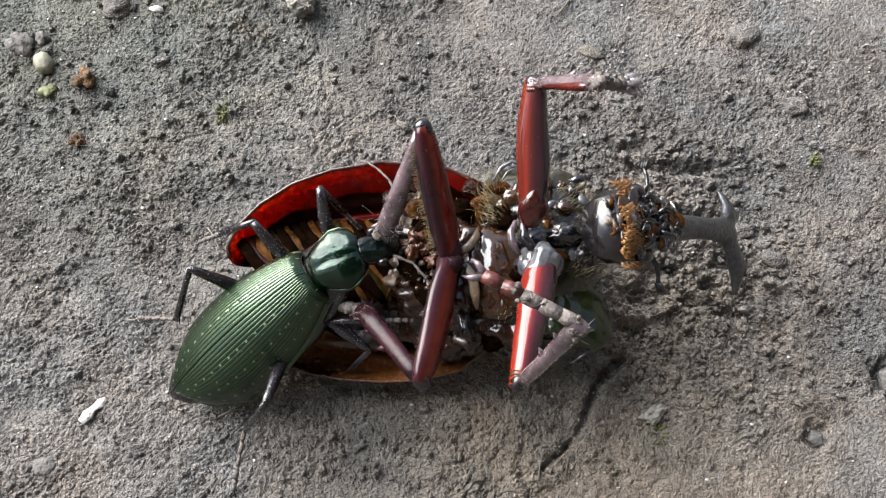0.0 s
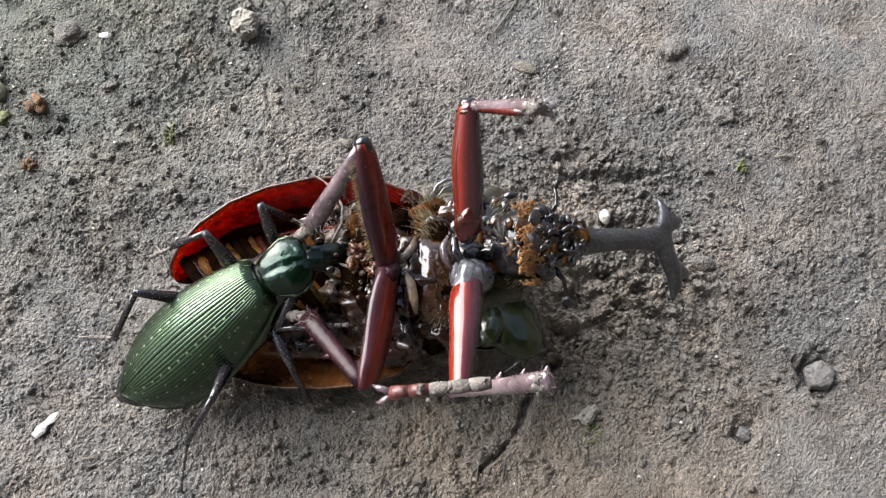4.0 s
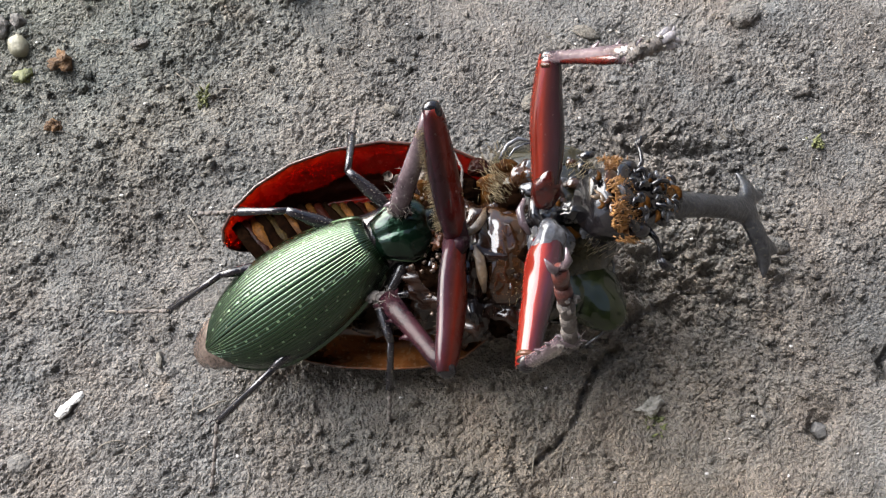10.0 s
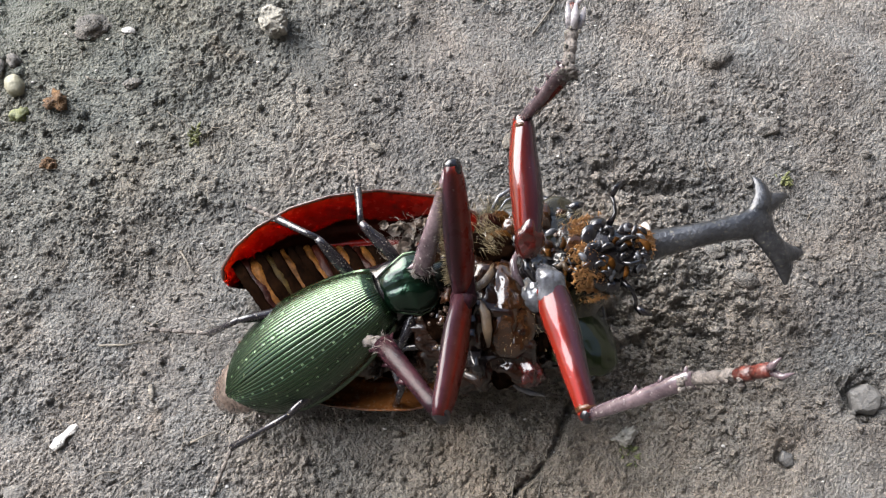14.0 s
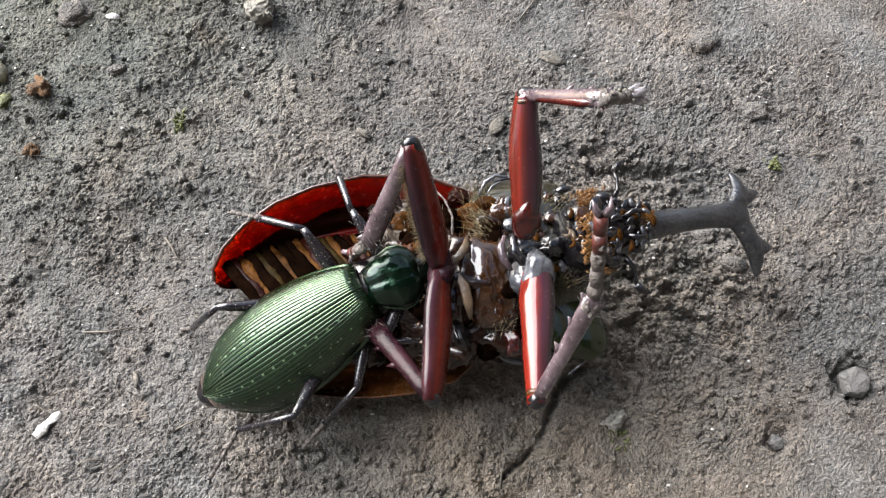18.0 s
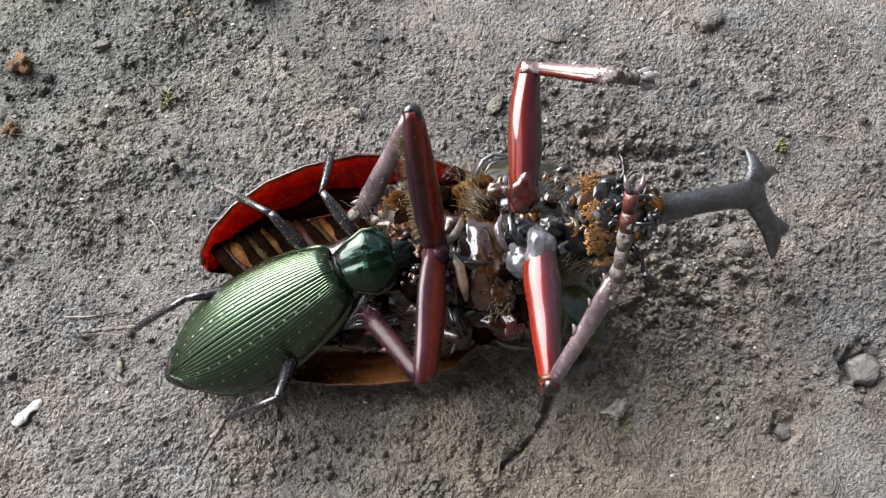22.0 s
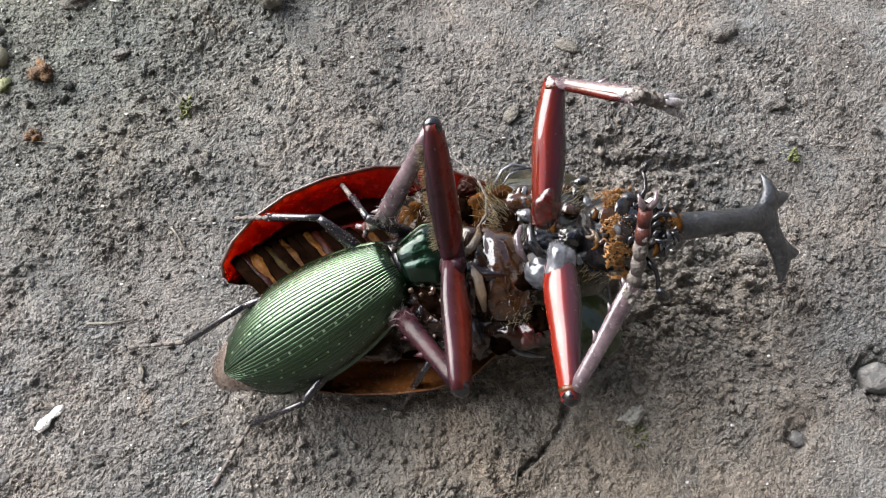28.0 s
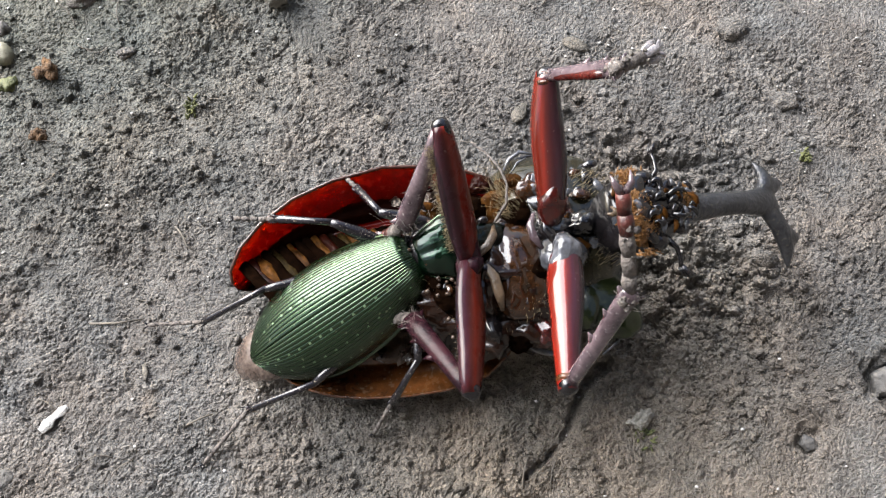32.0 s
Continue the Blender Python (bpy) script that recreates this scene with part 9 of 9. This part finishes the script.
    key(MID_B_TARSUS, [(0,-6.1,-7.7,-9.3,-40.8,37.7,173.8), (1,-5.6,-9.4,-9.8,-53.2,50.9,-167.4), (2,-4.9,-11.3,-9.5,-43.1,54.6,-136.4), (3,-5.1,-10.9,-9.5,-46.8,58.9,-139.8), (6,-8.4,-10.5,-7.2,-30.6,50.1,-144), (7,-9.3,-10.1,-6.9,-27.2,45.6,-150), (8,-7.4,-10.4,-7.8,-34.5,56.8,-143), (9,-8.2,-10.9,-6.6,-32.1,41.4,-150.6), (10,-7.3,-11.9,-6.5,-28.8,39.9,-136.4), (11,-6.4,-11.2,-7.3,-35.4,45,-147.2), (12,-6.7,-10,-7.1,-32.7,39.5,-165.5), (13,-6.7,-9.1,-6.5,-28.8,30.8,-175.8), (14,-7.1,-9.6,-7.7,-49.5,55.1,-165), (17,-11.2,-8.8,-4.7,-25,26.8,-167.1), (18,-11.4,-8.4,-4.5,-25.4,26.2,-169.5), (19,-2.2,-7.2,-9.5,-35.4,45.4,-166.5), (20,-2.6,-7.7,-9.2,-34.5,43,-164.3), (21,-2.5,-7.2,-9.2,-35.3,42.2,-167.1), (22,-1.9,-7.6,-9.5,-37.8,43.2,-155.8), (23,-1.7,-7.6,-9.5,-38,43.5,-153.8), (24,-1.5,-7.2,-9.6,-37.6,42.4,-151.3), (25,-2.2,-7.7,-9.1,-35.7,39.2,-156.4), (28,-6.1,-10.1,-7.9,-35,48.2,-162), (29,-4.8,-8.7,-7.1,-26.1,27.1,-170.6), (30,-3.4,-11.9,-8.9,-31.6,55,-119.3), (31,-9.1,-11.1,-5.3,-33.1,33.5,-146.7), (32,-10.1,-10.1,-4.6,-29.9,26.7,-158.6)])
    key(FORE_B_FEMUR, [(0,2.5,-2.2,-3,-30.9,2.5,-161.4), (1,2.5,-2.2,-3,-30.5,2.1,-161.1), (2,2.5,-2.2,-3,-30.1,1.8,-158.2), (3,2.5,-2.2,-3,-29.7,1,-158.9), (6,2.5,-2.2,-3,-21.1,-10,-139.2), (7,2.5,-2.2,-3,-19.9,-11.2,-140), (8,2.5,-2.2,-3,-21.1,-9.7,-142.2), (9,2.5,-2.2,-3,-23.2,-6.8,-148), (10,2.5,-2.2,-3,-22.6,-7.7,-148.8), (11,2.5,-2.2,-3,-24,-6,-148.5), (12,2.5,-2.2,-3,-24.3,-5.9,-146.8), (13,2.5,-2.2,-3,-26.5,-3.3,-147.3), (14,2.5,-2.2,-3,-25.4,-4.8,-145), (17,2.5,-2.2,-3,-23.2,-7.4,-142.5), (18,2.5,-2.2,-3,-23.9,-6.5,-145.6), (19,2.5,-2.2,-3,-23,-8.2,-150.8), (20,2.5,-2.2,-3,-23.6,-7.5,-149.9), (21,2.5,-2.2,-3,-23.9,-6,-153.3), (22,2.5,-2.2,-3,-24.4,-5.1,-154), (23,2.5,-2.2,-3,-24.6,-5,-153.1), (24,2.5,-2.2,-3,-24.9,-4.7,-153), (25,2.5,-2.2,-3,-25.3,-4,-150.1), (28,2.5,-2.2,-3,-22.6,-7.7,-143.5), (29,2.5,-2.2,-3,-24.2,-5.9,-148.4), (30,2.5,-2.2,-3,-25.9,-1.1,-152.6), (31,2.5,-2.2,-3,-25.8,-3.1,-147.9), (32,2.5,-2.2,-3,-25.6,-2.9,-149.6)])
    key(FORE_B_TIBIA, [(0,-2.4,-3.9,-3.2,7.7,22,-35), (1,-2.4,-3.9,-3.2,9.1,21.5,-33.6), (2,-2.3,-4.1,-3.2,9.7,21.3,-34), (3,-2.4,-4.1,-3.1,9.4,21.4,-35), (6,-1.4,-5.5,-2.1,10.2,21.2,-24.1), (7,-1.4,-5.5,-2,11.3,21.4,-22.9), (8,-1.6,-5.3,-2.1,11.3,21,-20.5), (9,-1.9,-4.9,-2.4,9.3,20.4,-22.5), (10,-1.9,-4.9,-2.3,9.7,20.4,-22.3), (11,-1.9,-4.9,-2.5,9.8,20.2,-20.4), (12,-1.8,-5,-2.5,9.7,20.4,-20.5), (13,-1.9,-5,-2.7,7.2,21,-23.4), (14,-1.7,-5.2,-2.6,7.4,21.2,-24.6), (17,-1.6,-5.3,-2.3,9.3,21.1,-23.1), (18,-1.8,-5.1,-2.4,8.5,20.9,-23.8), (19,-2,-4.7,-2.3,5.5,21.4,-31.2), (20,-2,-4.8,-2.3,6,21.3,-29.3), (21,-2.1,-4.5,-2.5,8.2,20.3,-23.4), (22,-2.2,-4.5,-2.5,7.8,20.2,-23.3), (23,-2.1,-4.5,-2.5,7.9,20.3,-23.1), (24,-2.1,-4.6,-2.6,7.9,20.2,-22.8), (25,-2,-4.8,-2.6,9.1,19.9,-20.1), (28,-1.6,-5.3,-2.3,11.2,20.6,-18.8), (29,-1.9,-4.9,-2.5,8.8,20.6,-22.4), (30,-2.1,-4.6,-2.9,12.7,18.8,-23.1), (31,-1.9,-5,-2.7,7.3,20.4,-23.7), (32,-2,-4.8,-2.7,8.1,20,-22.1)])
    key(FORE_B_TARSUS, [(0,1.4,-6.5,-5.1,6.9,27.6,-36.3), (1,1.5,-6.5,-5,8.4,27.1,-34.8), (2,1.5,-6.7,-5,9.1,26.9,-35.1), (3,1.5,-6.7,-4.9,8.8,27,-36.1), (6,2.9,-7.5,-3.9,10,26.7,-25.2), (7,2.9,-7.3,-3.8,11.1,26.8,-23.9), (8,2.8,-7,-3.9,11.1,26.5,-21.5), (9,2.5,-6.7,-4.1,8.8,25.9,-23.8), (10,2.4,-6.6,-4,9.3,25.9,-23.5), (11,2.5,-6.5,-4.2,9.3,25.7,-21.6), (12,2.6,-6.7,-4.2,9.2,26,-21.6), (13,2.4,-6.9,-4.5,6.5,26.5,-24.8), (14,2.5,-7.1,-4.4,6.7,26.8,-26), (17,2.7,-7.2,-4.1,8.9,26.6,-24.3), (18,2.5,-7,-4.2,8,26.5,-25.1), (19,2,-7.1,-4.1,4.8,26.9,-32.8), (20,2.1,-7.1,-4.1,5.4,26.8,-30.9), (21,2.2,-6.4,-4.2,7.6,25.8,-24.7), (22,2.2,-6.3,-4.3,7.2,25.8,-24.6), (23,2.2,-6.4,-4.3,7.3,25.8,-24.4), (24,2.2,-6.4,-4.3,7.3,25.8,-24.1), (25,2.4,-6.4,-4.3,8.6,25.5,-21.3), (28,2.8,-6.8,-4.1,10.9,26.2,-19.9), (29,2.4,-6.7,-4.2,8.3,26.2,-23.7), (30,2.2,-6.5,-4.5,12.3,24.4,-23.9), (31,2.4,-6.8,-4.5,6.7,26,-25.1), (32,2.4,-6.6,-4.4,7.4,25.6,-23.5)])


motions()
